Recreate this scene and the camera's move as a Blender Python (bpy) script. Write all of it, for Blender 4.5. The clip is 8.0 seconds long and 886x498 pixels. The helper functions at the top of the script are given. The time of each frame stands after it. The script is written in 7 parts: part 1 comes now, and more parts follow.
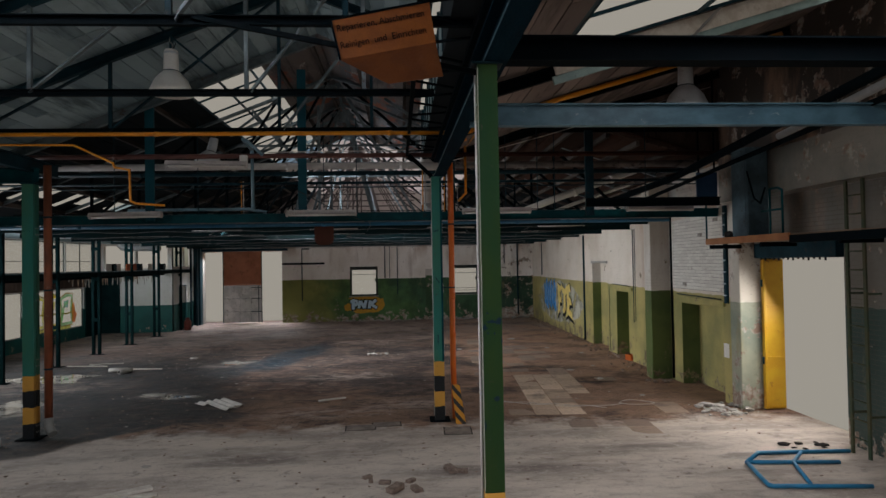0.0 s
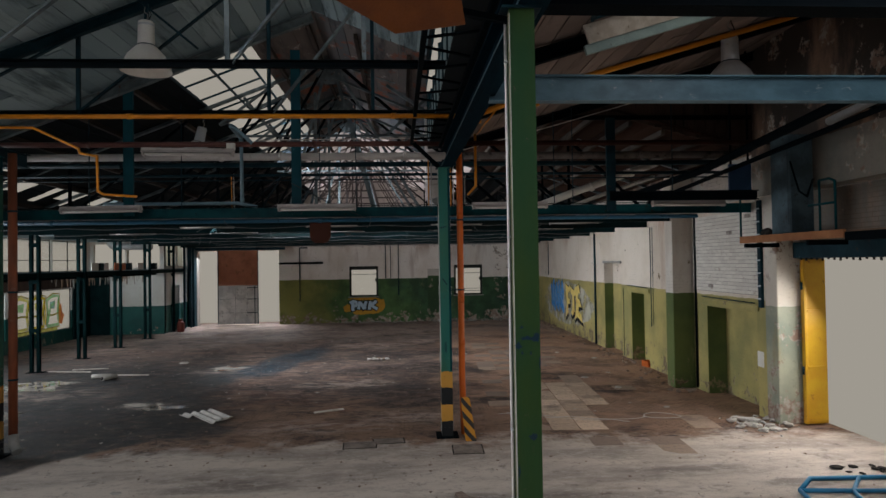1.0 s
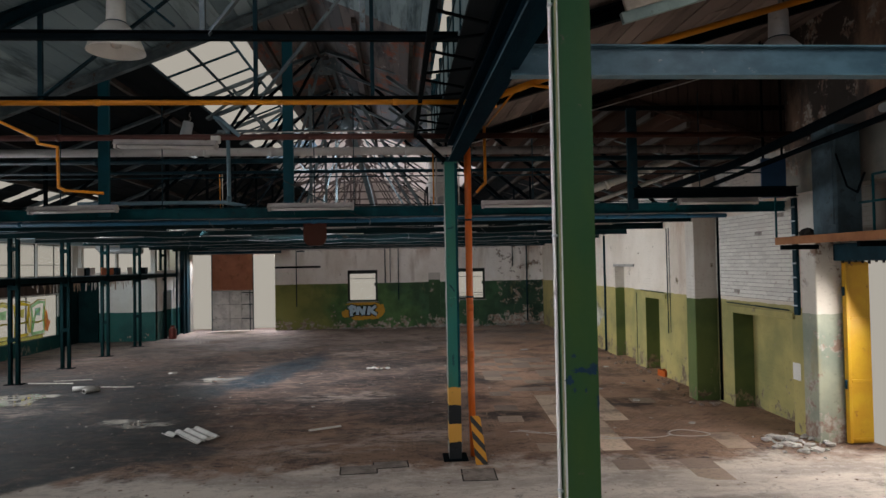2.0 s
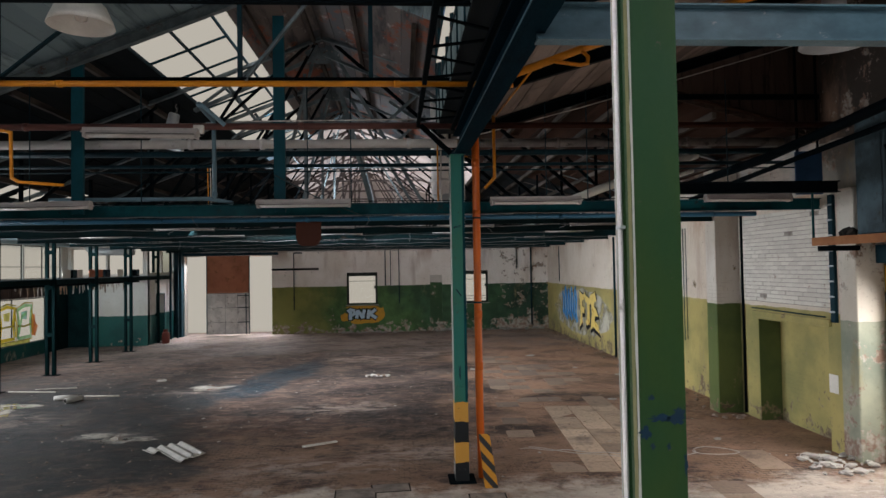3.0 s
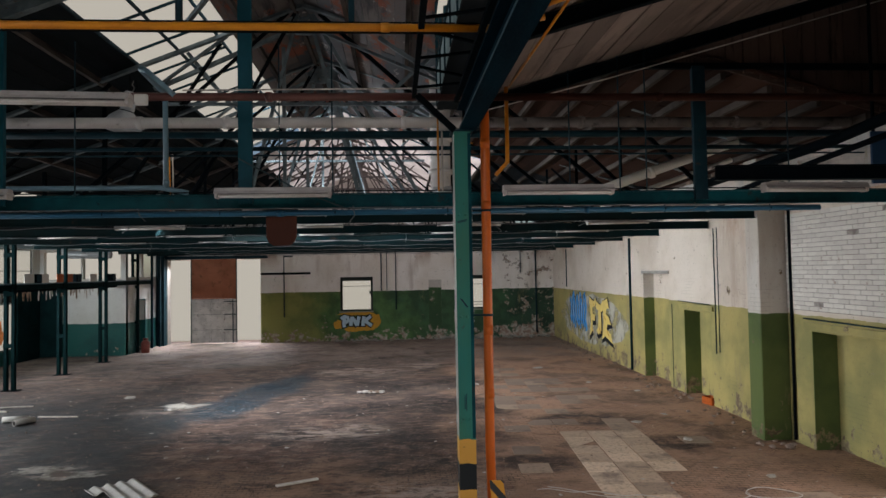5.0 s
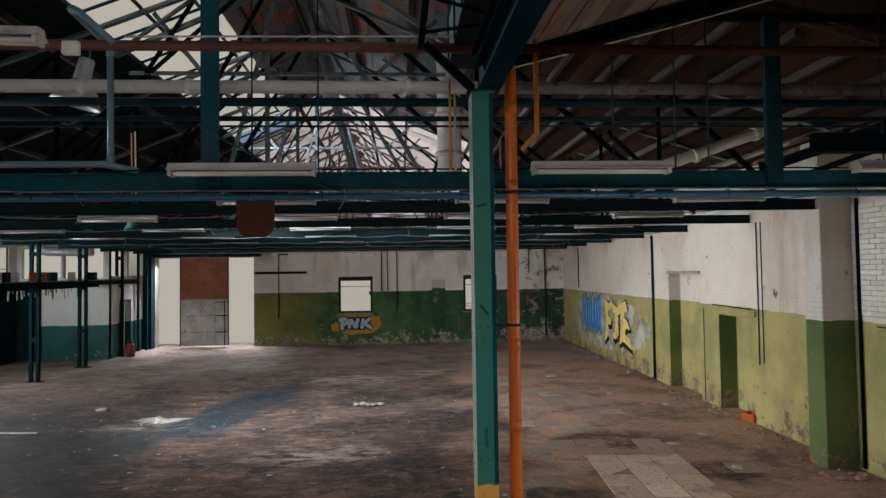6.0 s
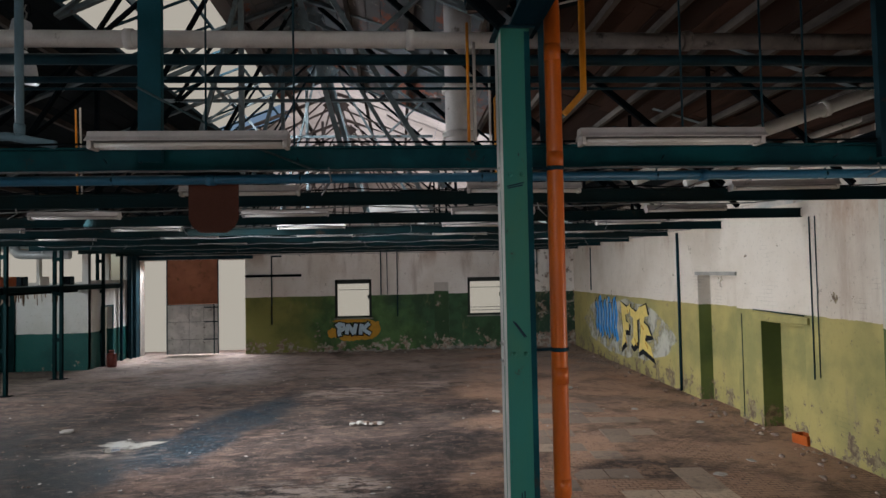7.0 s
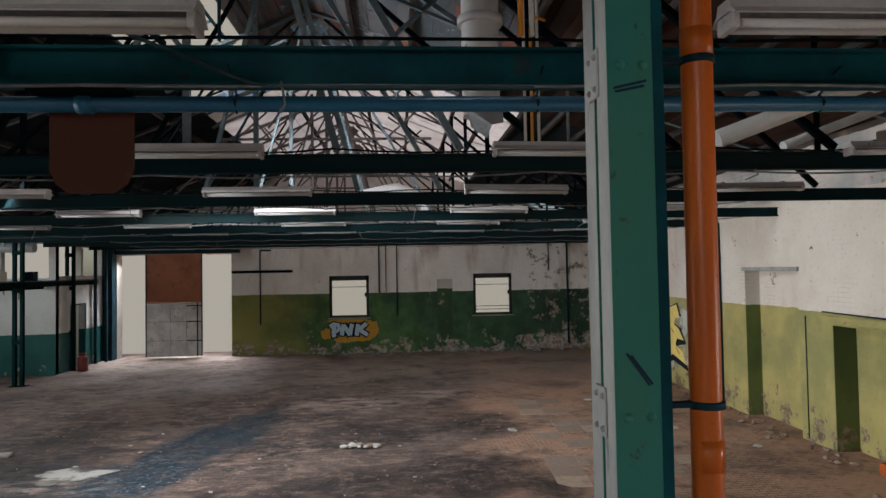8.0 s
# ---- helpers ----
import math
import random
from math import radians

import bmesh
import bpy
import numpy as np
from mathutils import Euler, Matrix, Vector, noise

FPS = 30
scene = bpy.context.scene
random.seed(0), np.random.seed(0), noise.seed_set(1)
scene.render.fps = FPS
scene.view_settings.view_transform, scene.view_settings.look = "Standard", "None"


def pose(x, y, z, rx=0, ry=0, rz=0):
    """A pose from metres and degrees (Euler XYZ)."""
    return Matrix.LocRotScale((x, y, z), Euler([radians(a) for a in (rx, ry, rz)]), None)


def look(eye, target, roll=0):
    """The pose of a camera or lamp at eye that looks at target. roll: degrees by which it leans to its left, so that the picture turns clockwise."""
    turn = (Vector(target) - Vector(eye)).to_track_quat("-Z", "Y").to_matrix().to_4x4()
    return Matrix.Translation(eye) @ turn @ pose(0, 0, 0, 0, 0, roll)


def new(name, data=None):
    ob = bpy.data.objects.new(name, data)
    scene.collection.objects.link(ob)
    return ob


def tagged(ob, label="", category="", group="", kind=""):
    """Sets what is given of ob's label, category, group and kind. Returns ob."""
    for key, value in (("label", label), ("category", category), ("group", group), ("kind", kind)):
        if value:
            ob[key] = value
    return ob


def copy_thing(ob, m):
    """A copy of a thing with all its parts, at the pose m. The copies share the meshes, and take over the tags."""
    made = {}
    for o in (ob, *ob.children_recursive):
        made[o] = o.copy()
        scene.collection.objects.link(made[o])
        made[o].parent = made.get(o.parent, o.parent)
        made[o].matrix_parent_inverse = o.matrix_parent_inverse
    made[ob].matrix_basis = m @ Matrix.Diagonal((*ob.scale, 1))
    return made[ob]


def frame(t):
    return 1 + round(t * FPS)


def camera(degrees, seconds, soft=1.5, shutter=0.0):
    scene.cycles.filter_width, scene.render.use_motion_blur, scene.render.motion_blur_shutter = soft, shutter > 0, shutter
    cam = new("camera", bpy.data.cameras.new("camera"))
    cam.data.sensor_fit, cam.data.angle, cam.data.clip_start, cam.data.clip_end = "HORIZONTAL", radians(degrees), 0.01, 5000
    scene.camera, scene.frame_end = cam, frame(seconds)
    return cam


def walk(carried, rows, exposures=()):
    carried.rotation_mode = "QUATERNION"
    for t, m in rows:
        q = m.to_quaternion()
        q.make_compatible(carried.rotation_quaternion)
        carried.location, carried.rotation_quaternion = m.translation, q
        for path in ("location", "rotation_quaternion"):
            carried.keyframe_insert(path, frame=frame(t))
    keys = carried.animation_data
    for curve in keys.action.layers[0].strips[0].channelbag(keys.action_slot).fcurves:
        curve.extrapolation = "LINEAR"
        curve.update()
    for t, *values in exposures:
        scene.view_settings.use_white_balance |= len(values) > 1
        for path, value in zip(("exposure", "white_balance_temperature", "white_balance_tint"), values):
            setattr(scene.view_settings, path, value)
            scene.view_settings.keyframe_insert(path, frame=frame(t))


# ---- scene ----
cam = camera(68.0, 8.0)
PATH = [
    (0, (-0.031, -0.054, 2.993), (0.096, 1.941, 3.033), -1.0),
    (0.5, (-0.048, 0.548, 3.004), (0.081, 2.544, 3.043), -1.0),
    (1, (-0.096, 1.126, 2.995), (0.031, 3.122, 3.034), -0.9),
    (1.5, (-0.139, 1.697, 3.004), (-0.010, 3.692, 3.047), -0.9),
    (2.8, (-0.168, 2.909, 3.024), (-0.036, 4.904, 3.078), -1.3),
    (3, (-0.172, 3.11, 3.021), (-0.042, 5.105, 3.076), -1.0),
    (3.5, (-0.159, 3.547, 3.026), (-0.029, 5.542, 3.085), -1.2),
    (4, (-0.097, 3.949, 3.023), (0.033, 5.944, 3.086), -1.2),
    (4.5, (-0.068, 4.35, 3.019), (0.063, 6.344, 3.086), -1.1),
    (4.7, (-0.094, 4.549, 3.02), (0.04, 6.543, 3.088), -1.0),
    (5.8, (-0.079, 6.179, 3.013), (0.053, 8.174, 3.08), -0.9),
    (6, (-0.098, 6.545, 3.004), (0.032, 8.54, 3.072), -0.8),
    (6.5, (-0.121, 7.384, 3.027), (0.009, 9.378, 3.098), -1.0),
    (7, (-0.122, 8.154, 3.032), (0.009, 10.148, 3.104), -1.1),
    (7.5, (-0.137, 9.177, 2.965), (-0.005, 11.172, 3.035), -1.0),
    (8, (-0.135, 10.248, 2.993), (-0.003, 12.242, 3.056), -1.0),
]
walk(cam, [(t, look(eye, target, roll)) for t, eye, target, roll in PATH], [(0, -0.34), (1.5, -0.15), (3, 0.24), (4.5, 0.28), (6, 0.2), (8, 0.0)])

# ---- light ----
SKY = (0.405, 0.375, 0.325)            # the overcast daylight outside, as the lens records it
world = bpy.data.worlds.new("world")
scene.world = world
world.use_nodes = True
wn = world.node_tree
sky = wn.nodes.new("ShaderNodeTexSky")
sky.sky_type, sky.sun_disc, sky.sun_elevation, sky.sun_rotation = "NISHITA", False, radians(48), radians(250)
wn.links.new(sky.outputs[0], wn.nodes["Background"].inputs[0])
wn.nodes["Background"].inputs[1].default_value = 0.06

sun = new("sun", bpy.data.lights.new("sun", "SUN"))
sun.data.energy, sun.data.angle, sun.data.color = 4.4, radians(20), (1.0, 0.95, 0.92)
sun.matrix_basis = look((13, 18, 30), (0, 26, 0))


def daylight(name, eye, target, sx, sy, power, color=(0.95, 0.96, 1.02), spread=105):
    """The sky's light through one opening, or an added fill lamp."""
    lamp = new(name, bpy.data.lights.new(name, "AREA"))
    lamp.data.shape, lamp.data.size, lamp.data.size_y = "RECTANGLE", sx, sy
    lamp.data.energy, lamp.data.color, lamp.data.spread = power, color, radians(spread)
    lamp.matrix_basis = look(eye, target)
    return lamp


# roof glazing of the hall (long strip in the western slope), of the front bays, side windows, gates
daylight("daylight_roof", (-3.75, 20.0, 6.95), (-2.85, 20.35, 6.42), 1.2, 11.0, 620, (0.90, 0.97, 1.03), 124)
# Front skylight is out of view, added to light the bright front floor.
daylight("daylight_roof", (-3.9, 2.0, 6.75), (-3.2, 2.6, 4.5), 1.2, 9.0, 740, (0.935, 0.97, 1.03), 165)
daylight("daylight_roof", (3.3, 3.0, 5.72), (3.4, 3.4, 4.0), 1.3, 5.0, 120, spread=150)
daylight("daylight_side", (-13.62, 20.0, 2.6), (0, 20.0, 1.2), 14.0, 2.4, 600, (0.93, 0.98, 1.03))
# Fill lamp added inside the aisle to brighten the cross wall.
daylight("fill_aisle", (-13.3, 21.0, 3.3), (-11.8, 31.0, 1.8), 2.0, 1.0, 60, (0.92, 0.98, 1.0), 90)
daylight("daylight_gate", (7.47, 11.0, 1.6), (4.2, 11.6, -0.5), 2.0, 2.7, 155, (1.0, 0.965, 0.93), 150)
daylight("daylight_far", (-8.25, 34.95, 3.5), (-8.15, 34.0, 1.6), 3.8, 0.6, 250, spread=96)
# Fill light from behind the camera, added; its source is unseen.
daylight("fill_back", (-2.0, -5.95, 3.4), (-1.5, 8.0, 3.2), 7.0, 2.2, 14, (0.93, 0.96, 1.0))

# ---- materials ----


class Nodes:
    """Short hand for a material's nodes."""

    def __init__(self, name):
        self.m = bpy.data.materials.new(name)
        self.m.use_nodes = True
        self.t = self.m.node_tree
        self.b = self.t.nodes["Principled BSDF"]
        self.pos = self.t.nodes.new("ShaderNodeNewGeometry").outputs["Position"]

    def link(self, a, b):
        self.t.links.new(a, b)

    def put(self, socket, v):
        if isinstance(v, bpy.types.NodeSocket):
            self.link(v, socket)
        else:
            socket.default_value = v if isinstance(v, (int, float)) else (*v, 1) if len(v) == 3 and socket.type == "RGBA" else v

    def noise(self, scale, detail=5, rough=0.6, stretch=None, w=0.0):
        n = self.t.nodes.new("ShaderNodeTexNoise")
        n.inputs["Scale"].default_value, n.inputs["Detail"].default_value, n.inputs["Roughness"].default_value = scale, detail, rough
        mp = self.t.nodes.new("ShaderNodeMapping")
        mp.inputs["Scale"].default_value = stretch or (1, 1, 1)
        mp.inputs["Location"].default_value = (w, w * 1.7, w * 0.6)
        self.link(self.pos, mp.inputs["Vector"])
        self.link(mp.outputs[0], n.inputs["Vector"])
        return n.outputs["Fac"]

    def ramp(self, v, lo, hi, a=0.0, b=1.0):
        n = self.t.nodes.new("ShaderNodeMapRange")
        n.interpolation_type = "SMOOTHSTEP"
        for k, x in zip(("Value", "From Min", "From Max", "To Min", "To Max"), (v, lo, hi, a, b)):
            self.put(n.inputs[k], x)
        return n.outputs["Result"]

    def math(self, op, a, b=0.0):
        n = self.t.nodes.new("ShaderNodeMath")
        n.operation = op
        self.put(n.inputs[0], a), self.put(n.inputs[1], b)
        return n.outputs[0]

    def mix(self, f, a, b, kind="MIX"):
        n = self.t.nodes.new("ShaderNodeMix")
        n.data_type, n.blend_type = "RGBA", kind
        self.put(n.inputs["Factor"], f), self.put(n.inputs["A"], a), self.put(n.inputs["B"], b)
        return n.outputs["Result"]

    def axis(self, k):
        n = self.t.nodes.new("ShaderNodeSeparateXYZ")
        self.link(self.pos, n.inputs[0])
        return n.outputs[k]

    def island(self):
        return self.t.nodes.new("ShaderNodeNewGeometry").outputs["Random Per Island"]

    def each(self):
        return self.t.nodes.new("ShaderNodeObjectInfo").outputs["Random"]

    def bump(self, h, strength=0.3, dist=0.01):
        n = self.t.nodes.new("ShaderNodeBump")
        n.inputs["Strength"].default_value, n.inputs["Distance"].default_value = strength, dist
        self.link(h, n.inputs["Height"])
        self.link(n.outputs[0], self.b.inputs["Normal"])

    def done(self, color, rough=0.6, metal=0.0):
        self.put(self.b.inputs["Base Color"], color), self.put(self.b.inputs["Roughness"], rough), self.put(self.b.inputs["Metallic"], metal)
        return self.m


def plain(name, a, b, rough=0.6, scale=6.0, metal=0.0, dirt=None, amount=0.55, bump=0.15, stretch=None, grain=60.0):
    """Two tones mixed by a coarse noise, dirt or rust by a second, and fine relief."""
    n = Nodes(name)
    c = n.mix(n.ramp(n.noise(scale, stretch=stretch), 0.35, 0.65), a, b)
    if dirt:
        c = n.mix(n.ramp(n.noise(scale * 2.7, 8, 0.7, stretch, 4.0), amount, amount + 0.12), c, dirt)
    fine = n.noise(grain, 4, 0.6, stretch, 9.0)
    c = n.mix(n.ramp(fine, 0.3, 0.7, 0.0, 0.22), c, tuple(0.6 * v for v in a))
    n.bump(fine, bump, 0.004)
    n.b.inputs["Specular IOR Level"].default_value = 0.3 if max(a) > 0.12 else 0.07 if max(a) > 0.035 else 0.01
    return n.done(c, n.ramp(fine, 0.2, 0.8, max(rough - 0.12, 0.03), min(rough + 0.12, 1)), metal)


WHITE, OLIVE = (0.68, 0.60, 0.52), (0.42, 0.345, 0.13)


def wall_paint(name, green, white, line, peel=0.6, brick=0.0, worse=None, bare_a=(0.42, 0.38, 0.33), bare_b=(0.26, 0.17, 0.13), drift=()):
    """White above, gloss green dado below, with grime, runs and patches where the paint has come off."""
    n = Nodes(name)
    z = n.axis(2)
    w = n.mix(n.ramp(n.noise(0.7, 6), 0.35, 0.7), white, tuple(v * k for v, k in zip(white, (0.86, 0.83, 0.79))))
    w = n.mix(n.ramp(n.noise(1.1, 8, 0.65, (1, 1, 0.18), 3.0), 0.56, 0.72, 0, 0.5), w, (0.36, 0.25, 0.19))
    g = n.mix(n.ramp(n.noise(0.9, 6, w=7.0), 0.38, 0.66), green, tuple(v * k for v, k in zip(green, (0.62, 0.7, 0.75))))
    for x0, x1, tone in drift:
        g = n.mix(n.ramp(n.math("ADD", n.axis(0), n.ramp(n.noise(0.6, 6, 0.6, w=33.0), 0.2, 0.8, -1.2, 1.2)), x0, x1), g, n.mix(n.ramp(n.noise(1.4, 7, 0.65, w=39.0), 0.4, 0.62), tone, tuple(0.6 * v for v in tone)))
    g = n.mix(n.ramp(n.noise(2.0, 8, 0.7, (1, 1, 0.3), 11.0), 0.58, 0.7, 0, 0.6), g, (0.30, 0.25, 0.13))
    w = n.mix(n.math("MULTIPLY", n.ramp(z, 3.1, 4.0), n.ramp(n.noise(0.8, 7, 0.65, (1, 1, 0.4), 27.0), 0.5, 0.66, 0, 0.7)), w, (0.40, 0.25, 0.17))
    edge = n.math("ADD", line, n.ramp(n.noise(3.0), 0.3, 0.7, -0.012, 0.012))
    c = n.mix(n.math("GREATER_THAN", z, edge), g, w)
    low = n.math("MULTIPLY", n.ramp(z, 0.0, 1.0, 0.14, 0.0), 1.0)
    flake = n.math("ADD", n.noise(2.3, 9, 0.72, w=15.0), low)
    if worse:
        flake = n.math("ADD", flake, n.ramp(n.axis(0), worse, worse + 1.0, 0.0, 0.085))
    bare = n.mix(n.ramp(n.noise(9.0, 6), 0.4, 0.6), bare_a, bare_b)
    peeled = n.ramp(flake, peel, peel + 0.03)
    c = n.mix(peeled, c, bare)
    dirt = n.ramp(n.noise(14.0, 8, 0.7, w=21.0), 0.55, 0.75, 0.0, 0.45)
    c = n.mix(dirt, c, (0.10, 0.09, 0.07))
    h = n.math("ADD", n.noise(30.0, 6, 0.7), n.math("MULTIPLY", peeled, -1.2))
    if brick:
        t = n.t.nodes.new("ShaderNodeTexBrick")
        t.inputs["Scale"].default_value, t.inputs["Brick Width"].default_value, t.inputs["Row Height"].default_value = 1.0, 0.25, 0.0745
        t.inputs["Mortar Size"].default_value, t.inputs["Mortar Smooth"].default_value = 0.008, 0.5
        cb = n.t.nodes.new("ShaderNodeCombineXYZ")
        n.link(n.axis(1), cb.inputs[0]), n.link(z, cb.inputs[1])
        n.link(cb.outputs[0], t.inputs["Vector"])
        h = n.math("ADD", h, n.math("MULTIPLY", t.outputs["Fac"], -brick if brick > 0.65 else -0.25 * brick))
        c = n.mix(n.math("MULTIPLY", t.outputs["Fac"], n.ramp(n.noise(0.9, 5, 0.6, w=55.0), 0.56 if brick < 0.65 else 0.4, 0.66 if brick < 0.65 else 0.6, 0.0, 0.5 if brick > 0.65 else 0.22)), c, (0.10, 0.08, 0.065))
    n.bump(h, 0.5, 0.006)
    n.b.inputs["Specular IOR Level"].default_value = 0.25
    return n.done(c, n.mix(n.math("GREATER_THAN", z, edge), (0.5, 0.5, 0.5), (0.85, 0.85, 0.85)))


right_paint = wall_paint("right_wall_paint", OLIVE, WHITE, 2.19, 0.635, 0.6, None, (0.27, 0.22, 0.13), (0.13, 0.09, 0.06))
# Wall paint darkened and greened for south faces, which lie in shade.
shaded_face_paint = wall_paint("shaded_face_paint", (0.115, 0.15, 0.048), (0.60, 0.56, 0.51), 2.19, 0.66, 0.3, None, (0.27, 0.22, 0.13), (0.13, 0.09, 0.06))
# Dark tones hold the shadow on the wall round the gate.
front_shade_paint = wall_paint("front_wall_shade_paint", (0.040, 0.070, 0.060), (0.20, 0.185, 0.165), 2.19, 0.62, 0.7)
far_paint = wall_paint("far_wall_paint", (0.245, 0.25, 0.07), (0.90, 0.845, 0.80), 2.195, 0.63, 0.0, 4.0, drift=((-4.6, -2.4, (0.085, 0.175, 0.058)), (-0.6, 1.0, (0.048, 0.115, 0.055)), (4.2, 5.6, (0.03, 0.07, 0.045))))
# Infill toned darker than the wall in place of recess shading.
recess_tone = wall_paint("recess_tone_paint", (0.05, 0.105, 0.042), (0.62, 0.575, 0.535), 2.3, 0.62)
# Pale below 4.95 m, dark above.
upper_brick = wall_paint("dark_topped_brick", (0.60, 0.52, 0.46), (0.10, 0.078, 0.066), 4.95, 0.6, 0.7)
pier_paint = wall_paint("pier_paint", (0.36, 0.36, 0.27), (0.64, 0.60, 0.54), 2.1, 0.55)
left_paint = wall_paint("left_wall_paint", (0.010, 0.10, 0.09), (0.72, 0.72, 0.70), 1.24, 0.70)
# Grey below 4.9 m, much darker above.
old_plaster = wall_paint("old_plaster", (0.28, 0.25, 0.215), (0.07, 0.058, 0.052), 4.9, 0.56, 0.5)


def floor_material():
    """Worn block floor, brown and oily, with a pale concrete strip in the front bay."""
    n = Nodes("floor_concrete")
    x, y = n.axis(0), n.axis(1)
    wob = n.ramp(n.noise(0.5, 7, 0.6, w=2.0), 0.2, 0.8, -1.3, 1.3)
    half = n.math("MULTIPLY", wob, 0.5)

    def spot(px, py, rx, ry, lo=1.0, hi=0.45, shake=0.32):
        qx, qy = n.math("MULTIPLY", n.math("ADD", x, -px), 1 / rx), n.math("MULTIPLY", n.math("ADD", y, -py), 1 / ry)
        d = n.math("POWER", n.math("ADD", n.math("MULTIPLY", qx, qx), n.math("MULTIPLY", qy, qy)), 0.5)
        return n.ramp(n.math("ADD", d, n.math("MULTIPLY", wob, shake)), lo, hi)

    # brown ground with dark grime and worn pale patches
    worn = n.mix(n.ramp(n.noise(0.55, 9, 0.66), 0.40, 0.60), n.mix(n.ramp(y, 15.0, 23.0), (0.150, 0.080, 0.058), (0.150, 0.108, 0.092)), n.mix(n.ramp(y, 15.0, 23.0), (0.060, 0.039, 0.035), (0.064, 0.050, 0.046)))
    worn = n.mix(n.ramp(n.noise(2.4, 9, 0.74, (0.7, 1.5, 1), 5.0), 0.51, 0.62, 0, 0.8), worn, (0.29, 0.195, 0.155))
    worn = n.mix(n.ramp(n.noise(0.4, 6, 0.6, w=31.0), 0.5, 0.62, 0, 0.6), worn, (0.165, 0.10, 0.075))
    worn = n.mix(n.ramp(n.noise(1.0, 9, 0.72, (0.8, 1.3, 1), 9.0), 0.53, 0.62, 0, 0.85), worn, (0.030, 0.025, 0.025))
    # Reddish east ground, lightened further where lamp light falls short.
    east = n.math("MULTIPLY", n.ramp(n.math("ADD", x, wob), 0.8, 2.6), n.ramp(y, 12.0, 14.0))
    worn = n.mix(n.math("MULTIPLY", east, n.ramp(n.noise(0.9, 9, 0.72, w=44.0), 0.38, 0.54, 0.25, 0.9)), worn, (0.50, 0.295, 0.20))
    # Ochre patches, plus ground lightened to make up for weak light here.
    near = n.math("MULTIPLY", n.ramp(n.math("ADD", y, wob), 17.0, 13.4), n.ramp(n.noise(1.3, 10, 0.75, (0.8, 1.2, 1), 81.0), 0.41, 0.54, 0.15, 0.9))
    worn = n.mix(near, worn, (0.31, 0.19, 0.13))
    for px, py, rx, ry in ((-0.3, 17.2, 1.7, 1.6), (0.9, 19.6, 1.5, 2.0), (0.2, 15.4, 1.3, 0.8), (-1.4, 19.6, 1.2, 1.1), (1.9, 15.2, 0.9, 0.8), (3.6, 18.1, 1.1, 0.7), (4.6, 16.0, 0.9, 0.7), (4.0, 31.6, 2.2, 1.0), (-0.8, 22.4, 1.3, 1.3), (1.6, 22.8, 1.2, 1.0), (-2.2, 17.4, 1.0, 0.9)):
        worn = n.mix(n.math("MULTIPLY", spot(px, py, rx, ry, 1.05, 0.4), n.ramp(n.noise(2.1, 9, 0.75, w=px), 0.38, 0.55, 0.25, 0.9)), worn, (0.024, 0.020, 0.021))
    # Paler, greyer ground towards the far wall.
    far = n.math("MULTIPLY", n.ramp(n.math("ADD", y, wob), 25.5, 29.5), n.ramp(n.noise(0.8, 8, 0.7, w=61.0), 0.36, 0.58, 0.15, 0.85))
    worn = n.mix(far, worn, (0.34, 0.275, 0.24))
    # oily west side with a hard southern edge, and the blue-grey smear
    edge = n.ramp(n.math("ADD", n.math("ADD", n.math("MULTIPLY", half, 0.35), y), n.ramp(x, -6.4, -4.3, 0.35, -1.6)), 11.0, 11.35)
    oil = n.math("MULTIPLY", n.ramp(n.math("ADD", x, half), n.ramp(y, 13.0, 19.0, -3.0, -4.2), n.ramp(y, 13.0, 19.0, -4.2, -5.2)), edge)
    oil = n.math("MULTIPLY", oil, n.ramp(n.math("ADD", y, wob), 25.0, 19.0))
    worn = n.mix(n.math("MULTIPLY", oil, n.ramp(n.noise(1.6, 9, 0.72, w=17.0), 0.3, 0.52, 0.5, 0.93)), worn, (0.030, 0.033, 0.036))
    dy = n.math("MULTIPLY", n.math("ADD", y, -21.5), 0.30)
    dx = n.math("MULTIPLY", n.math("ADD", n.math("ADD", x, 3.8), n.math("MULTIPLY", n.math("ADD", y, -21.3), -0.2)), 0.98)
    r = n.math("POWER", n.math("ADD", n.math("MULTIPLY", dx, dx), n.math("MULTIPLY", dy, dy)), 0.5)
    r = n.math("ADD", r, n.math("MULTIPLY", wob, 0.22))
    smear = n.math("MULTIPLY", n.ramp(r, 1.05, 0.6), n.ramp(n.noise(6.0, 10, 0.84, (0.6, 1.2, 1), 6.0), 0.42, 0.52, 0.45, 1.0))
    # block joints of the old paving that show where it is worn bare
    t = n.t.nodes.new("ShaderNodeTexBrick")
    t.inputs["Scale"].default_value, t.inputs["Brick Width"].default_value, t.inputs["Row Height"].default_value = 1.0, 0.16, 0.085
    t.inputs["Mortar Size"].default_value, t.inputs["Mortar Smooth"].default_value = 0.009, 0.4
    n.link(n.pos, t.inputs["Vector"])
    joint = n.math("MULTIPLY", t.outputs["Fac"], n.ramp(n.noise(0.7, 6, 0.65, w=19.0), 0.44, 0.58, 0.1, 0.75))
    worn = n.mix(joint, worn, (0.035, 0.027, 0.025))
    pale = n.mix(n.ramp(n.noise(0.8, 8, 0.66, (0.5, 1.5, 1), 8.0), 0.38, 0.64), (0.62, 0.535, 0.465), (0.37, 0.31, 0.27))
    pale = n.mix(n.ramp(n.noise(3.5, 9, 0.74, w=13.0), 0.56, 0.68, 0, 0.7), pale, (0.15, 0.12, 0.105))
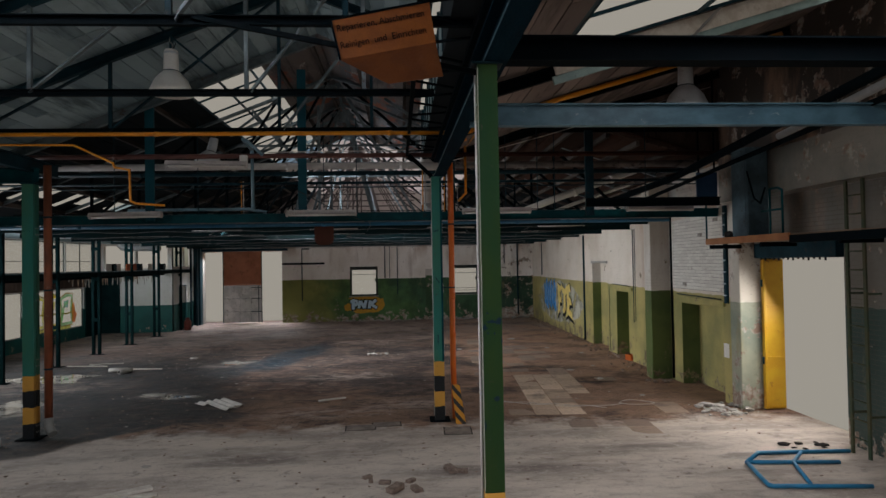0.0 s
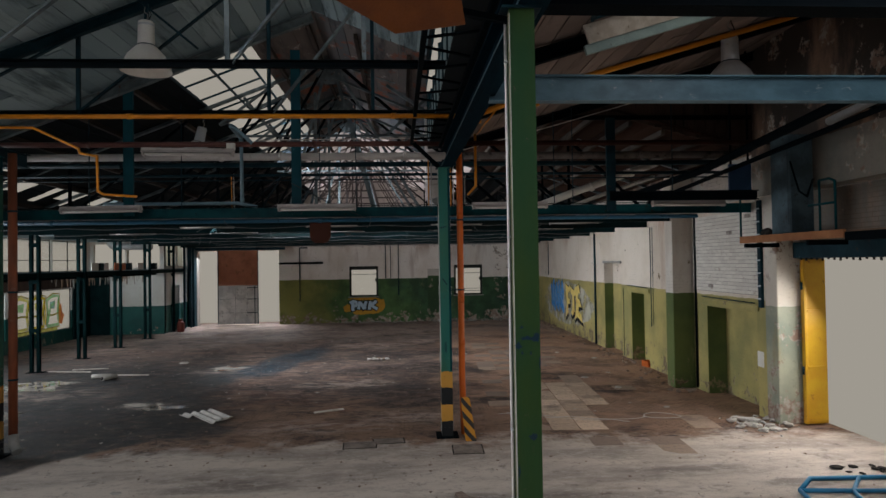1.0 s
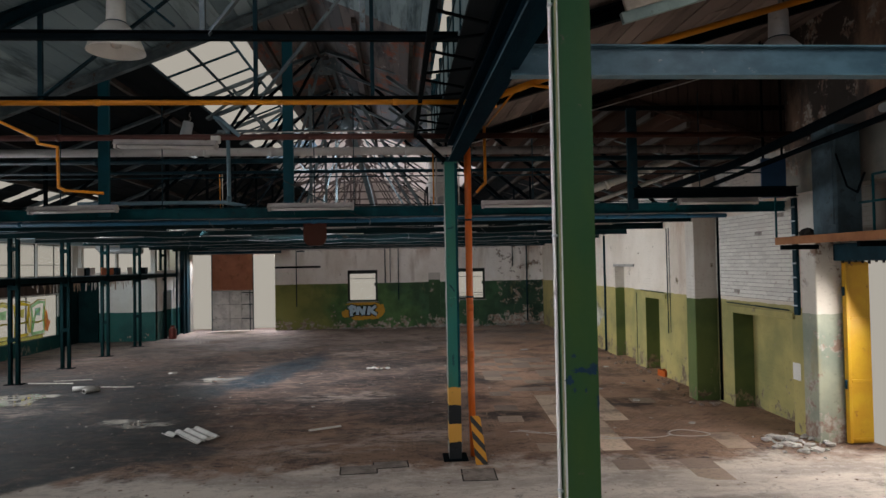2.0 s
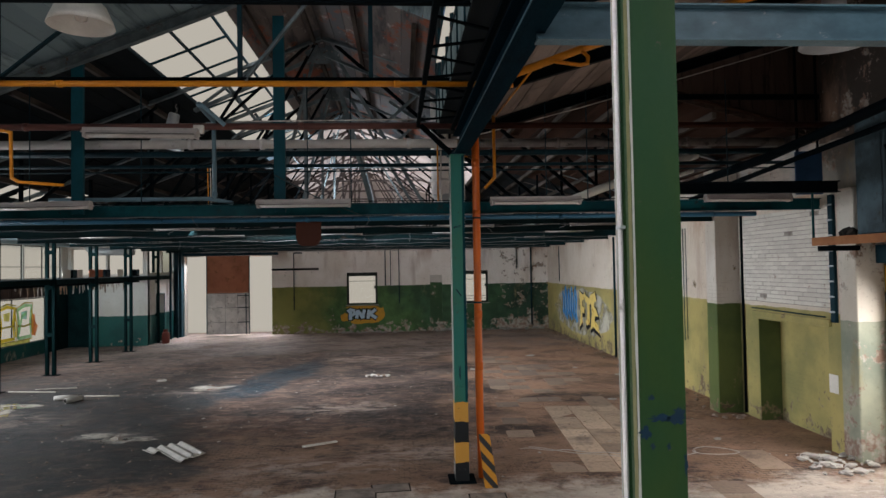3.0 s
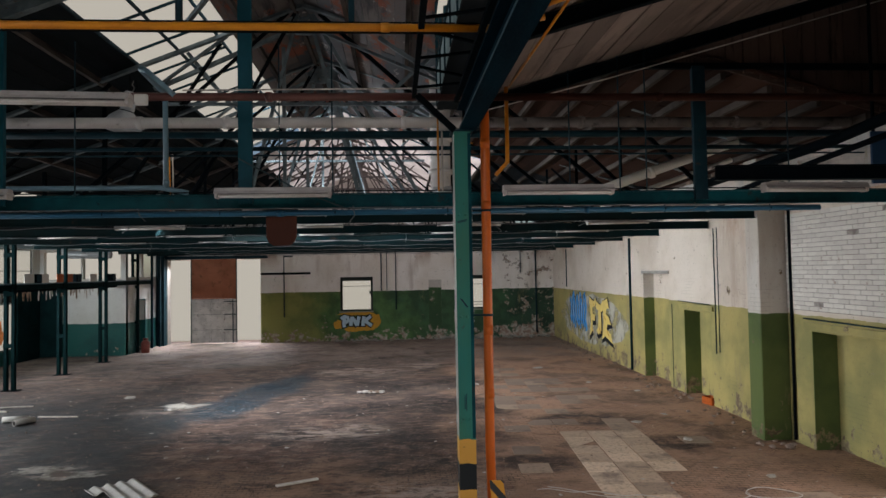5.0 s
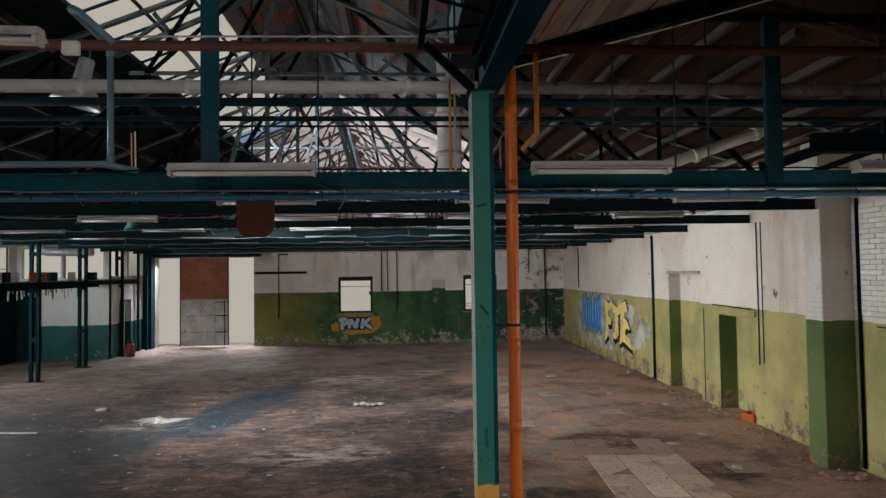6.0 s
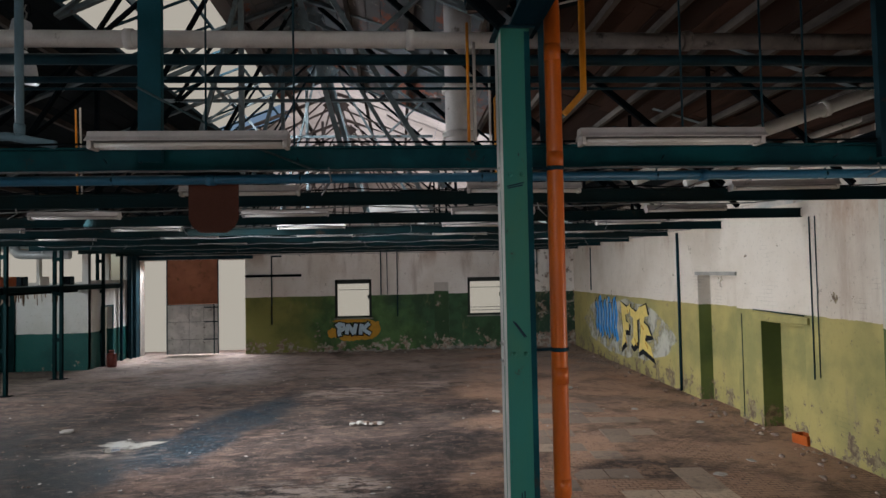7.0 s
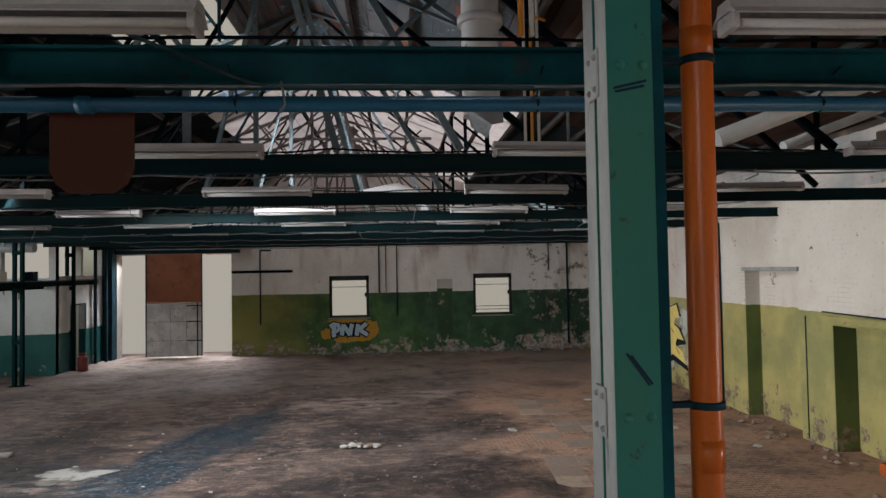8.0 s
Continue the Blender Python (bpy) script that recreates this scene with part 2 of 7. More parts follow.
    ragged = n.ramp(n.noise(2.2, 8, 0.7, w=47.0), 0.25, 0.75, -0.45, 0.45)
    front = n.math("MULTIPLY", n.ramp(n.math("ADD", n.math("ADD", y, n.math("MULTIPLY", wob, 0.35)), ragged), 12.45, 11.5), n.math("SUBTRACT", 1.0, oil))
    c = n.mix(front, worn, pale)
    for px, py, rx, ry in ((3.9, 10.3, 1.3, 0.22), (1.3, 9.4, 1.6, 0.3), (-2.6, 10.2, 1.5, 0.3), (5.2, 9.6, 0.8, 0.2)):
        c = n.mix(n.math("MULTIPLY", spot(px, py, rx, ry), 0.6), c, (0.16, 0.13, 0.115))
    for px, py, rx, ry in ((-5.1, 20.05, 1.5, 0.65), (-5.45, 15.6, 1.0, 0.5), (-9.3, 17.2, 3.0, 1.5), (-1.6, 13.3, 1.7, 0.7), (0.3, 13.9, 1.4, 0.8), (-1.6, 17.6, 2.0, 0.9), (0.8, 26.2, 1.6, 1.0), (-1.2, 25.2, 1.5, 1.1), (-8.0, 32.6, 3.0, 1.8)):
        c = n.mix(n.math("MULTIPLY", spot(px, py, rx, ry, 0.95, 0.35), n.ramp(n.noise(3.0, 10, 0.78, (0.6, 1.5, 1), px), 0.45, 0.55, 0.0, 0.8)), c, (0.45, 0.35, 0.30))
    streak = n.noise(3.0, 10, 0.78, (0.45, 1.2, 1), 51.0)
    c = n.mix(n.ramp(streak, 0.55, 0.62, 0, 0.45), c, n.mix(front, (0.28, 0.18, 0.135), (0.62, 0.54, 0.475)))
    c = n.mix(n.math("MULTIPLY", n.ramp(streak, 0.45, 0.38, 0, 0.75), n.math("MULTIPLY", n.ramp(front, 0, 1, 1.0, 0.3), n.ramp(east, 0, 1, 1.0, 0.5))), c, (0.030, 0.025, 0.024))
    blot = n.noise(4.5, 12, 0.86, (0.75, 1.2, 1), 63.0)
    c = n.mix(n.math("MULTIPLY", n.ramp(blot, 0.535, 0.57), 0.5), c, n.mix(front, (0.28, 0.18, 0.135), (0.62, 0.55, 0.49)))
    c = n.mix(n.math("MULTIPLY", n.ramp(blot, 0.46, 0.425), n.math("MULTIPLY", n.ramp(front, 0, 1, 0.6, 0.3), n.ramp(east, 0, 1, 1.0, 0.6))), c, n.mix(front, (0.026, 0.022, 0.021), (0.2, 0.17, 0.15)))
    grit = n.noise(17.0, 9, 0.8, w=3.0)
    c = n.mix(n.ramp(grit, 0.58, 0.66, 0, 0.6), c, n.mix(front, (0.34, 0.28, 0.24), (0.66, 0.59, 0.53)))
    c = n.mix(n.ramp(grit, 0.43, 0.35, 0, 0.7), c, n.mix(front, (0.022, 0.019, 0.019), (0.22, 0.19, 0.17)))
    c = n.mix(n.math("MULTIPLY", smear, 0.92), c, n.mix(n.ramp(n.noise(13.0, 8, 0.85, w=71.0), 0.555, 0.6), (0.006, 0.022, 0.036), (0.17, 0.24, 0.28)))
    c = n.mix(n.math("MULTIPLY", oil, n.ramp(n.noise(1.9, 9, 0.74, w=28.0), 0.36, 0.6, 0.78, 0.2)), c, (0.026, 0.031, 0.035))
    speck = n.noise(9.0, 10, 0.9, w=91.0)
    c = n.mix(n.ramp(speck, 0.635, 0.66, 0, 0.75), c, (0.46, 0.40, 0.36))
    c = n.mix(n.ramp(speck, 0.37, 0.345, 0, 0.8), c, (0.018, 0.016, 0.016))
    n.bump(n.math("ADD", n.math("ADD", grit, n.math("MULTIPLY", joint, -0.7)), n.noise(4.0, 8, 0.7)), 0.6, 0.014)
    n.b.inputs["Specular IOR Level"].default_value = 0.22
    wet = n.ramp(n.noise(0.7, 6, 0.6, w=25.0), 0.40, 0.68, 0.66, 0.95)
    wet = n.math("SUBTRACT", wet, n.math("MULTIPLY", n.math("MAXIMUM", oil, n.math("MULTIPLY", smear, 0.8)), 0.16))
    return n.done(c, wet)


floor_mat = floor_material()


def banded(name, top, top2):
    """Column paint with the yellow and black warning bands at its foot."""
    n = Nodes(name)
    z = n.axis(2)
    c = n.mix(n.ramp(n.noise(1.4, 6, 0.6, (1, 1, 0.4)), 0.36, 0.66), top, top2)
    c = n.mix(n.ramp(n.noise(5.0, 9, 0.75, (1, 1, 0.35), 5.0), 0.62, 0.66), c, (0.03, 0.05, 0.055))
    wave = n.math("ADD", z, n.ramp(n.noise(6.0), 0.3, 0.7, -0.012, 0.012))
    yellow, black = (0.60, 0.31, 0.06), (0.018, 0.02, 0.022)
    for edge, col in ((1.12, yellow), (0.85, black), (0.565, yellow), (0.28, black)):
        c = n.mix(n.math("LESS_THAN", wave, edge), c, col)
    fine = n.noise(40.0, 6, 0.7)
    chips = n.math("MULTIPLY", n.ramp(n.noise(9.0, 9, 0.78, w=12.0), 0.63, 0.67), 0.8)
    c = n.mix(chips, c, (0.06, 0.045, 0.035))
    n.bump(fine, 0.2, 0.004)
    n.b.inputs["Specular IOR Level"].default_value = 0.2
    return n.done(c, n.ramp(fine, 0.2, 0.8, 0.4, 0.6))


column_green = banded("column_green_paint", (0.012, 0.044, 0.016), (0.025, 0.050, 0.011))
column_teal = banded("column_teal_paint", (0.024, 0.165, 0.135), (0.052, 0.155, 0.090))
steel_dark = plain("dark_teal_steel", (0.012, 0.042, 0.058), (0.007, 0.022, 0.031), 0.5, 2.0, 0.0, (0.05, 0.035, 0.028), 0.6)
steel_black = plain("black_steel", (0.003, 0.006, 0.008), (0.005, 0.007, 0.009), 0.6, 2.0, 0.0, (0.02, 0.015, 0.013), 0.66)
steel_green = plain("green_beam_paint", (0.006, 0.075, 0.088), (0.004, 0.034, 0.044), 0.5, 1.6, 0.0, (0.035, 0.03, 0.025), 0.6)
steel_blue = plain("blue_grey_steel", (0.17, 0.27, 0.33), (0.12, 0.2, 0.25), 0.45, 1.2, 0.0, (0.06, 0.05, 0.045), 0.62)
crane_blue = plain("blue_grey_beam_paint", (0.10, 0.20, 0.26), (0.055, 0.115, 0.155), 0.42, 1.3, 0.0, (0.36, 0.40, 0.42), 0.62, 0.15, (1.6, 1, 3))
purlin_wood = plain("dusty_grey_timber", (0.095, 0.079, 0.070), (0.020, 0.017, 0.016), 0.8, 3.0, 0.0, (0.05, 0.04, 0.035), 0.56, 0.3, (1, 0.2, 1))
steel_pale = plain("pale_weathered_steel", (0.30, 0.29, 0.27), (0.2, 0.2, 0.195), 0.6, 3.0, 0.0, (0.1, 0.07, 0.05), 0.58)
truss_grey = plain("grey_angle_iron", (0.20, 0.245, 0.265), (0.085, 0.115, 0.13), 0.6, 2.5, 0.0, (0.09, 0.05, 0.035), 0.56)
truss_far = plain("dusty_brown_angle_iron", (0.17, 0.14, 0.135), (0.11, 0.09, 0.088), 0.7, 2.5, 0.0, (0.06, 0.045, 0.04), 0.58)
orange_gas = plain("yellow_orange_gas_pipe_paint", (0.68, 0.255, 0.014), (0.58, 0.205, 0.013), 0.42, 3.0, 0.0, (0.2, 0.09, 0.03), 0.66)
orange_down = plain("orange_pvc_pipe", (0.56, 0.115, 0.012), (0.47, 0.095, 0.012), 0.35, 1.5, 0.0, (0.25, 0.08, 0.03), 0.66, 0.05)
old_orange = plain("weathered_orange_pipe", (0.26, 0.075, 0.032), (0.17, 0.055, 0.03), 0.6, 1.8, 0.0, (0.3, 0.2, 0.15), 0.62)
red_pipe = plain("red_brown_pipe_paint", (0.14, 0.055, 0.045), (0.10, 0.04, 0.036), 0.45, 2.0, 0.0, (0.2, 0.16, 0.14), 0.64)
# Darker copies of both pipe materials for the dim eastern side.
pipe_dim = plain("dim_brown_pipe_paint", (0.05, 0.018, 0.012), (0.03, 0.012, 0.009), 0.6, 2.0, 0.0, (0.08, 0.05, 0.04), 0.64)
lagging_dim = plain("dim_lagging", (0.20, 0.17, 0.155), (0.10, 0.085, 0.078), 0.8, 2.0, 0.0, (0.035, 0.028, 0.025), 0.54)
blue_pipe = plain("blue_pipe_paint", (0.02, 0.12, 0.21), (0.016, 0.09, 0.165), 0.4, 2.0, 0.0, (0.16, 0.17, 0.18), 0.62)
duct_white = plain("dirty_white_lagging", (0.70, 0.66, 0.64), (0.58, 0.54, 0.53), 0.75, 2.0, 0.0, (0.2, 0.16, 0.14), 0.6)
lamp_white = plain("enamel_white", (0.82, 0.79, 0.74), (0.74, 0.71, 0.66), 0.35, 5.0, 0.0, (0.36, 0.27, 0.17), 0.66)
lamp_dusty = plain("dusty_lamp_enamel", (0.58, 0.53, 0.51), (0.46, 0.42, 0.40), 0.55, 3.0, 0.0, (0.24, 0.2, 0.18), 0.6)
lamp_grey = plain("dull_aluminium", (0.58, 0.60, 0.62), (0.48, 0.50, 0.52), 0.42, 5.0, 0.3, (0.2, 0.19, 0.18), 0.6)
tube_glass = plain("frosted_tube_glass", (0.62, 0.58, 0.54), (0.55, 0.51, 0.48), 0.25, 4.0, 0.0, (0.35, 0.3, 0.26), 0.68, 0.03)
rust = plain("rusty_sheet", (0.52, 0.205, 0.115), (0.40, 0.145, 0.08), 0.7, 1.3, 0.0, (0.26, 0.11, 0.05), 0.56)
rust_dark = plain("rust_brown_plate", (0.085, 0.03, 0.02), (0.07, 0.026, 0.018), 0.65, 1.6, 0.0, (0.10, 0.05, 0.03), 0.62)
zinc = plain("grey_zinc_sheet", (0.80, 0.77, 0.74), (0.58, 0.56, 0.54), 0.6, 3.0, 0.0, (0.22, 0.18, 0.15), 0.56)
yellow_door = plain("yellow_gate_paint", (0.58, 0.34, 0.02), (0.52, 0.27, 0.016), 0.4, 2.6, 0.0, (0.22, 0.08, 0.03), 0.585)
concrete = plain("bare_concrete", (0.36, 0.34, 0.31), (0.27, 0.255, 0.235), 0.85, 2.2, 0.0, (0.15, 0.13, 0.11), 0.58, 0.4)
cover_mat = plain("worn_cover_concrete", (0.30, 0.25, 0.215), (0.16, 0.13, 0.115), 0.85, 4.0, 0.0, (0.07, 0.058, 0.052), 0.56, 0.4)
asbestos = plain("grey_fibre_cement", (0.55, 0.52, 0.48), (0.44, 0.42, 0.39), 0.85, 6.0, 0.0, (0.2, 0.17, 0.14), 0.6, 0.3)
wood_old = plain("grey_brown_timber", (0.26, 0.17, 0.11), (0.18, 0.12, 0.08), 0.75, 3.0, 0.0, (0.09, 0.06, 0.045), 0.58, 0.3, (1, 0.15, 1))
wood_dark = plain("dark_brown_boarding", (0.075, 0.05, 0.04), (0.05, 0.034, 0.028), 0.8, 3.0, 0.0, (0.02, 0.015, 0.012), 0.56, 0.3, (1, 1, 0.15))
beam_blue = plain("dark_blue_beam_paint", (0.004, 0.019, 0.030), (0.003, 0.010, 0.017), 0.6, 1.4, 0.0, (0.03, 0.055, 0.065), 0.68, 0.15, (3, 0.4, 1))
flange_worn = plain("worn_flange_paint", (0.05, 0.11, 0.14), (0.02, 0.05, 0.07), 0.55, 2.0, 0.0, (0.2, 0.2, 0.19), 0.64, 0.15, (1, 0.3, 1))
batten_green = plain("pale_green_batten_paint", (0.34, 0.46, 0.45), (0.24, 0.34, 0.34), 0.5, 3.0, 0.0, (0.1, 0.1, 0.09), 0.62)
hanger_grey = plain("dusty_dark_rod", (0.05, 0.085, 0.095), (0.03, 0.05, 0.055), 0.6, 5.0)
cabinet_blue = plain("grimy_blue_cabinet_paint", (0.075, 0.125, 0.155), (0.03, 0.05, 0.062), 0.55, 2.2, 0.0, (0.02, 0.02, 0.02), 0.56)
scuff_blue = plain("blue_black_scuff", (0.012, 0.03, 0.055), (0.02, 0.035, 0.05), 0.6, 9.0)
hall_beam = plain("grimy_hall_beam_paint", (0.009, 0.029, 0.034), (0.014, 0.022, 0.022), 0.6, 0.8, 0.0, (0.06, 0.04, 0.03), 0.62)
frame_teal = plain("teal_frame_paint", (0.012, 0.085, 0.115), (0.009, 0.055, 0.075), 0.5, 1.5, 0.0, (0.05, 0.05, 0.045), 0.64)
ladder_paint = plain("ladder_green_paint", (0.05, 0.075, 0.05), (0.10, 0.09, 0.05), 0.55, 2.5, 0.0, (0.05, 0.035, 0.025), 0.6)
post_teal = plain("dark_teal_post_paint", (0.007, 0.026, 0.028), (0.005, 0.016, 0.018), 0.5, 2.0, 0.0, (0.03, 0.025, 0.02), 0.64)
worn_tan = plain("paint_worn_to_tan_primer", (0.24, 0.20, 0.10), (0.15, 0.15, 0.06), 0.6, 3.0, 0.0, (0.36, 0.33, 0.27), 0.56, 0.2, (1, 1, 0.3))
worn_pale = plain("paint_worn_to_pale_primer", (0.42, 0.41, 0.38), (0.32, 0.32, 0.3), 0.6, 4.0, 0.0, (0.12, 0.14, 0.12), 0.6, 0.2, (1, 1, 0.3))
wood_pale = plain("pale_broken_timber", (0.66, 0.61, 0.55), (0.5, 0.44, 0.38), 0.8, 8.0, 0.0, (0.2, 0.15, 0.12), 0.6)
plank_orange = plain("orange_stained_plank", (0.40, 0.17, 0.07), (0.3, 0.12, 0.05), 0.65, 3.0, 0.0, (0.14, 0.07, 0.04), 0.6)
blue_frame = plain("blue_tube_paint", (0.04, 0.27, 0.50), (0.035, 0.21, 0.40), 0.4, 5.0, 0.0, (0.12, 0.12, 0.11), 0.68)
paper = plain("dirty_paper", (0.5, 0.46, 0.42), (0.36, 0.33, 0.3), 0.9, 12.0, 0.0, (0.25, 0.21, 0.18), 0.6)
rubber = plain("dark_rubbish", (0.03, 0.028, 0.028), (0.05, 0.045, 0.04), 0.8, 8.0)
mortar = plain("grimy_mortar", (0.40, 0.36, 0.32), (0.20, 0.17, 0.15), 0.9, 8.0)
brick_red = plain("broken_brick", (0.33, 0.24, 0.19), (0.22, 0.155, 0.125), 0.9, 10.0, 0.0, (0.4, 0.34, 0.3), 0.56, 0.4)
brick_dark = plain("dirty_broken_brick", (0.30, 0.225, 0.185), (0.16, 0.115, 0.095), 0.9, 14.0, 0.0, (0.3, 0.26, 0.22), 0.6, 0.4)
red_can = plain("red_canister_paint", (0.20, 0.045, 0.035), (0.15, 0.04, 0.03), 0.4, 6.0)
orange_box = plain("orange_plastic", (0.45, 0.095, 0.015), (0.36, 0.075, 0.013), 0.4, 6.0)
dark_frame = plain("dark_window_frame", (0.03, 0.04, 0.035), (0.05, 0.055, 0.05), 0.6, 5.0)
door_blue = plain("grey_blue_door", (0.2, 0.28, 0.32), (0.15, 0.22, 0.26), 0.55, 3.0)
blue_sheet = plain("deep_blue_panel", (0.02, 0.06, 0.13), (0.016, 0.045, 0.1), 0.5, 3.0)
cable_grey = plain("dusty_grey_cable", (0.2, 0.2, 0.2), (0.12, 0.12, 0.125), 0.6, 8.0)
cable_white = plain("pale_cable", (0.55, 0.5, 0.46), (0.45, 0.41, 0.38), 0.6, 8.0)
sign_orange = plain("orange_sign_paint", (0.185, 0.052, 0.006), (0.14, 0.038, 0.006), 0.5, 4.0, 0.0, (0.12, 0.05, 0.025), 0.64)
ink = plain("dark_sign_lettering", (0.010, 0.008, 0.008), (0.014, 0.010, 0.009), 0.7, 9.0)
bottle_glass = plain("clear_bottle", (0.5, 0.5, 0.48), (0.4, 0.4, 0.39), 0.1, 9.0)


def boards(name, a, b, dark, lime=None):
    n = Nodes(name)
    k = n.island()
    c = n.mix(n.ramp(k, 0.0, 1.0), a, b)
    c = n.mix(n.ramp(n.noise(3.0, 8, 0.7, (1, 0.12, 1)), 0.5, 0.7, 0, 0.8), c, dark)
    c = n.mix(n.ramp(n.noise(0.5, 5, 0.6, w=4.0), 0.5, 0.72, 0, 0.6), c, tuple(0.45 * v for v in a))
    if lime:
        c = n.mix(n.ramp(n.noise(1.3, 9, 0.72, (1, 0.6, 1), 12.0), 0.53, 0.6, 0, 0.85), c, lime)
        c = n.mix(n.ramp(n.noise(2.8, 9, 0.75, (1, 0.6, 1), 22.0), 0.59, 0.64, 0, 0.8), c, (0.46, 0.43, 0.42))
    n.bump(n.noise(30.0, 5, 0.6, (1, 0.1, 1)), 0.4, 0.006)
    n.b.inputs["Specular IOR Level"].default_value = 0.08
    return n.done(c, 0.9)


roof_boards = boards("weathered_roof_boards", (0.40, 0.51, 0.55), (0.20, 0.275, 0.31), (0.04, 0.06, 0.07))
roof_red = boards("grey_roof_boards_with_rusty_patches", (0.20, 0.175, 0.17), (0.11, 0.125, 0.14), (0.03, 0.038, 0.045), (0.30, 0.105, 0.065))
roof_brown = boards("brown_roof_boards", (0.30, 0.235, 0.205), (0.17, 0.135, 0.12), (0.05, 0.04, 0.036))
# Outer slopes of the hall roof are near-black, the ridge boards lighter.
roof_deep_brown = boards("dark_brown_roof_boards", (0.055, 0.028, 0.020), (0.027, 0.016, 0.013), (0.012, 0.009, 0.008))
roof_dark = boards("near_black_roof_boards", (0.012, 0.017, 0.021), (0.018, 0.022, 0.025), (0.007, 0.009, 0.011))


def translucent_sheet():
    """Milky roof sheets that let daylight through."""
    n = Nodes("milky_roof_sheet")
    k = n.ramp(n.island(), 0, 1, 0.75, 1.0)
    c = n.mix(n.ramp(n.noise(0.9, 8, 0.65), 0.38, 0.68), (0.56, 0.50, 0.48), (0.40, 0.35, 0.33))
    c = n.mix(k, (0.3, 0.24, 0.21), c)
    tr = n.t.nodes.new("ShaderNodeBsdfTranslucent")
    n.link(c, tr.inputs["Color"])
    n.done(c, 0.8)
    mx = n.t.nodes.new("ShaderNodeMixShader")
    mx.inputs[0].default_value = 0.6
    n.link(n.b.outputs[0], mx.inputs[1]), n.link(tr.outputs[0], mx.inputs[2])
    n.link(mx.outputs[0], n.t.nodes["Material Output"].inputs[0])
    return n.m


milky = translucent_sheet()
roof_pale = boards("pale_gable_whitewash", (0.80, 0.74, 0.70), (0.72, 0.66, 0.63), (0.5, 0.43, 0.4))

glow = bpy.data.materials.new("overcast_daylight")
glow.use_nodes = True
gb = glow.node_tree.nodes["Principled BSDF"]
gb.inputs["Base Color"].default_value, gb.inputs["Roughness"].default_value = (0, 0, 0, 1), 1.0
gb.inputs["Specular IOR Level"].default_value = 0.0
gb.inputs["Emission Color"].default_value, gb.inputs["Emission Strength"].default_value = (*SKY, 1), 1.0


def pane_material():
    n = Nodes("dusty_glass")
    n.b.inputs["Transmission Weight"].default_value = 1.0
    n.b.inputs["IOR"].default_value = 1.1
    return n.done((0.92, 0.92, 0.9), 0.25)


dusty_glass = pane_material()


def backlit(name, c):
    """Thin paint on glass, lit through by the daylight behind it."""
    n = Nodes(name)
    col = n.mix(n.ramp(n.noise(5.0, 7, 0.7), 0.4, 0.65), c, tuple(0.7 * v for v in c))
    n.done(col, 0.5)
    tr = n.t.nodes.new("ShaderNodeBsdfTranslucent")
    n.link(col, tr.inputs["Color"])
    mx = n.t.nodes.new("ShaderNodeMixShader")
    mx.inputs[0].default_value = 0.9
    n.link(n.b.outputs[0], mx.inputs[1]), n.link(tr.outputs[0], mx.inputs[2])
    n.link(mx.outputs[0], n.t.nodes["Material Output"].inputs[0])
    return n.m


dirty_pane = backlit("grimy_pane", (0.42, 0.50, 0.54))


def water_material():
    n = Nodes("puddle_water")
    n.b.inputs["IOR"].default_value = 1.6
    # Pale tones put the bright mirrored sky into the water's colour.
    sky_tone = n.mix(n.ramp(n.noise(2.5, 7), 0.42, 0.6), (0.46, 0.43, 0.39), (0.16, 0.14, 0.125))
    return n.done(sky_tone, n.ramp(n.noise(6.0), 0.45, 0.7, 0.02, 0.1))


water = water_material()

# ---- mesh helpers ----


def part(name, bm, material, parent=None, label="", smooth=False):
    me = bpy.data.meshes.new(name)
    bmesh.ops.recalc_face_normals(bm, faces=bm.faces)
    if smooth:
        for f in bm.faces:
            f.smooth = True
    bm.to_mesh(me)
    bm.free()
    for m in material if isinstance(material, (list, tuple)) else [material]:
        me.materials.append(m)
    ob = new(name, me)
    if parent:
        ob.parent = parent
    return tagged(ob, label) if label else ob


def thing(name, label, category, at=(0, 0, 0), group="", kind="", turn=0):
    ob = new(name)
    ob.empty_display_size = 0.1
    ob.matrix_basis = pose(*at, 0, 0, turn)
    return tagged(ob, label, category, group, kind)


def box(bm, a, b, bevel=0.0):
    """A box from corner a to corner b."""
    vs = bmesh.ops.create_cube(bm, size=1)["verts"]
    c, d = [(p + q) / 2 for p, q in zip(a, b)], [abs(q - p) for p, q in zip(a, b)]
    for v in vs:
        v.co = Vector([m + s * k for m, s, k in zip(c, d, v.co)])
    if bevel:
        es = list({e for v in vs for e in v.link_edges})
        bmesh.ops.bevel(bm, geom=es, offset=bevel, segments=1, affect="EDGES")
    return bm


def B(a, b, bevel=0.0):
    return box(bmesh.new(), a, b, bevel)


def run(bm, profile, p0, p1, up=(0, 0, 1)):
    """Extrudes a closed profile (across, up) from p0 to p1."""
    p0, p1 = Vector(p0), Vector(p1)
    d = (p1 - p0).normalized()
    side = d.cross(Vector(up))
    if side.length < 1e-4:
        side = d.cross(Vector((0, 1, 0)))
    side.normalize()
    top = side.cross(d)
    rings = [[bm.verts.new(p + side * u + top * v) for u, v in profile] for p in (p0, p1)]
    n = len(profile)
    for i in range(n):
        bm.faces.new((rings[0][i], rings[0][(i + 1) % n], rings[1][(i + 1) % n], rings[1][i]))
    bm.faces.new(rings[0])
    bm.faces.new(rings[1][::-1])
    return bm


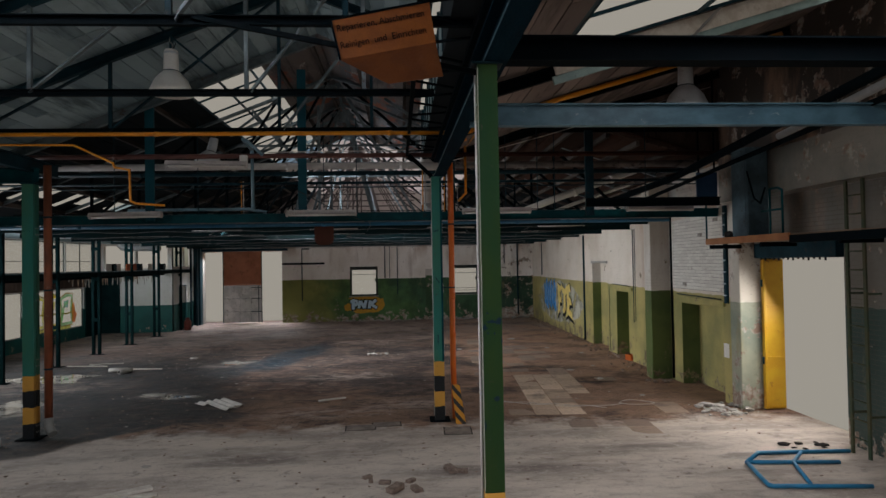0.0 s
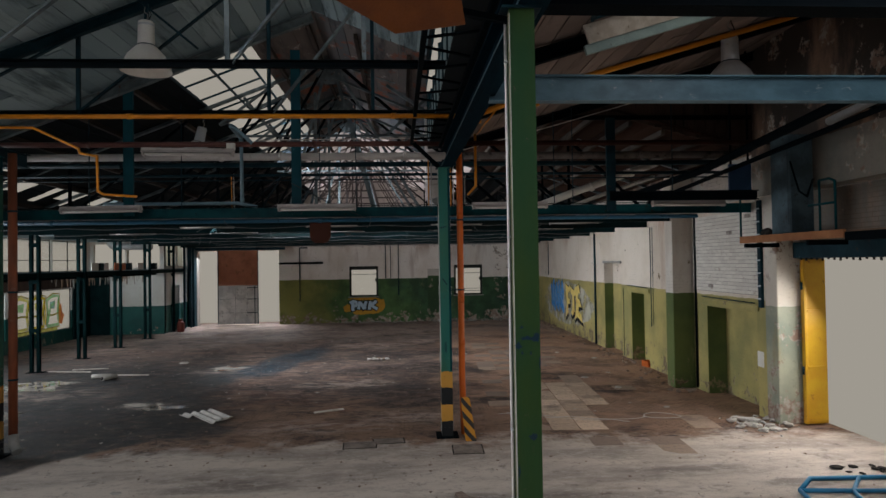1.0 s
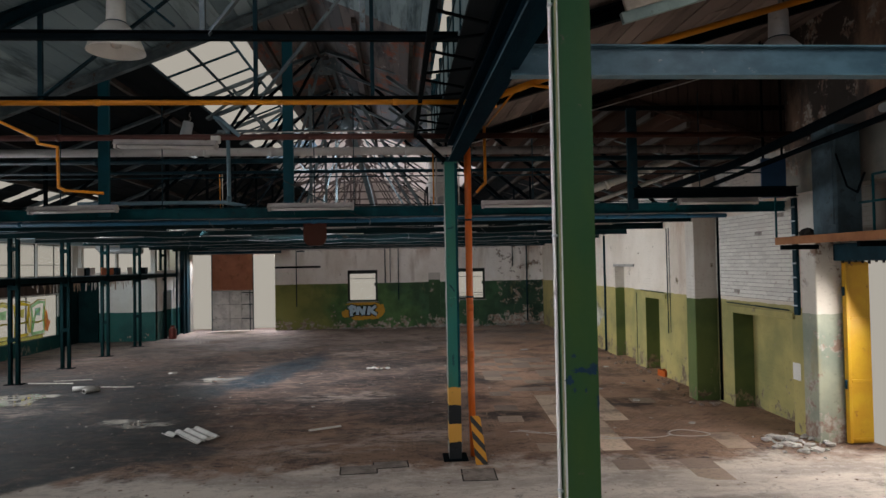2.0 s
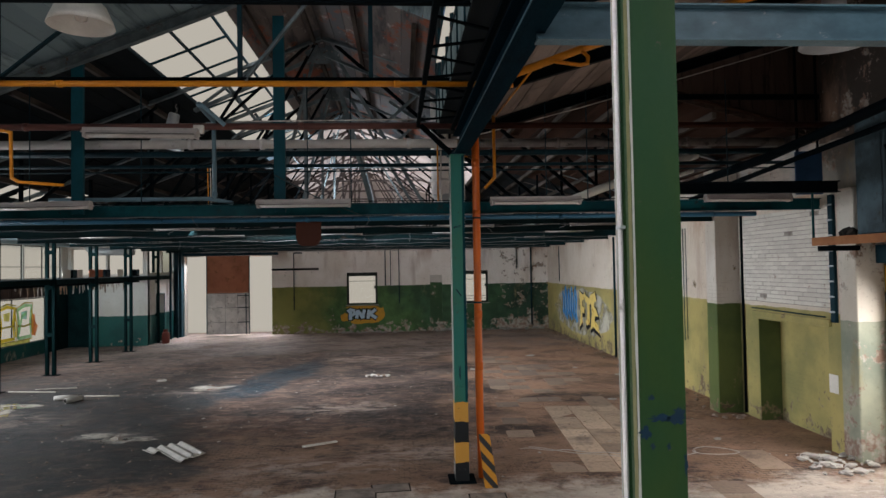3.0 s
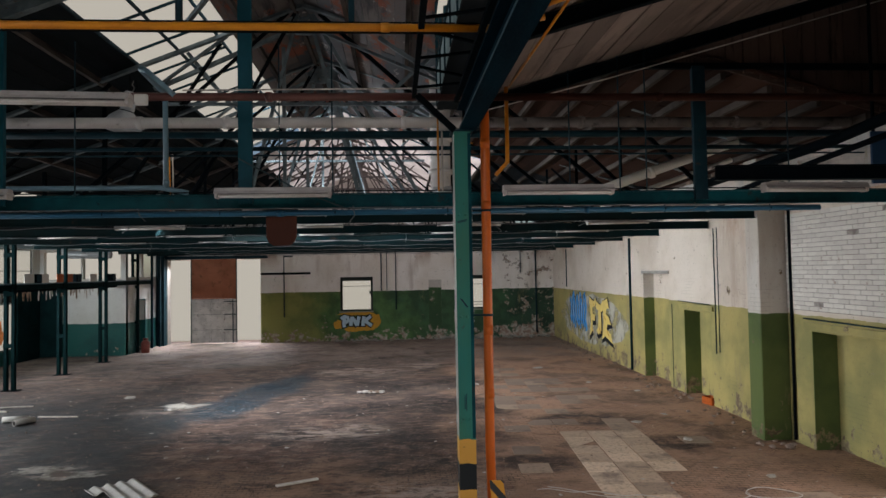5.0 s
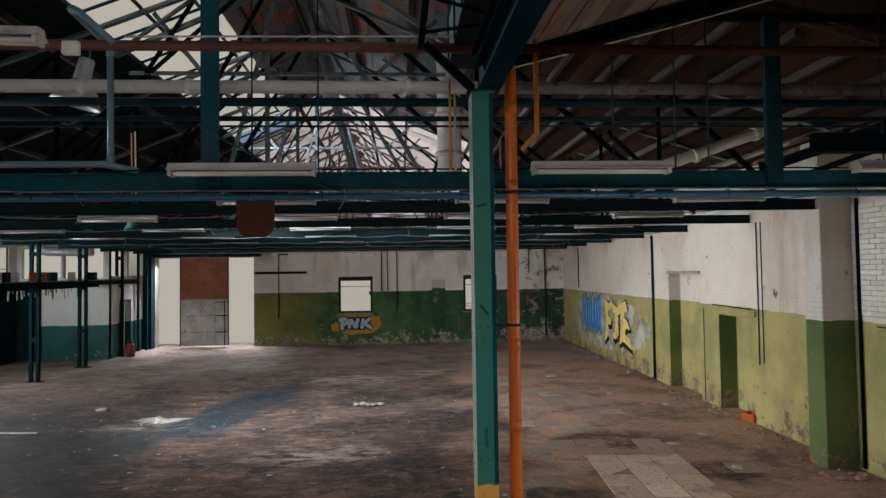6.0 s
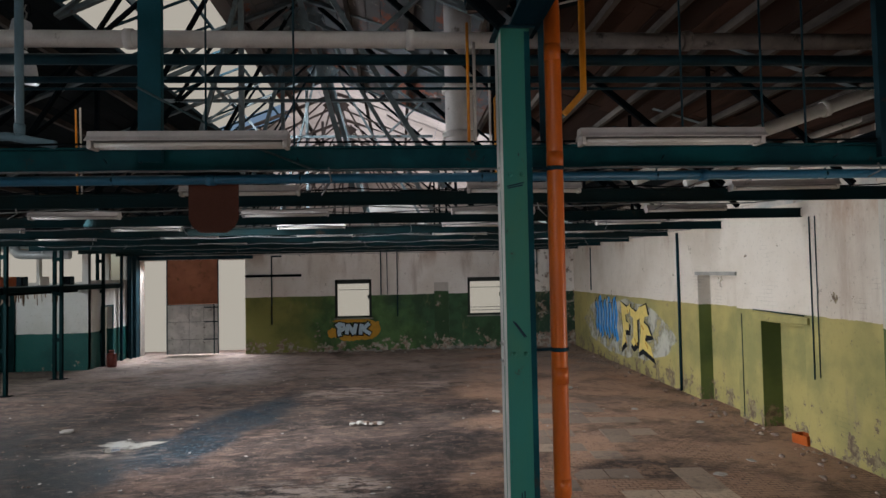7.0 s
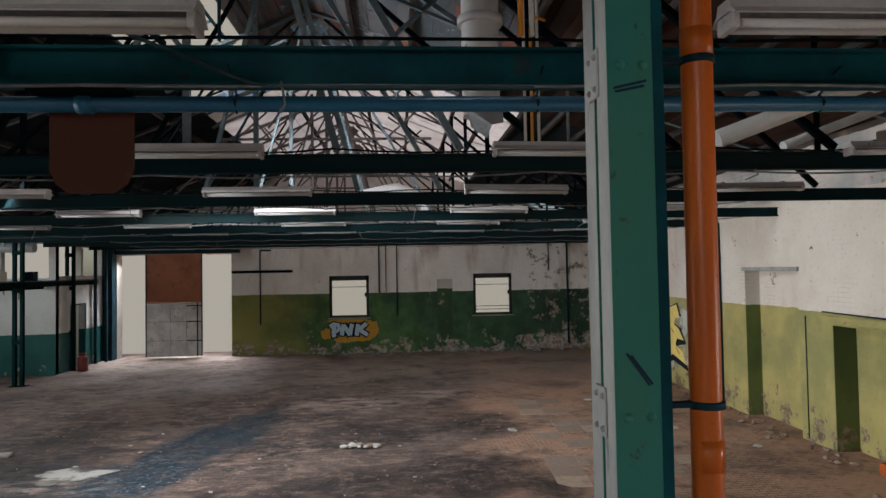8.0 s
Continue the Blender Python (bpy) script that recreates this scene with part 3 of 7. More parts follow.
def I(h, w, t=0.012, f=0.014):
    a, b, c = w / 2, t / 2, h / 2
    return [(-a, -c), (a, -c), (a, -c + f), (b, -c + f), (b, c - f), (a, c - f), (a, c), (-a, c), (-a, c - f), (-b, c - f), (-b, -c + f), (-a, -c + f)]


def U(h, w, t=0.009):
    """Channel: its web at the side u = 0, flanges towards +u."""
    c = h / 2
    return [(0, -c), (w, -c), (w, -c + t), (t, -c + t), (t, c - t), (w, c - t), (w, c), (0, c)]


def L(a, b, t=0.008):
    return [(0, 0), (a, 0), (a, t), (t, t), (t, b), (0, b)]


def R(w, h):
    return [(-w / 2, -h / 2), (w / 2, -h / 2), (w / 2, h / 2), (-w / 2, h / 2)]


def tube(points, r, n=10, bm=None):
    """A round pipe along a polyline with mitred bends."""
    bm = bm or bmesh.new()
    ps = [Vector(p) for p in points]
    rings, ref = [], None
    for i, p in enumerate(ps):
        a = (p - ps[i - 1]).normalized() if i else (ps[1] - p).normalized()
        b = (ps[i + 1] - p).normalized() if i < len(ps) - 1 else a
        d = (a + b).normalized()
        if ref is None:
            ref = d.orthogonal().normalized()
        ref = (ref - d * ref.dot(d)).normalized()
        q = d.cross(ref)
        k = 1 / max(0.5, a.dot(d))
        rings.append([bm.verts.new(p + (ref * math.cos(t) + q * math.sin(t)) * r * (k if abs(k - 1) < 0.6 else 1)) for t in (2 * math.pi * j / n for j in range(n))])
    for s, t in zip(rings, rings[1:]):
        for j in range(n):
            f = bm.faces.new((s[j], s[(j + 1) % n], t[(j + 1) % n], t[j]))
            f.smooth = True
    bm.faces.new(rings[0][::-1])
    bm.faces.new(rings[-1])
    return bm


def lathe(rz, n=24, bm=None, at=(0, 0, 0)):
    """A turned shape from (radius, height) pairs."""
    bm = bm or bmesh.new()
    rings = [[bm.verts.new((at[0] + r * math.cos(2 * math.pi * j / n), at[1] + r * math.sin(2 * math.pi * j / n), at[2] + z)) for j in range(n)] for r, z in rz]
    for s, t in zip(rings, rings[1:]):
        for j in range(n):
            f = bm.faces.new((s[j], s[(j + 1) % n], t[(j + 1) % n], t[j]))
            f.smooth = True
    return bm


def lump(bm, c, size, seed, flat=0.6):
    """An irregular stone-like piece resting on z = c[2]."""
    rnd = random.Random(seed)
    vs = bmesh.ops.create_icosphere(bm, subdivisions=1, radius=1)["verts"]
    ang = rnd.uniform(0, 6.28)
    m = Matrix.Rotation(ang, 3, "Z")
    for v in vs:
        v.co = m @ Vector((v.co.x * size * rnd.uniform(0.7, 1.25), v.co.y * size * rnd.uniform(0.5, 0.95), v.co.z * size * flat * rnd.uniform(0.7, 1.2)))
    low = min(v.co.z for v in vs)
    for v in vs:
        v.co += Vector((c[0], c[1], c[2] - low - 0.004))
    return bm



class Crumbs:
    """Many small irregular pieces gathered into one mesh."""

    def __init__(self):
        bm = bmesh.new()
        bmesh.ops.create_icosphere(bm, subdivisions=1, radius=1)
        bm.verts.index_update()
        self.shape = [tuple(v.co) for v in bm.verts]
        self.tris = [[v.index for v in f.verts] for f in bm.faces]
        bm.free()
        self.v, self.f = [], []

    def add(self, c, size, seed, flat=0.6):
        r = random.Random(seed)
        a = r.uniform(0, 6.28)
        ca, sa = math.cos(a), math.sin(a)
        ps = [(x * size * r.uniform(0.6, 1.35), y * size * r.uniform(0.4, 0.95), z * size * flat * r.uniform(0.6, 1.25)) for x, y, z in self.shape]
        low, k = min(p[2] for p in ps), len(self.v)
        self.v += [(c[0] + x * ca - y * sa, c[1] + x * sa + y * ca, c[2] + z - low - 0.003) for x, y, z in ps]
        self.f += [[k + i for i in t] for t in self.tris]

    def lay(self, name, material, label, category):
        me = bpy.data.meshes.new(name)
        me.from_pydata(self.v, [], self.f)
        me.materials.append(material)
        return tagged(new(name, me), label, category, kind="stuff")


# ---- floor and walls ----
FAR, WEST, EAST = 34.5, -13.8, 6.43
bm = bmesh.new()
bmesh.ops.create_grid(bm, x_segments=2, y_segments=2, size=1)
for v in bm.verts:
    v.co = Vector((v.co.x * 12.5 - 3.0, v.co.y * 21.5 + 14.5, 0))
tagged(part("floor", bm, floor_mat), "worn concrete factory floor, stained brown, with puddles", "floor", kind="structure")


def panelled(name, frame_m, material, length, height, thick, holes, label, sill_z=0.0):
    """A wall in the plane x = 0 of frame_m, y along it from length[0] to length[1], with rectangular holes (y0, y1, z0, z1) through it."""
    ys = sorted({length[0], length[1], *[h[0] for h in holes], *[h[1] for h in holes]})
    zs = sorted({sill_z, height, *[h[2] for h in holes], *[h[3] for h in holes]})
    bm = bmesh.new()
    solid = {}
    for i, (a, b) in enumerate(zip(ys, ys[1:])):
        for j, (c, d) in enumerate(zip(zs, zs[1:])):
            y, z = (a + b) / 2, (c + d) / 2
            solid[i, j] = not any(h[0] < y < h[1] and h[2] < z < h[3] for h in holes)
    grid = {}

    def vert(i, j, k):
        if (i, j, k) not in grid:
            grid[i, j, k] = bm.verts.new((k * thick, ys[i], zs[j]))
        return grid[i, j, k]
    for (i, j), s in solid.items():
        if not s:
            continue
        for k in (0, 1):
            bm.faces.new([vert(*p, k) for p in ((i, j), (i + 1, j), (i + 1, j + 1), (i, j + 1))])
        for di, dj, e in ((-1, 0, ((i, j), (i, j + 1))), (1, 0, ((i + 1, j), (i + 1, j + 1))), (0, -1, ((i, j), (i + 1, j))), (0, 1, ((i, j + 1), (i + 1, j + 1)))):
            if not solid.get((i + di, j + dj), False):
                bm.faces.new([vert(*e[0], 0), vert(*e[1], 0), vert(*e[1], 1), vert(*e[0], 1)])
    ob = part(name, bm, material)
    ob.matrix_basis = frame_m
    return tagged(ob, label, "wall", kind="structure")


EASTM = pose(EAST, 0, 0, 0, 0, -0.81)     # the east wall runs a little askew
panelled("wall_east", EASTM, right_paint, (12.55, 34.62), 4.12, 0.5, [(13.2, 15.3, 0, 1.93), (18.9, 20.3, 0, 2.0), (21.2, 23.0, 0, 2.9)],
         "brick wall painted white above an olive green dado, flaking")
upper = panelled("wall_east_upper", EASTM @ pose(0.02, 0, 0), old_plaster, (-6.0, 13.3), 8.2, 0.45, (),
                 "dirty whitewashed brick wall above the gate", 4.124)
upper = panelled("wall_east_hall", EASTM @ pose(0.02, 0, 0), upper_brick, (13.302, 34.6), 8.2, 0.45, [(17.9, 18.55, 4.78, 5.0), (18.9, 19.2, 4.7, 4.86)],
                 "bare brick wall over the painted part, dark above 4.95 m, with holes", 4.124)
panelled("wall_east_front", EASTM @ pose(0.45, 0, 0), front_shade_paint, (-6.0, 12.546), 4.12, 0.4, [(10.02, 12.5, 0, 2.96)], "dirty plastered wall round the open gate, coloured dark for shadow")
for a, b, h, d, nm in ((13.2, 15.3, 1.93, 0.42, "niche"), (18.9, 20.3, 2.0, 0.38, "niche"), (21.2, 23.0, 2.9, 0.3, "niche")):
    ob = part("wall_infill", B((d, a - 0.02, -0.01), (d + 0.1, b + 0.02, h + 0.02)), right_paint)
    ob.matrix_basis = EASTM
    tagged(ob, "blocked-up doorway painted white and olive green", "wall", kind="structure")
    # Thin sheet that carries the shaded tone of the jamb.
    lining = part("jamb_shade", B((0.004, b - 0.012, 0), (d - 0.002, b - 0.002, h - 0.002)), shaded_face_paint)
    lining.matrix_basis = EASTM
    tagged(lining, "plastered doorway jamb, its green darkened for shade", "wall", kind="structure")
ob = part("pilaster", B((-0.50, 15.95, 0), (-0.003, 16.38, 4.9), 0.012), shaded_face_paint)
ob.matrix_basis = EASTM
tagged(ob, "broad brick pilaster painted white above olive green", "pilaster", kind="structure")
ob = part("pier", B((-0.003, 12.5, 0), (0.45, 12.9, 4.1), 0.015), pier_paint)
ob.matrix_basis = EASTM
tagged(ob, "chipped concrete pier beside the gate", "pier", kind="structure")
ob = part("gate_lintel", B((0.30, 10.0, 2.965), (0.448, 12.49, 3.24), 0.01), steel_dark)
ob.matrix_basis = EASTM
tagged(ob, "dark steel lintel over the open gate", "lintel", kind="structure")

FARM = Matrix(((0, 1, 0, 0), (1, 0, 0, FAR), (0, 0, 1, 0), (0, 0, 0, 1)))         # local y runs along +x
panelled("wall_north", FARM, far_paint, (-10.6, 7.4), 4.12, 0.4, [(-10.26, -6.22, 0, 3.7), (-2.73, -1.28, 1.31, 2.83), (2.57, 4.02, 1.31, 2.83), (1.22, 1.8, 0, 2.65)],
         "wall painted grey-white above a dark green dado, stained and peeling")
tagged(part("wall_infill", B((1.2, FAR + 0.06, -0.01), (1.82, FAR + 0.16, 2.67)), recess_tone), "shallow blocked opening toned darker than the wall for shading", "wall", kind="structure")
gable = bmesh.new()
vs = [gable.verts.new((x, y, z)) for y in (FAR + 0.02, FAR + 0.4) for x, z in ((-14.0, 4.124), (7.4, 4.124), (7.4, 4.3), (-1.65, 7.9), (-14.0, 4.3))]
gable.faces.new(vs[:5]), gable.faces.new(vs[5:][::-1])
for i in range(5):
    gable.faces.new((vs[i], vs[(i + 1) % 5], vs[5 + (i + 1) % 5], vs[5 + i]))
tagged(part("wall_north_gable", gable, roof_pale), "pale whitewashed gable wall under the roof", "wall", kind="structure")

# west side: low wall with glazing, a cross wall and the wall with a small door
LOWER = ((14.6, 17.1), (17.6, 20.1), (20.5, 22.4), (22.7, 24.8), (25.05, 29.38))
panelled("wall_west", Matrix.Translation((WEST, 0, 0)) @ Matrix.Diagonal((-1, 1, 1, 1)), left_paint, (-6.0, 31.0), 4.1, 0.1,
         [(y, y + 2.62, 2.84, 4.085) for y in (3.6, 6.3, 9.0, 11.7, 14.4, 17.1, 19.8, 22.5, 25.2, 27.9)]
         + [(y0, y1, 0.5, 2.14) for y0, y1 in LOWER],
         "low side wall with a green dado under a band of windows")
panelled("wall_cross", Matrix(((0, 1, 0, 0), (1, 0, 0, 31.0), (0, 0, 1, 0), (0, 0, 0, 1))), left_paint, (-13.8, -10.6), 4.1, 0.2, [(-13.65, -12.28, 2.95, 4.0), (-12.2, -10.7, 2.95, 4.0)],
         "white cross wall with a teal green dado and glazing above")
panelled("wall_corner", Matrix.Translation((-10.6, 0, 0)) @ Matrix.Diagonal((-1, 1, 1, 1)), left_paint, (31.002, 34.5), 4.1, 0.2,
         [(31.95, 32.85, 0, 2.05), (31.2, 32.6, 3.0, 3.95), (32.75, 34.1, 3.0, 3.95)], "white corner wall with a teal green dado and a small door")
# Unseen rear wall; its opening is added for the fill lamp.
panelled("wall_south", Matrix(((0, 1, 0, 0), (1, 0, 0, -6.25), (0, 0, 1, 0), (0, 0, 0, 1))), old_plaster, (-15, 8.2), 8.5, 0.25, [(-5.5, 1.5, 2.3, 4.5)], "unseen rear wall with an opening added for the fill lamp")

# daylight seen outside the openings
for nm, a, b in (("backdrop", (7.50, 8.9, -0.2), (7.54, 14.0, 4.5)), ("backdrop", (7.9, 17.0, 4.6), (7.95, 20.0, 6.0)), ("backdrop", (-11.5, 36.2, -0.2), (5.5, 36.25, 5.2)), ("backdrop", (-15.6, -6, -0.2), (-15.55, 34, 5.2)),
                 # The first of these stands behind the added rear opening.
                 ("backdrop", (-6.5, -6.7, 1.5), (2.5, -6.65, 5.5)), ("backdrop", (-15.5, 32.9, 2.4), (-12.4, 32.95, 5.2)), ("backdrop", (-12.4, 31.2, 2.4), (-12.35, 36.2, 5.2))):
    tagged(part(nm, B(a, b), glow), "bright overcast daylight outside", "backdrop", kind="structure")

# ---- roof ----
RIDGE = -1.65


def west_z(x):
    return 8.14 + 0.39 * x + 0.12


def board_sheet(name, x0, x1, zf, y0, y1, width, material, holes=(), label="", seed=1, single=False, joint=0.006):
    """Roof boards that run along y over x0..x1, each a thin board of its own."""
    rnd = random.Random(seed)
    bm = bmesh.new()
    x = x0
    while x < x1 - 0.01:
        w = min(width * rnd.uniform(0.92, 1.05), x1 - x)
        y = y0
        while y < y1 - 0.01:
            e = min(y + rnd.uniform(2.2, 4.2), y1)
            if y1 - e < 0.6:
                e = y1
            segs = [(y, e)]
            for hx0, hx1, hy0, hy1 in holes:
                if x < hx1 and x + w > hx0:
                    segs = [q for a, b in segs for q in ((a, min(b, hy0)), (max(a, hy1), b)) if q[1] - q[0] > 0.02]
            for a, b in segs:
                lift = rnd.uniform(0, 0.02)
                g = 0.0008 if single else joint
                p = [(x + g, zf(x + g) + lift), (x + w - g, zf(x + w - g) + lift)]
                vs = [bm.verts.new((px, py, pz + dz)) for dz in (0, 0.03) for py in (a + g, b - g) for px, pz in p]
                if not single:
                    bm.faces.new([bm.verts.new((px, py, zf(px) + 0.056)) for px, py in ((x, a), (x + w, a), (x + w, b), (x, b))])
                for f in ((0, 1, 3, 2), (4, 6, 7, 5), (0, 2, 6, 4), (1, 5, 7, 3), (0, 4, 5, 1), (2, 3, 7, 6))[:1 if single else 6]:
                    bm.faces.new([vs[i] for i in f])
                if single:
                    for v in vs[4:]:
                        bm.verts.remove(v)
            y = e
        x += w
    return tagged(part(name, bm, material), label, "ceiling", kind="structure")


GLAZE = (-4.4, -3.1, 13.5, 25.2)
# Unseen front strip, added for the lamp over the front floor.
GLAZE2 = (-4.6, -3.2, -3.0, 6.8)
GLAZE3 = (1.95, 5.5, 0.6, 7.9)
zf_w = west_z


def zf_e(x):
    return west_z(RIDGE) - 0.39 * (min(x, 1.1) - RIDGE) - 0.27 * max(x - 1.1, 0)


LANTERN = 0.42                            # glazed upright side of the front roof, over the valley


def zf_bay(x):
    return 5.14 + 0.30 * (x - 0.72)


L1 = "weathered boarded roof underside with glazing strip"
board_sheet("ceiling_front_west", -10.6, RIDGE, zf_w, -6.0, 13.2, 0.24, roof_boards, [GLAZE2], L1, 2)
board_sheet("ceiling_front_valley", RIDGE, LANTERN + 0.1, zf_e, -6.0, 13.2, 0.24, roof_boards, (), L1, 3)
board_sheet("ceiling_front_east", 0.72, 7.3, zf_bay, -6.0, 13.2, 0.3, roof_brown, [GLAZE3], L1, 4)
rnd = random.Random(21)
BROKEN = [(-9.3 + rnd.uniform(0, 0.5), -9.3 + rnd.uniform(0.55, 1.0), y, y + rnd.uniform(0.25, 0.8)) for y in (14.9, 15.9, 16.6, 17.8, 18.5, 19.3, 20.2, 21.0)]
board_sheet("ceiling_hall_west", -10.6, -4.4, zf_w, 13.205, 34.6, 0.26, roof_dark, BROKEN, "very dark boarded roof underside with broken gaps", 5)
board_sheet("ceiling_hall_west_ridge", -4.4, RIDGE, zf_w, 13.205, 34.6, 0.26, roof_red, [GLAZE, (-2.9, RIDGE, 23.6, 34.6), (-4.4, -2.9, 25.2, 34.6)], L1, 25)
board_sheet("ceiling_hall_ridge_west", -2.9, RIDGE, zf_w, 23.6, 34.6, 0.42, milky, (), L1, 15, True)
board_sheet("ceiling_hall_milky_west", -4.4, -2.9, zf_w, 25.2, 34.6, 0.42, milky, (), L1, 35, True)
board_sheet("ceiling_hall_ridge_east", RIDGE, 1.7, zf_e, 13.205, 23.6, 0.26, roof_red, (), L1, 6)
board_sheet("ceiling_hall_milky_east", RIDGE, 2.4, zf_e, 23.605, 34.6, 0.42, milky, (), L1, 7, True)
board_sheet("ceiling_hall_east", 1.7, 7.3, zf_e, 13.205, 23.6, 0.26, roof_deep_brown, (), L1, 16)
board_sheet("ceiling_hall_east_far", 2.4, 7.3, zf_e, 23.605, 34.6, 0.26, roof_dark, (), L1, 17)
tagged(part("ceiling_aisle", B((-15.6, -6, 4.16), (-10.6, 34.6, 4.3)), roof_boards), "flat dark boarded ceiling over the side aisle", "ceiling", kind="structure")
# daylight above the glazing strips, closed roof skin above the rest
bm = bmesh.new()
bm.faces.new([bm.verts.new((x, y, zf_w(x) + 0.5)) for x, y in ((-10.4, 14.2), (-8.0, 14.2), (-8.0, 22.6), (-10.4, 22.6))])
tagged(part("backdrop", bm, glow), "bright overcast sky above the broken roof boards", "backdrop", kind="structure")
for x0, x1, y0, y1, zf in ((*GLAZE, zf_w), (*GLAZE2, zf_w), (*GLAZE3, zf_bay)):
    bm = bmesh.new()
    vs = [bm.verts.new((x, y, zf(x) + 0.75)) for x, y in ((x0 - 1.6, y0 - 1), (x1 + 0.3, y0 - 1), (x1 + 0.3, y1 + (4 if zf is zf_bay else 1)), (x0 - 1.6, y1 + (4 if zf is zf_bay else 1)))]
    bm.faces.new(vs)
    tagged(part("backdrop", bm, glow), "bright overcast sky above the roof glazing", "backdrop", kind="structure")
    window = thing("roof_window", "long strip of dirty roof glazing with dark bars", "roof window", kind="structure")
    n = int((y1 - y0) / 1.05)
    for i in range(n + 1):
        y = y0 + (y1 - y0) * i / n
        part("glazing_bar", run(bmesh.new(), R(0.02, 0.04), (x0, y, zf(x0) + 0.03), (x1, y, zf(x1) + 0.03)), steel_dark, window)
    for x in (x0, (x0 + x1) / 2, x1):
        part("glazing_rail", run(bmesh.new(), R(0.03, 0.05), (x, y0, zf(x) + 0.02), (x, y1, zf(x) + 0.02)), steel_dark, window)

lantern = thing("lantern_light", "upright band of dirty roof glazing above the valley beam", "roof window", kind="structure")
part("boarding", B((LANTERN, -6.0, 5.12), (LANTERN + 0.04, 6.5, zf_e(LANTERN))), roof_dark, lantern)
part("boarding", B((LANTERN, 6.5, 6.45), (LANTERN + 0.04, 13.2, zf_e(LANTERN))), roof_dark, lantern)
for k in range(10):
    part("glazing_bar", B((LANTERN - 0.01, 6.5 + 0.74 * k, 5.12), (LANTERN + 0.03, 6.54 + 0.74 * k, 6.45)), steel_dark, lantern)
    if k < 9:
        part("pane", B((LANTERN + 0.006, 6.545 + 0.74 * k, 5.13), (LANTERN + 0.012, 7.235 + 0.74 * k, 5.58)), dirty_pane, lantern, "grimy blue-grey pane")
for z in (5.585, 5.95):
    part("glazing_rail", B((LANTERN - 0.008, 6.5, z), (LANTERN + 0.028, 13.2, z + 0.035)), steel_dark, lantern)
part("gutter_sole", B((LANTERN, -6.0, 5.08), (0.74, 13.2, 5.118)), roof_dark, lantern)
tagged(part("backdrop", B((LANTERN + 0.16, 6.3, 5.15), (LANTERN + 0.18, 13.2, 6.75)), glow), "bright overcast sky outside the lantern glazing", "backdrop", kind="structure")

# ---- steel frame ----


def ragged_edge(x, y, sign_, width, z0, z1, seed):
    """A thin strip of bared primer along a steel corner, uneven on its inner side."""
    rr = random.Random(seed)
    bm = bmesh.new()
    rows, z, wide = [], z0, width
    while z < z1:
        wide = min(max(wide + rr.uniform(-0.3, 0.3) * width, 0.3 * width), 1.25 * width)
        lip = rr.uniform(-0.0006, 0.0016)
        rows.append([bm.verts.new(p) for p in ((x + 0.004, y - sign_ * 0.0012, z), (x - 0.0012 - lip, y - sign_ * 0.0012, z), (x - 0.0016, y + sign_ * wide, z), (x + 0.002, y + sign_ * wide, z))])
        z += rr.uniform(0.012, 0.035)
    for a, b in zip(rows, rows[1:]):
        for i in range(4):
            bm.faces.new((a[i], a[(i + 1) % 4], b[(i + 1) % 4], b[i]))
    return bm


def column(x, y, h, material, label, w=0.19, battens=True, side=None, depth=0.2, flange=0.085):
    """Two channels, toes facing, with a slot at the sides, batten plates, bolts and a base plate."""
    t = thing("steel_column", label, "column", (x, y, 0), "columns")
    for s in (1, -1):
        prof = [(v, s * (depth / 2 - u)) for u, v in U(w, flange)]
        part("channel", run(bmesh.new(), prof if s > 0 else prof[::-1], (0, depth / 2, 0), (0, depth / 2, h), (0, 1, 0)), material, t)
    m = depth / 2
    for k in range(4):
        z = 0.18 + 1.16 * k
        for s in (-1, 1) if battens else ():
            plate = part("batten_plate", B((s * (w / 2 + 0.001), m - 0.05, z - 0.085), (s * (w / 2 + 0.011), m + 0.05, z + 0.085), 0.003), side[0] if side else material, t)
            for dy in (m - 0.033, m + 0.033):
                for dz in (-0.055, 0.055):
                    part("bolt", lathe([(0.0, 0.012), (0.007, 0.010), (0.011, 0.004), (0.012, 0.0)], 8), steel_pale, plate).matrix_basis = pose(s * (w / 2 + 0.0105), dy, z + dz, 0, s * 90, 0)
        for dx in (-0.052, 0.024) if battens else ():
            part("bolt", lathe([(0.0, 0.014), (0.009, 0.0125), (0.015, 0.006), (0.017, 0.0)], 10), material, t).matrix_basis = pose(dx, 0.0005, z, 90, 0, 0)
    if side:
        bands = ((0.003, flange - 0.003), (depth - flange + 0.003, depth - 0.003)) if flange > 0.1 else ((0.013, 0.045), (depth - 0.034, depth - 0.009))
        for y0, y1 in bands:
            part("worn_flange", B((-w / 2 - 0.0015, y0, 1.13), (-w / 2 - 0.0002, y1, h - 0.02)), side[0], t, "flange worn to the primer")
        if flange < 0.1:
            for edge, sign_, seed in ((0.0, 1, 3), (depth, -1, 4)):
                part("worn_edge", ragged_edge(-w / 2, edge, sign_, 0.011, 1.13, h - 0.02, seed), side[1], t, "pale worn edge")
    if battens and side:
        part("edge_strip", B((0.058, -0.0012, 1.13), (w / 2 - 0.0005, -0.0002, h - 0.02)), steel_green, t, "dark green strip at the right edge")
    part("base_plate", B((-0.19, -0.08, 0.002), (0.19, depth + 0.08, 0.022), 0.004), steel_black, t)
    part("cap_plate", B((-0.13, -0.02, h), (0.13, depth + 0.02, h + 0.018), 0.003), steel_dark, t)
    return t


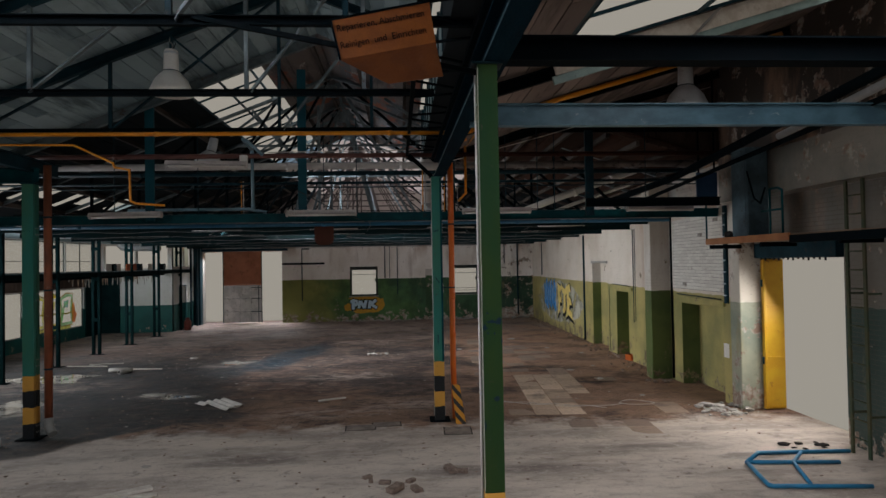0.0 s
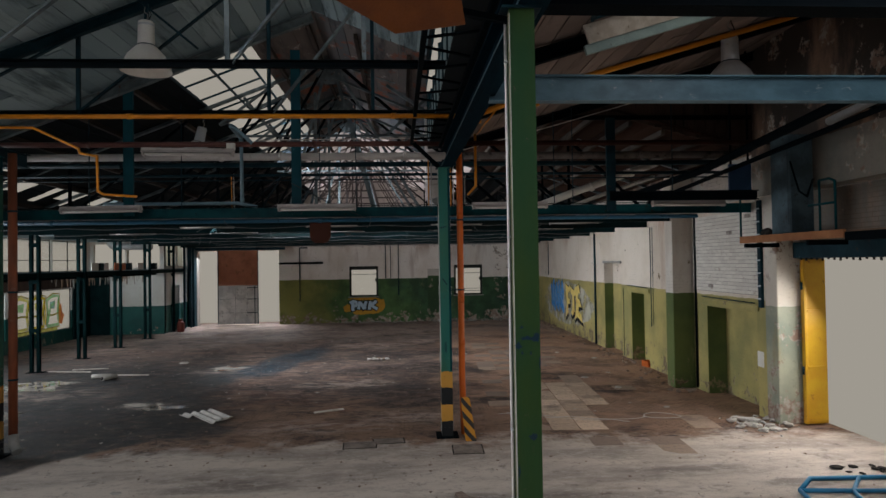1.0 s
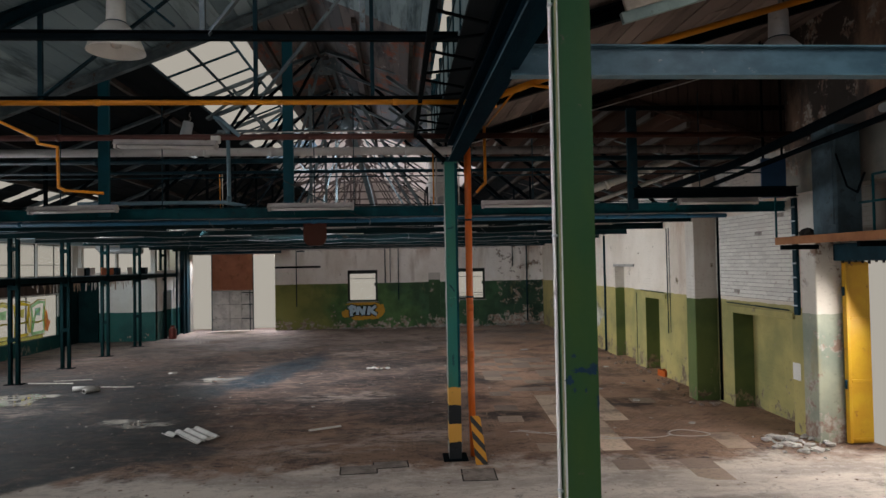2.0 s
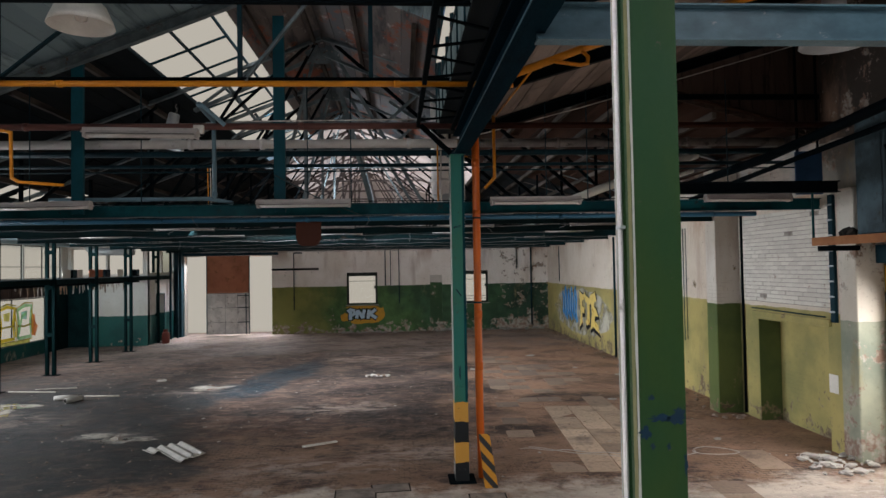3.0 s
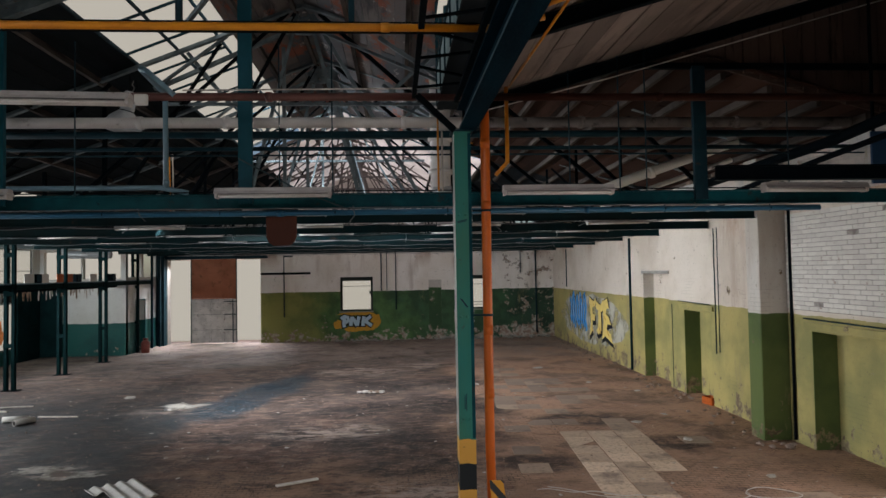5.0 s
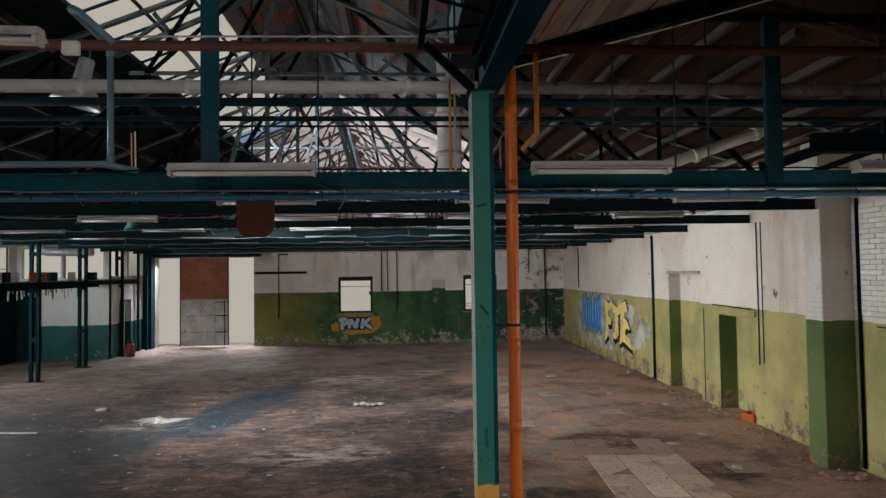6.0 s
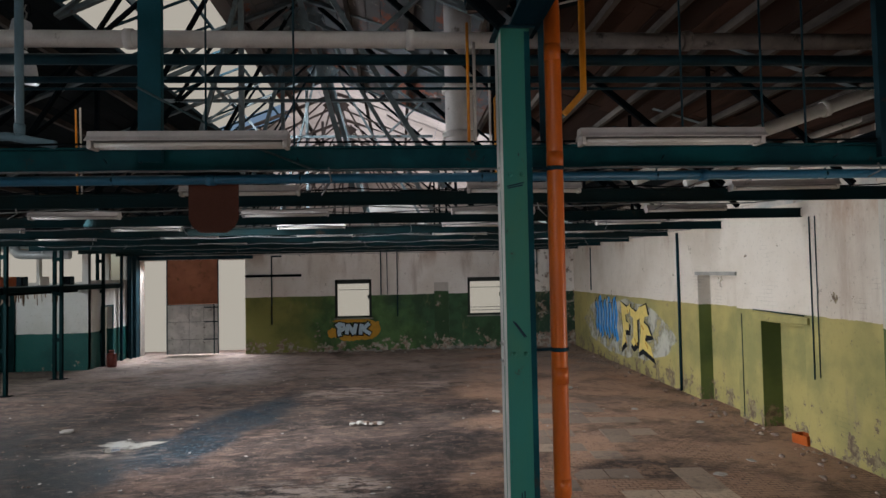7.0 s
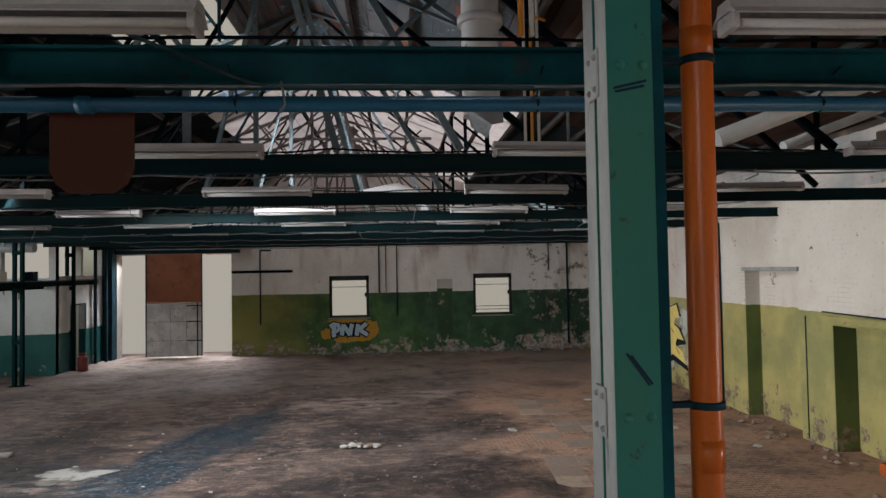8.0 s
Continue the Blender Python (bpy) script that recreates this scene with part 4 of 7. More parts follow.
C1, C2, CL = (0.70, 5.285), (0.652, 12.355), (-6.6, 11.95)
column(*C1, 4.62, column_green, "green-painted double-channel steel column with yellow and black foot", 0.164, False, (worn_tan, worn_pale), 0.18, 0.076)
# West flanges of this column are paler than its front face.
column(*C2, 4.62, column_teal, "teal-green double-channel steel column with yellow and black warning bands", 0.19, True, (worn_pale, worn_pale), 0.262, 0.118)
column(*CL, 4.5, column_teal, "dark teal steel column with yellow and black warning bands")
scratch = thing("paint_scratch", "dark double scratches gouged into the teal column paint", "stain", (0, 0, 0))
for x0, z0, x1, z1 in ((0.577, 3.582, 0.688, 3.607), (0.582, 3.57, 0.68, 3.59), (0.598, 2.71, 0.672, 2.605), (0.612, 2.703, 0.682, 2.608), (0.63, 1.46, 0.63, 1.62), (0.648, 1.44, 0.648, 1.63)):
    part("scratch", run(bmesh.new(), R(0.008, 0.003), (x0, 12.3535, z0), (x1, 12.3535, z1), (0, 1, 0)), scuff_blue, scratch)
scuff = thing("paint_scuff", "dark blue-black scuffed paint low on the green column", "stain", (0, 0, 0))
for x0, x1, z0, z1 in ((0.648, 0.676, 2.560, 2.578), (0.648, 0.735, 2.487, 2.512), (0.71, 0.784, 2.478, 2.512), (0.735, 0.784, 2.505, 2.535), (0.618, 0.665, 2.43, 2.475), (0.655, 0.675, 2.395, 2.418), (0.712, 0.728, 2.392, 2.42), (0.77, 0.785, 2.31, 2.38), (0.625, 0.64, 1.62, 1.7), (0.70, 0.76, 1.85, 1.9)):
    rr = random.Random(int(x0 * 1000))
    bm = bmesh.new()
    bm.faces.new([bm.verts.new(((x0 + x1) / 2 + (x1 - x0) / 2 * math.cos(a) * rr.uniform(0.4, 1.25), 5.2835, (z0 + z1) / 2 + (z1 - z0) / 2 * math.sin(a) * rr.uniform(0.4, 1.35))) for a in [0.26 * i for i in range(24)]])
    part("scuff", bm, scuff_blue, scuff)
part_strip = thing("conduit", "pale vertical conduit clamped to the green column", "pipe", (0, 0, 0))
part("pipe", tube([(0.6085, 5.393, 0.02), (0.6075, 5.393, 4.6)], 0.0094, 10), duct_white, part_strip)
for z in (0.7, 1.9, 3.15, 4.3):
    part("clamp", B((0.597, 5.365, z - 0.006), (0.619, 5.406, z + 0.006), 0.002), lamp_grey, part_strip)

valley = thing("valley_beam", "dark steel valley beam with pale lower flange along the columns", "beam", (0, 0, 0))
part("girder", run(bmesh.new(), I(0.3, 0.2, 0.014, 0.02), (0.86, -5.8, 4.79), (0.72, 12.6, 4.79)), beam_blue, valley)
part("flange_edge", run(bmesh.new(), R(0.008, 0.014), (0.757, -5.8, 4.651), (0.617, 12.6, 4.651)), flange_worn, valley, "worn flange edge")
lattice = thing("lattice_girder", "black lattice girder lying flat beside the valley beam", "girder", (0, 0, 0))
part("chord", run(bmesh.new(), R(0.05, 0.075), (0.21, -5.8, 5.06), (0.11, 12.45, 5.06)), steel_black, lattice)
part("chord", run(bmesh.new(), R(0.05, 0.05), (0.74, -5.8, 5.0), (0.60, 12.45, 5.0)), steel_black, lattice)
for k in range(36):
    y = -5.6 + k * 0.5
    e = 0.14 * (y + 5.8) / 18.4
    out = 0.24 if k % 2 else 0.0
    part("lacing", run(bmesh.new(), L(0.032, 0.03, 0.006), (0.22 - 0.7 * e, y + out, 5.05), (0.73 - e, y + 0.24 - out, 5.03)), steel_black, lattice)


# front trusses over the western bay
for y, zc in ((5.55, 5.05), (8.35, 5.17), (10.62, 5.15)):
    t = thing("roof_truss", "dark teal angle-iron roof truss with slender verticals and diagonals", "roof truss", (0, 0, 0), "front roof trusses")
    part("bottom_chord", run(bmesh.new(), U(0.085, 0.06), (-10.4, y, zc), (0.62, y, zc)), steel_black, t)
    part("rafter", run(bmesh.new(), I(0.15, 0.1), (-10.4, y, west_z(-10.4) - 0.13), (RIDGE, y, west_z(RIDGE) - 0.13)), steel_dark, t)
    part("rafter", run(bmesh.new(), I(0.13, 0.09), (RIDGE, y, west_z(RIDGE) - 0.13), (LANTERN - 0.03, y, zf_e(LANTERN) - 0.12)), steel_dark, t)
    nodes = (-6.6, -4.58, -1.93, -0.45)
    pale = truss_grey if y == 8.35 else steel_dark
    for x in nodes:
        top = (west_z(x) if x < RIDGE else zf_e(x)) - 0.2
        part("vertical", run(bmesh.new(), L(0.05, 0.05), (x, y, zc), (x, y, top)), pale, t)
    for a, b in ((-6.6, -4.58), (-4.58, -1.97), (-1.88, -0.48)):
        s = (west_z(b) if b < RIDGE else zf_e(b)) - 0.22
        part("diagonal", run(bmesh.new(), L(0.06, 0.05), (a, y, zc), (b, y, s)), truss_grey if a == -1.88 else pale, t)
brace = thing("knee_brace", "heavy dark steel knee brace from the column head", "brace", (0, 0, 0))
part("strut", run(bmesh.new(), L(0.045, 0.04, 0.006), (0.62, 5.35, 4.55), (-1.75, 5.5, 5.06)), steel_black, brace)
brace = thing("knee_brace", "dark steel knee brace from the column head", "brace", (0, 0, 0))
part("strut", run(bmesh.new(), R(0.06, 0.07), (0.56, 12.3, 4.62), (0.14, 12.3, 5.02)), steel_black, brace)
# eastern bay beams
b1 = thing("crane_beam", "blue-grey steel cross beam with bright worn edges", "beam", (0, 0, 0))
part("girder", run(bmesh.new(), I(0.26, 0.13), (0.8, 7.6, 4.71), (6.95, 7.6, 4.71)), crane_blue, b1)
b2 = thing("cross_beam", "heavy black steel cross beam on the column head", "beam", (0, 0, 0))
part("girder", run(bmesh.new(), I(0.21, 0.2), (0.8, 5.42, 4.77), (6.9, 5.42, 4.77)), steel_black, b2)
for y in (3.0, 8.3, 10.6, 13.15):
    t = thing("bay_rafter", "dark steel rafter under the boarded eastern roof", "rafter", (0, 0, 0), "bay rafters")
    part("rafter", run(bmesh.new(), I(0.16, 0.1), (0.78, y, zf_bay(0.78) - 0.1), (6.95, y, zf_bay(6.95) - 0.1)), steel_black, t)
cable = thing("tension_cable", "thin pale cable strung under the rafter", "cable", (0, 0, 0))
part("wire", tube([(0.9, 12.95, 4.98), (2.6, 12.95, 5.42), (6.4, 12.95, 6.5)], 0.008, 6), cable_white, cable)
infill = thing("board_screen", "row of upright dark brown boards under the rafter", "boarding", (0, 0, 0))
for prof in ([(LANTERN + 0.03, 5.1), (0.72, zf_bay(0.72)), (4.0, zf_bay(4.0)), (4.0, zf_e(4.0) + 0.2), (1.1, zf_e(1.1) + 0.04), (LANTERN + 0.03, zf_e(LANTERN) + 0.04)],
             [(3.6, zf_e(3.6) - 0.05), (7.3, zf_e(7.3) - 0.05), (7.3, zf_bay(7.3) + 0.06), (3.6, zf_bay(3.6) + 0.06)]):
    part("backing", run(bmesh.new(), prof, (0, 13.30, 0), (0, 13.33, 0)), wood_dark, infill)
rnd = random.Random(5)
x = 1.9
while x < 6.9:
    w = rnd.uniform(0.16, 0.26)
    part("board", B((x, 13.25, min(5.72, zf_e(x) - 0.03) - rnd.uniform(0, 0.06)), (x + w - 0.012, 13.28, zf_bay(x) - 0.05), 0.002), wood_dark, infill)
    x += w
part("rail", B((1.8, 13.2, 5.62), (6.6, 13.26, 5.7)), steel_black, infill)

# hall trusses on the cross beams
BEAMS = [13.2 + 2.85 * k for k in range(8)]
for k, y in enumerate([13.31] + BEAMS[1:]):
    t = thing("roof_truss", "dark green steel cross beam carrying a tall angle-iron roof truss", "roof truss", (0, 0, 0), "hall roof trusses")
    part("bottom_chord", run(bmesh.new(), I(0.16 if k else 0.18, 0.1), (-10.6, y, 3.94), (6.75, y, 3.94)), hall_beam if k else steel_green, t)
    m = steel_dark if not k else truss_grey if k < 4 else truss_far
    fine = 0.065 if k < 3 else 0.045
    # Darker steel for members far from the skylight, standing in for weak light.
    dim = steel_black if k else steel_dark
    if k:
        part("rafter", run(bmesh.new(), L(0.09, 0.09), (-10.5, y, west_z(-10.5) - 0.1), (RIDGE, y, west_z(RIDGE) - 0.1)), m, t)
        part("rafter", run(bmesh.new(), L(0.09, 0.09), (RIDGE, y, zf_e(RIDGE) - 0.1), (6.8, y, zf_e(6.8) - 0.1)), m, t)
    else:
        part("rafter", run(bmesh.new(), I(0.17, 0.11), (-10.5, 13.12, west_z(-10.5) - 0.13), (RIDGE, 13.12, west_z(RIDGE) - 0.13)), truss_grey, t)
    zc = 4.04
    for x in (-7.4, -4.95, -1.98, 1.1, 3.85):
        top = (west_z(x) if x < RIDGE else zf_e(x)) - 0.15
        # The wide east post is darker than the western ones.
        wide = k == 0 and x in (-1.98, 3.85, -4.95)
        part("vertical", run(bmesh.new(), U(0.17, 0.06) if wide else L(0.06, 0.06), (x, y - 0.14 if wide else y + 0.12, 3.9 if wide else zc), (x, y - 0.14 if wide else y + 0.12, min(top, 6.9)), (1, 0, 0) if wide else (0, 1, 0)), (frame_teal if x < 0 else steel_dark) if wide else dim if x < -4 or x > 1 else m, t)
    if k > 0:
        top = (RIDGE, y, west_z(RIDGE) - 0.2)
        for x in (-5.6, -3.6, -2.6, -0.7, 0.4, 2.4):
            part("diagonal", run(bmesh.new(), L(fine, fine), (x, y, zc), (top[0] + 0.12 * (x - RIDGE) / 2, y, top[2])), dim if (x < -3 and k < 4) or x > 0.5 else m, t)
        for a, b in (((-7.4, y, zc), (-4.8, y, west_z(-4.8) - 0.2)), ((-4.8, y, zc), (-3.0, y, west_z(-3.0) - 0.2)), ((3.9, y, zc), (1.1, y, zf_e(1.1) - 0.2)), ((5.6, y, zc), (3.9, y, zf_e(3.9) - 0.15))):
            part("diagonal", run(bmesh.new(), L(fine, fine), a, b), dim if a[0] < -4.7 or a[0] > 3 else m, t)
        plate = bmesh.new()
        run(plate, [(0.34, 0.02), (0.12, -0.2), (-0.12, -0.2), (-0.34, 0.02), (-0.2, 0.12), (0.2, 0.12)], (RIDGE, y - 0.012, top[2] - 0.16), (RIDGE, y - 0.002, top[2] - 0.16))
        plate = part("gusset_plate", plate, m, t)
        for dx, dz in ((-0.2, 0.04), (-0.1, 0.06), (0.1, 0.06), (0.2, 0.04), (-0.06, -0.12), (0.06, -0.12)) if k < 4 else ():
            part("rivet", lathe([(0.0, 0.014), (0.012, 0.01), (0.017, 0.0)], 8), steel_pale, plate).matrix_basis = pose(RIDGE + dx, y - 0.0125, top[2] - 0.16 + dz, 90, 0, 0)
        for a, b in (((RIDGE, y, top[2] - 0.2), (-4.1, y, west_z(-4.1) - 0.55)), ((RIDGE, y, top[2] - 0.2), (0.95, y, zf_e(0.95) - 0.5)), ((-4.1, y, west_z(-4.1) - 0.55), (-2.9, y, west_z(-2.9) - 0.12)), ((0.95, y, zf_e(0.95) - 0.5), (-0.4, y, zf_e(-0.4) - 0.12)), ((-0.4, y, 5.85), (0.5, y, zf_e(0.5) - 0.12)), ((-2.9, y, 5.85), (-3.6, y, west_z(-3.6) - 0.12))):
            part("brace", run(bmesh.new(), L(fine, fine), a, b), m, t)
        part("collar", run(bmesh.new(), L(0.06, 0.06), (-3.9, y, 5.85), (0.6, y, 5.85)), m, t)
for x in (-9.4, -8.3, -7.2, -6.1, -5.0, -2.6, -1.8, -0.9, 0.1, 1.1, 1.75, 2.4, 3.05, 3.7, 4.35, 5.0, 5.7, 6.4):
    zf = zf_w if x < RIDGE else zf_e
    t = thing("purlin", "pale dusty timber purlin under the hall roof", "purlin", (0, 0, 0), "purlins")
    part("timber", run(bmesh.new(), R(0.07, 0.1), (x, 13.5, zf(x) - 0.055), (x, 34.4, zf(x) - 0.055)), purlin_wood, t)

sill = thing("glazing_sill", "pale weathered timber board along the edge of the roof glazing", "sill", (0, 0, 0))
part("board", run(bmesh.new(), R(0.03, 0.21), (1.9, 7.97, zf_bay(1.9) - 0.105), (5.7, 7.97, zf_bay(5.7) - 0.105)), wood_pale, sill)
part("batten", run(bmesh.new(), R(0.05, 0.1), (1.9, 8.0, zf_bay(1.9) - 0.265), (5.7, 8.0, zf_bay(5.7) - 0.265)), batten_green, sill)
part("strut", run(bmesh.new(), R(0.05, 0.03), (3.55, 7.93, zf_bay(3.55) - 0.34), (4.05, 7.93, zf_bay(4.05) + 0.02)), steel_pale, sill)

# ---- pipes and ducts ----


def pipe(label, material, points, r, name="pipe", n=12, joints=()):
    t = thing(name, label, "pipe", (0, 0, 0))
    part("run", tube(points, r, n), material, t)
    for j in joints:
        a = Vector(points[0]).lerp(Vector(points[-1]), j)
        d = (Vector(points[-1]) - Vector(points[0])).normalized() * 0.035
        part("coupling", tube([a - d, a + d], r * 1.22, n), material, t)
    return t


pipe("yellow-orange gas pipe crossing the bay below a truss", orange_gas, [(-10.5, 10.3, 5.045), (0.72, 10.3, 5.045)], 0.032, joints=(0.1, 0.35, 0.6, 0.92))
pipe("yellow-orange gas pipe running up under the eastern roof", orange_gas, [(0.92, 9.3, 4.85), (1.62, 9.3, 5.11), (2.3, 9.25, 5.32), (5.6, 9.2, 6.26)], 0.037)
pipe("short yellow-orange gas pipe branch with a bent end", orange_gas, [(1.28, 9.27, 4.98), (1.58, 9.26, 4.935), (1.65, 9.26, 4.95), (1.66, 9.27, 5.02), (1.60, 9.29, 5.09)], 0.018)
pipe("short capped yellow-orange gas pipe stub at the valley beam", orange_gas, [(0.72, 9.3, 4.715), (0.93, 9.3, 4.75)], 0.022)
pipe("thin slanting yellow-orange gas pipe to the drop pipe", orange_gas, [(1.12, 9.3, 4.9), (1.3, 12.9, 5.29)], 0.012, n=8)
pipe("thin yellow gas pipe stepping down to the beams", orange_gas, [(-10.4, 9.8, 4.83), (-4.77, 9.8, 4.79), (-4.21, 9.8, 4.52), (-4.19, 9.8, 4.46), (-3.98, 9.8, 4.42), (-3.97, 9.8, 3.97), (-3.9, 9.8, 3.93), (-3.5, 9.85, 3.9)], 0.017, n=8)
pipe("red-brown heating pipe crossing the hall", red_pipe, [(-10.4, 12.5, 5.055), (0.66, 12.5, 5.055)], 0.046, joints=(0.2, 0.46, 0.8))
# East stretches use the darker copies, since less light falls there.
pipe("brown heating pipe crossing the eastern bay, darkened for weak light", pipe_dim, [(0.66, 12.5, 5.055), (6.6, 12.5, 5.055)], 0.046, joints=(0.4,))
pipe("thin pale conduit lying along the red-brown pipe", cable_white, [(-2.5, 12.43, 5.11), (0.5, 12.43, 5.14)], 0.009, n=6)
pipe("thick pipe in dirty white lagging crossing the hall", duct_white, [(-10.4, 13.75, 5.04), (0.78, 13.75, 5.04)], 0.07, joints=(0.3, 0.62, 0.72, 0.93))
pipe("thick lagged pipe crossing the eastern hall, darkened for weak light", lagging_dim, [(0.78, 13.75, 5.04), (6.3, 13.75, 5.04)], 0.07, joints=(0.3, 0.7))
pipe("thick dark pipe crossing the hall", steel_dark, [(-10.4, 13.85, 4.90), (6.4, 13.85, 4.90)], 0.048, joints=(0.3, 0.7))
pipe("dark pipe crossing the hall", steel_dark, [(-10.4, 13.7, 4.68), (6.4, 13.7, 4.68)], 0.028)
pipe("thin dark rod crossing the hall", steel_dark, [(-10.4, 13.6, 4.575), (6.4, 13.6, 4.575)], 0.012, n=8)
pipe("blue water pipe hung below the cross beam", blue_pipe, [(-10.4, 13.42, 3.80), (5.6, 13.42, 3.80)], 0.038, joints=(0.25, 0.55, 0.8))
pipe("grey water pipe branching along the cross beam", steel_blue, [(-5.4, 13.27, 4.12), (-3.05, 13.27, 4.12), (-2.95, 13.27, 4.1), (-2.7, 13.25, 4.05)], 0.032)
pipe("upright grey water pipe between cross beam and red pipe", steel_blue, [(-2.97, 13.27, 4.08), (-2.98, 13.27, 5.3)], 0.032, joints=(0.08, 0.95))
pipe("grey elbow pipe above the red pipe", steel_blue, [(-2.6, 12.46, 5.06), (-2.9, 12.46, 5.34), (-2.96, 12.46, 5.36), (-2.98, 13.27, 5.3)], 0.03)
pipe("thin yellow upright conduit on the cross beam", orange_gas, [(-3.84, 16.0, 4.02), (-3.84, 15.95, 5.0)], 0.011, n=6)
pipe("thin pale upright conduit on the cross beam", cable_white, [(-3.79, 16.0, 4.02), (-3.79, 15.95, 5.02)], 0.011, n=6)
pipe("thin pale upright conduit beside the column", cable_white, [(0.47, 13.12, 4.03), (0.47, 13.12, 4.8)], 0.012, n=6)
pipe("thin yellow upright conduit beside the column", orange_gas, [(0.42, 13.12, 4.03), (0.42, 13.12, 4.95)], 0.012, n=6)
pipe("yellow gas drop pipe beside the orange downpipe", orange_gas, [(1.27, 12.95, 5.3), (1.27, 12.95, 4.36), (1.12, 12.95, 4.2)], 0.024)
pipe("large round pale ventilation duct rising through the roof", duct_white, [(0.66, 16.4, 4.44), (0.66, 16.4, 6.6)], 0.178, "duct", 20, joints=(0.15, 0.42, 0.7))
for x, top, mat in ((0.98, 5.5, cable_white), (1.04, 5.1, orange_gas), (1.1, 5.6, cable_white), (1.36, 4.9, cable_grey)):
    pipe("thin upright conduit beside the round duct", mat, [(x, 15.9, 4.03), (x, 15.9, top), (x + 0.06, 15.9, top + 0.1), (x + 0.14, 15.92, top + 0.08)], 0.013, "conduit", 6)
pipe("pale duct elbow low behind the beams", duct_white, [(0.5, 24.6, 4.03), (0.5, 24.6, 4.5), (-0.2, 24.6, 4.75), (-0.9, 24.6, 4.6)], 0.16, "duct", 16)
# Whiter than the other lagging to show daylight falling on this pipe.
pipe("lagged pipe climbing along the east wall, whitened for daylight on it", lamp_white, [(2.75, 16.0, 4.13), (3.9, 16.0, 4.55), (5.85, 16.0, 5.21)], 0.085, joints=(0.5, 0.8))
pipe("lagged pipe along the east wall", zinc, [(3.45, 16.12, 4.09), (4.6, 16.3, 4.5), (5.9, 16.3, 4.93)], 0.044)
pipe("thick black pipe running along the east wall", steel_black, [(5.05, 15.5, 4.4), (5.5, 12.9, 4.62), (5.5, 6.5, 5.15), (5.5, -5, 5.2)], 0.07)
pipe("black pipe running along the east wall", steel_black, [(5.25, 15.0, 4.2), (5.75, 12.5, 4.55), (5.75, 6.0, 4.95)], 0.04)
high = pipe("pale pipe high on the east wall", lamp_grey, [(6.3, 10.5, 5.0), (6.3, 4.0, 5.6)], 0.06)
for y in (4.6, 7.2, 9.8):
    part("bracket", B((6.34, y - 0.02, 5.585 - 0.0923 * (y - 4.0) - 0.015), (6.64, y + 0.02, 5.585 - 0.0923 * (y - 4.0) + 0.015)), steel_dark, high)
for x, z0 in ((-5.6, 4.0), (-4.0, 4.0), (-1.55, 4.1), (-0.9, 4.0), (2.1, 4.0), (2.75, 4.0), (3.1, 4.0), (5.0, 4.1)):
    pipe("thin dark hanger rod between beam and roof", steel_dark, [(x, 13.12, z0), (x, 13.12, 5.9)], 0.009, "hanger_rod", 6)

rnd = random.Random(77)
for k, y in enumerate([13.31] + BEAMS[1:]):
    for n_, dz in ((0, -0.1), (1, 0.11)):
        x0, x1 = rnd.uniform(-9.5, -7), rnd.uniform(4.5, 6.2)
        pts = []
        for i in range(41):
            u = i / 40
            pts.append((x0 + (x1 - x0) * u, y - 0.07 - 0.02 * n_, 3.94 + dz - (0.035 if k else 0.008) * abs(math.sin(u * math.pi * (7 + k))) + 0.01 * rnd.random()))
        pipe("thin dark cable looped along a cross beam", steel_black if n_ else cable_grey, pts, 0.008, "cable", 6)
    for x in (rnd.uniform(-7, -3), rnd.uniform(-1, 2), rnd.uniform(3, 5)):
        z = rnd.uniform(3.62, 3.78)
        pipe("loose cable end dangling from a cross beam", cable_grey, [(x, y - 0.07, 3.86), (x + 0.02, y - 0.08, (z + 3.86) / 2), (x + rnd.uniform(-0.12, 0.12), y - 0.08, z)], 0.006, "cable", 6)
for i in range(11):
    x = -9.6 + 1.45 * i
    t = thing("pipe_hanger", "small dark strap hanging the blue pipe from the beam", "hanger", (x, 13.42, 3.8), "pipe hangers")
    part("strap", tube([(0, 0, -0.043), (0, 0.043, 0), (0, 0.0, 0.045), (0, -0.043, 0), (0, 0, -0.043)], 0.006, 6), steel_dark, t)
    part("rod", tube([(0, 0, 0.043), (0, -0.12, 0.12), (0, -0.17, 0.14)], 0.006, 6), steel_dark, t)
brace = thing("tie_rod", "thin dark tie rod from the frame post to the cross beam", "rod", (0, 0, 0))
part("rod", tube([(-2.06, 13.14, 4.46), (-1.3, 13.2, 4.05), (-0.78, 13.24, 3.845), (-0.72, 13.24, 3.835), (0.5, 13.24, 3.835)], 0.009, 8), hanger_grey, brace)

# orange downpipe with clamps and its striped guard
down = thing("downpipe", "glossy orange plastic downpipe strapped to the column", "downpipe", (0, 0, 0))
part("run", tube([(0.945, 12.5, 0.02), (0.925, 12.5, 1.0), (0.932, 12.5, 4.78), (0.925, 12.52, 5.0)], 0.055, 18), orange_down, down)
for z in (1.55, 2.28, 3.72, 4.45):
    part("socket", tube([(0.93, 12.5, z), (0.93, 12.5, z + 0.11)], 0.0567, 18), orange_down, down)
for z in (2.495, 3.705):
    part("clamp", tube([(0.93, 12.5, z), (0.93, 12.5, z + 0.026)], 0.062, 18), steel_dark, down, "dark steel pipe strap")
    part("clamp_arm", B((0.748, 12.48, z + 0.004), (0.872, 12.52, z + 0.022)), steel_dark, down)
guard = thing("striped_guard", "leaning yellow and black striped guard plate at the pipe foot", "guard", (0, 0, 0))


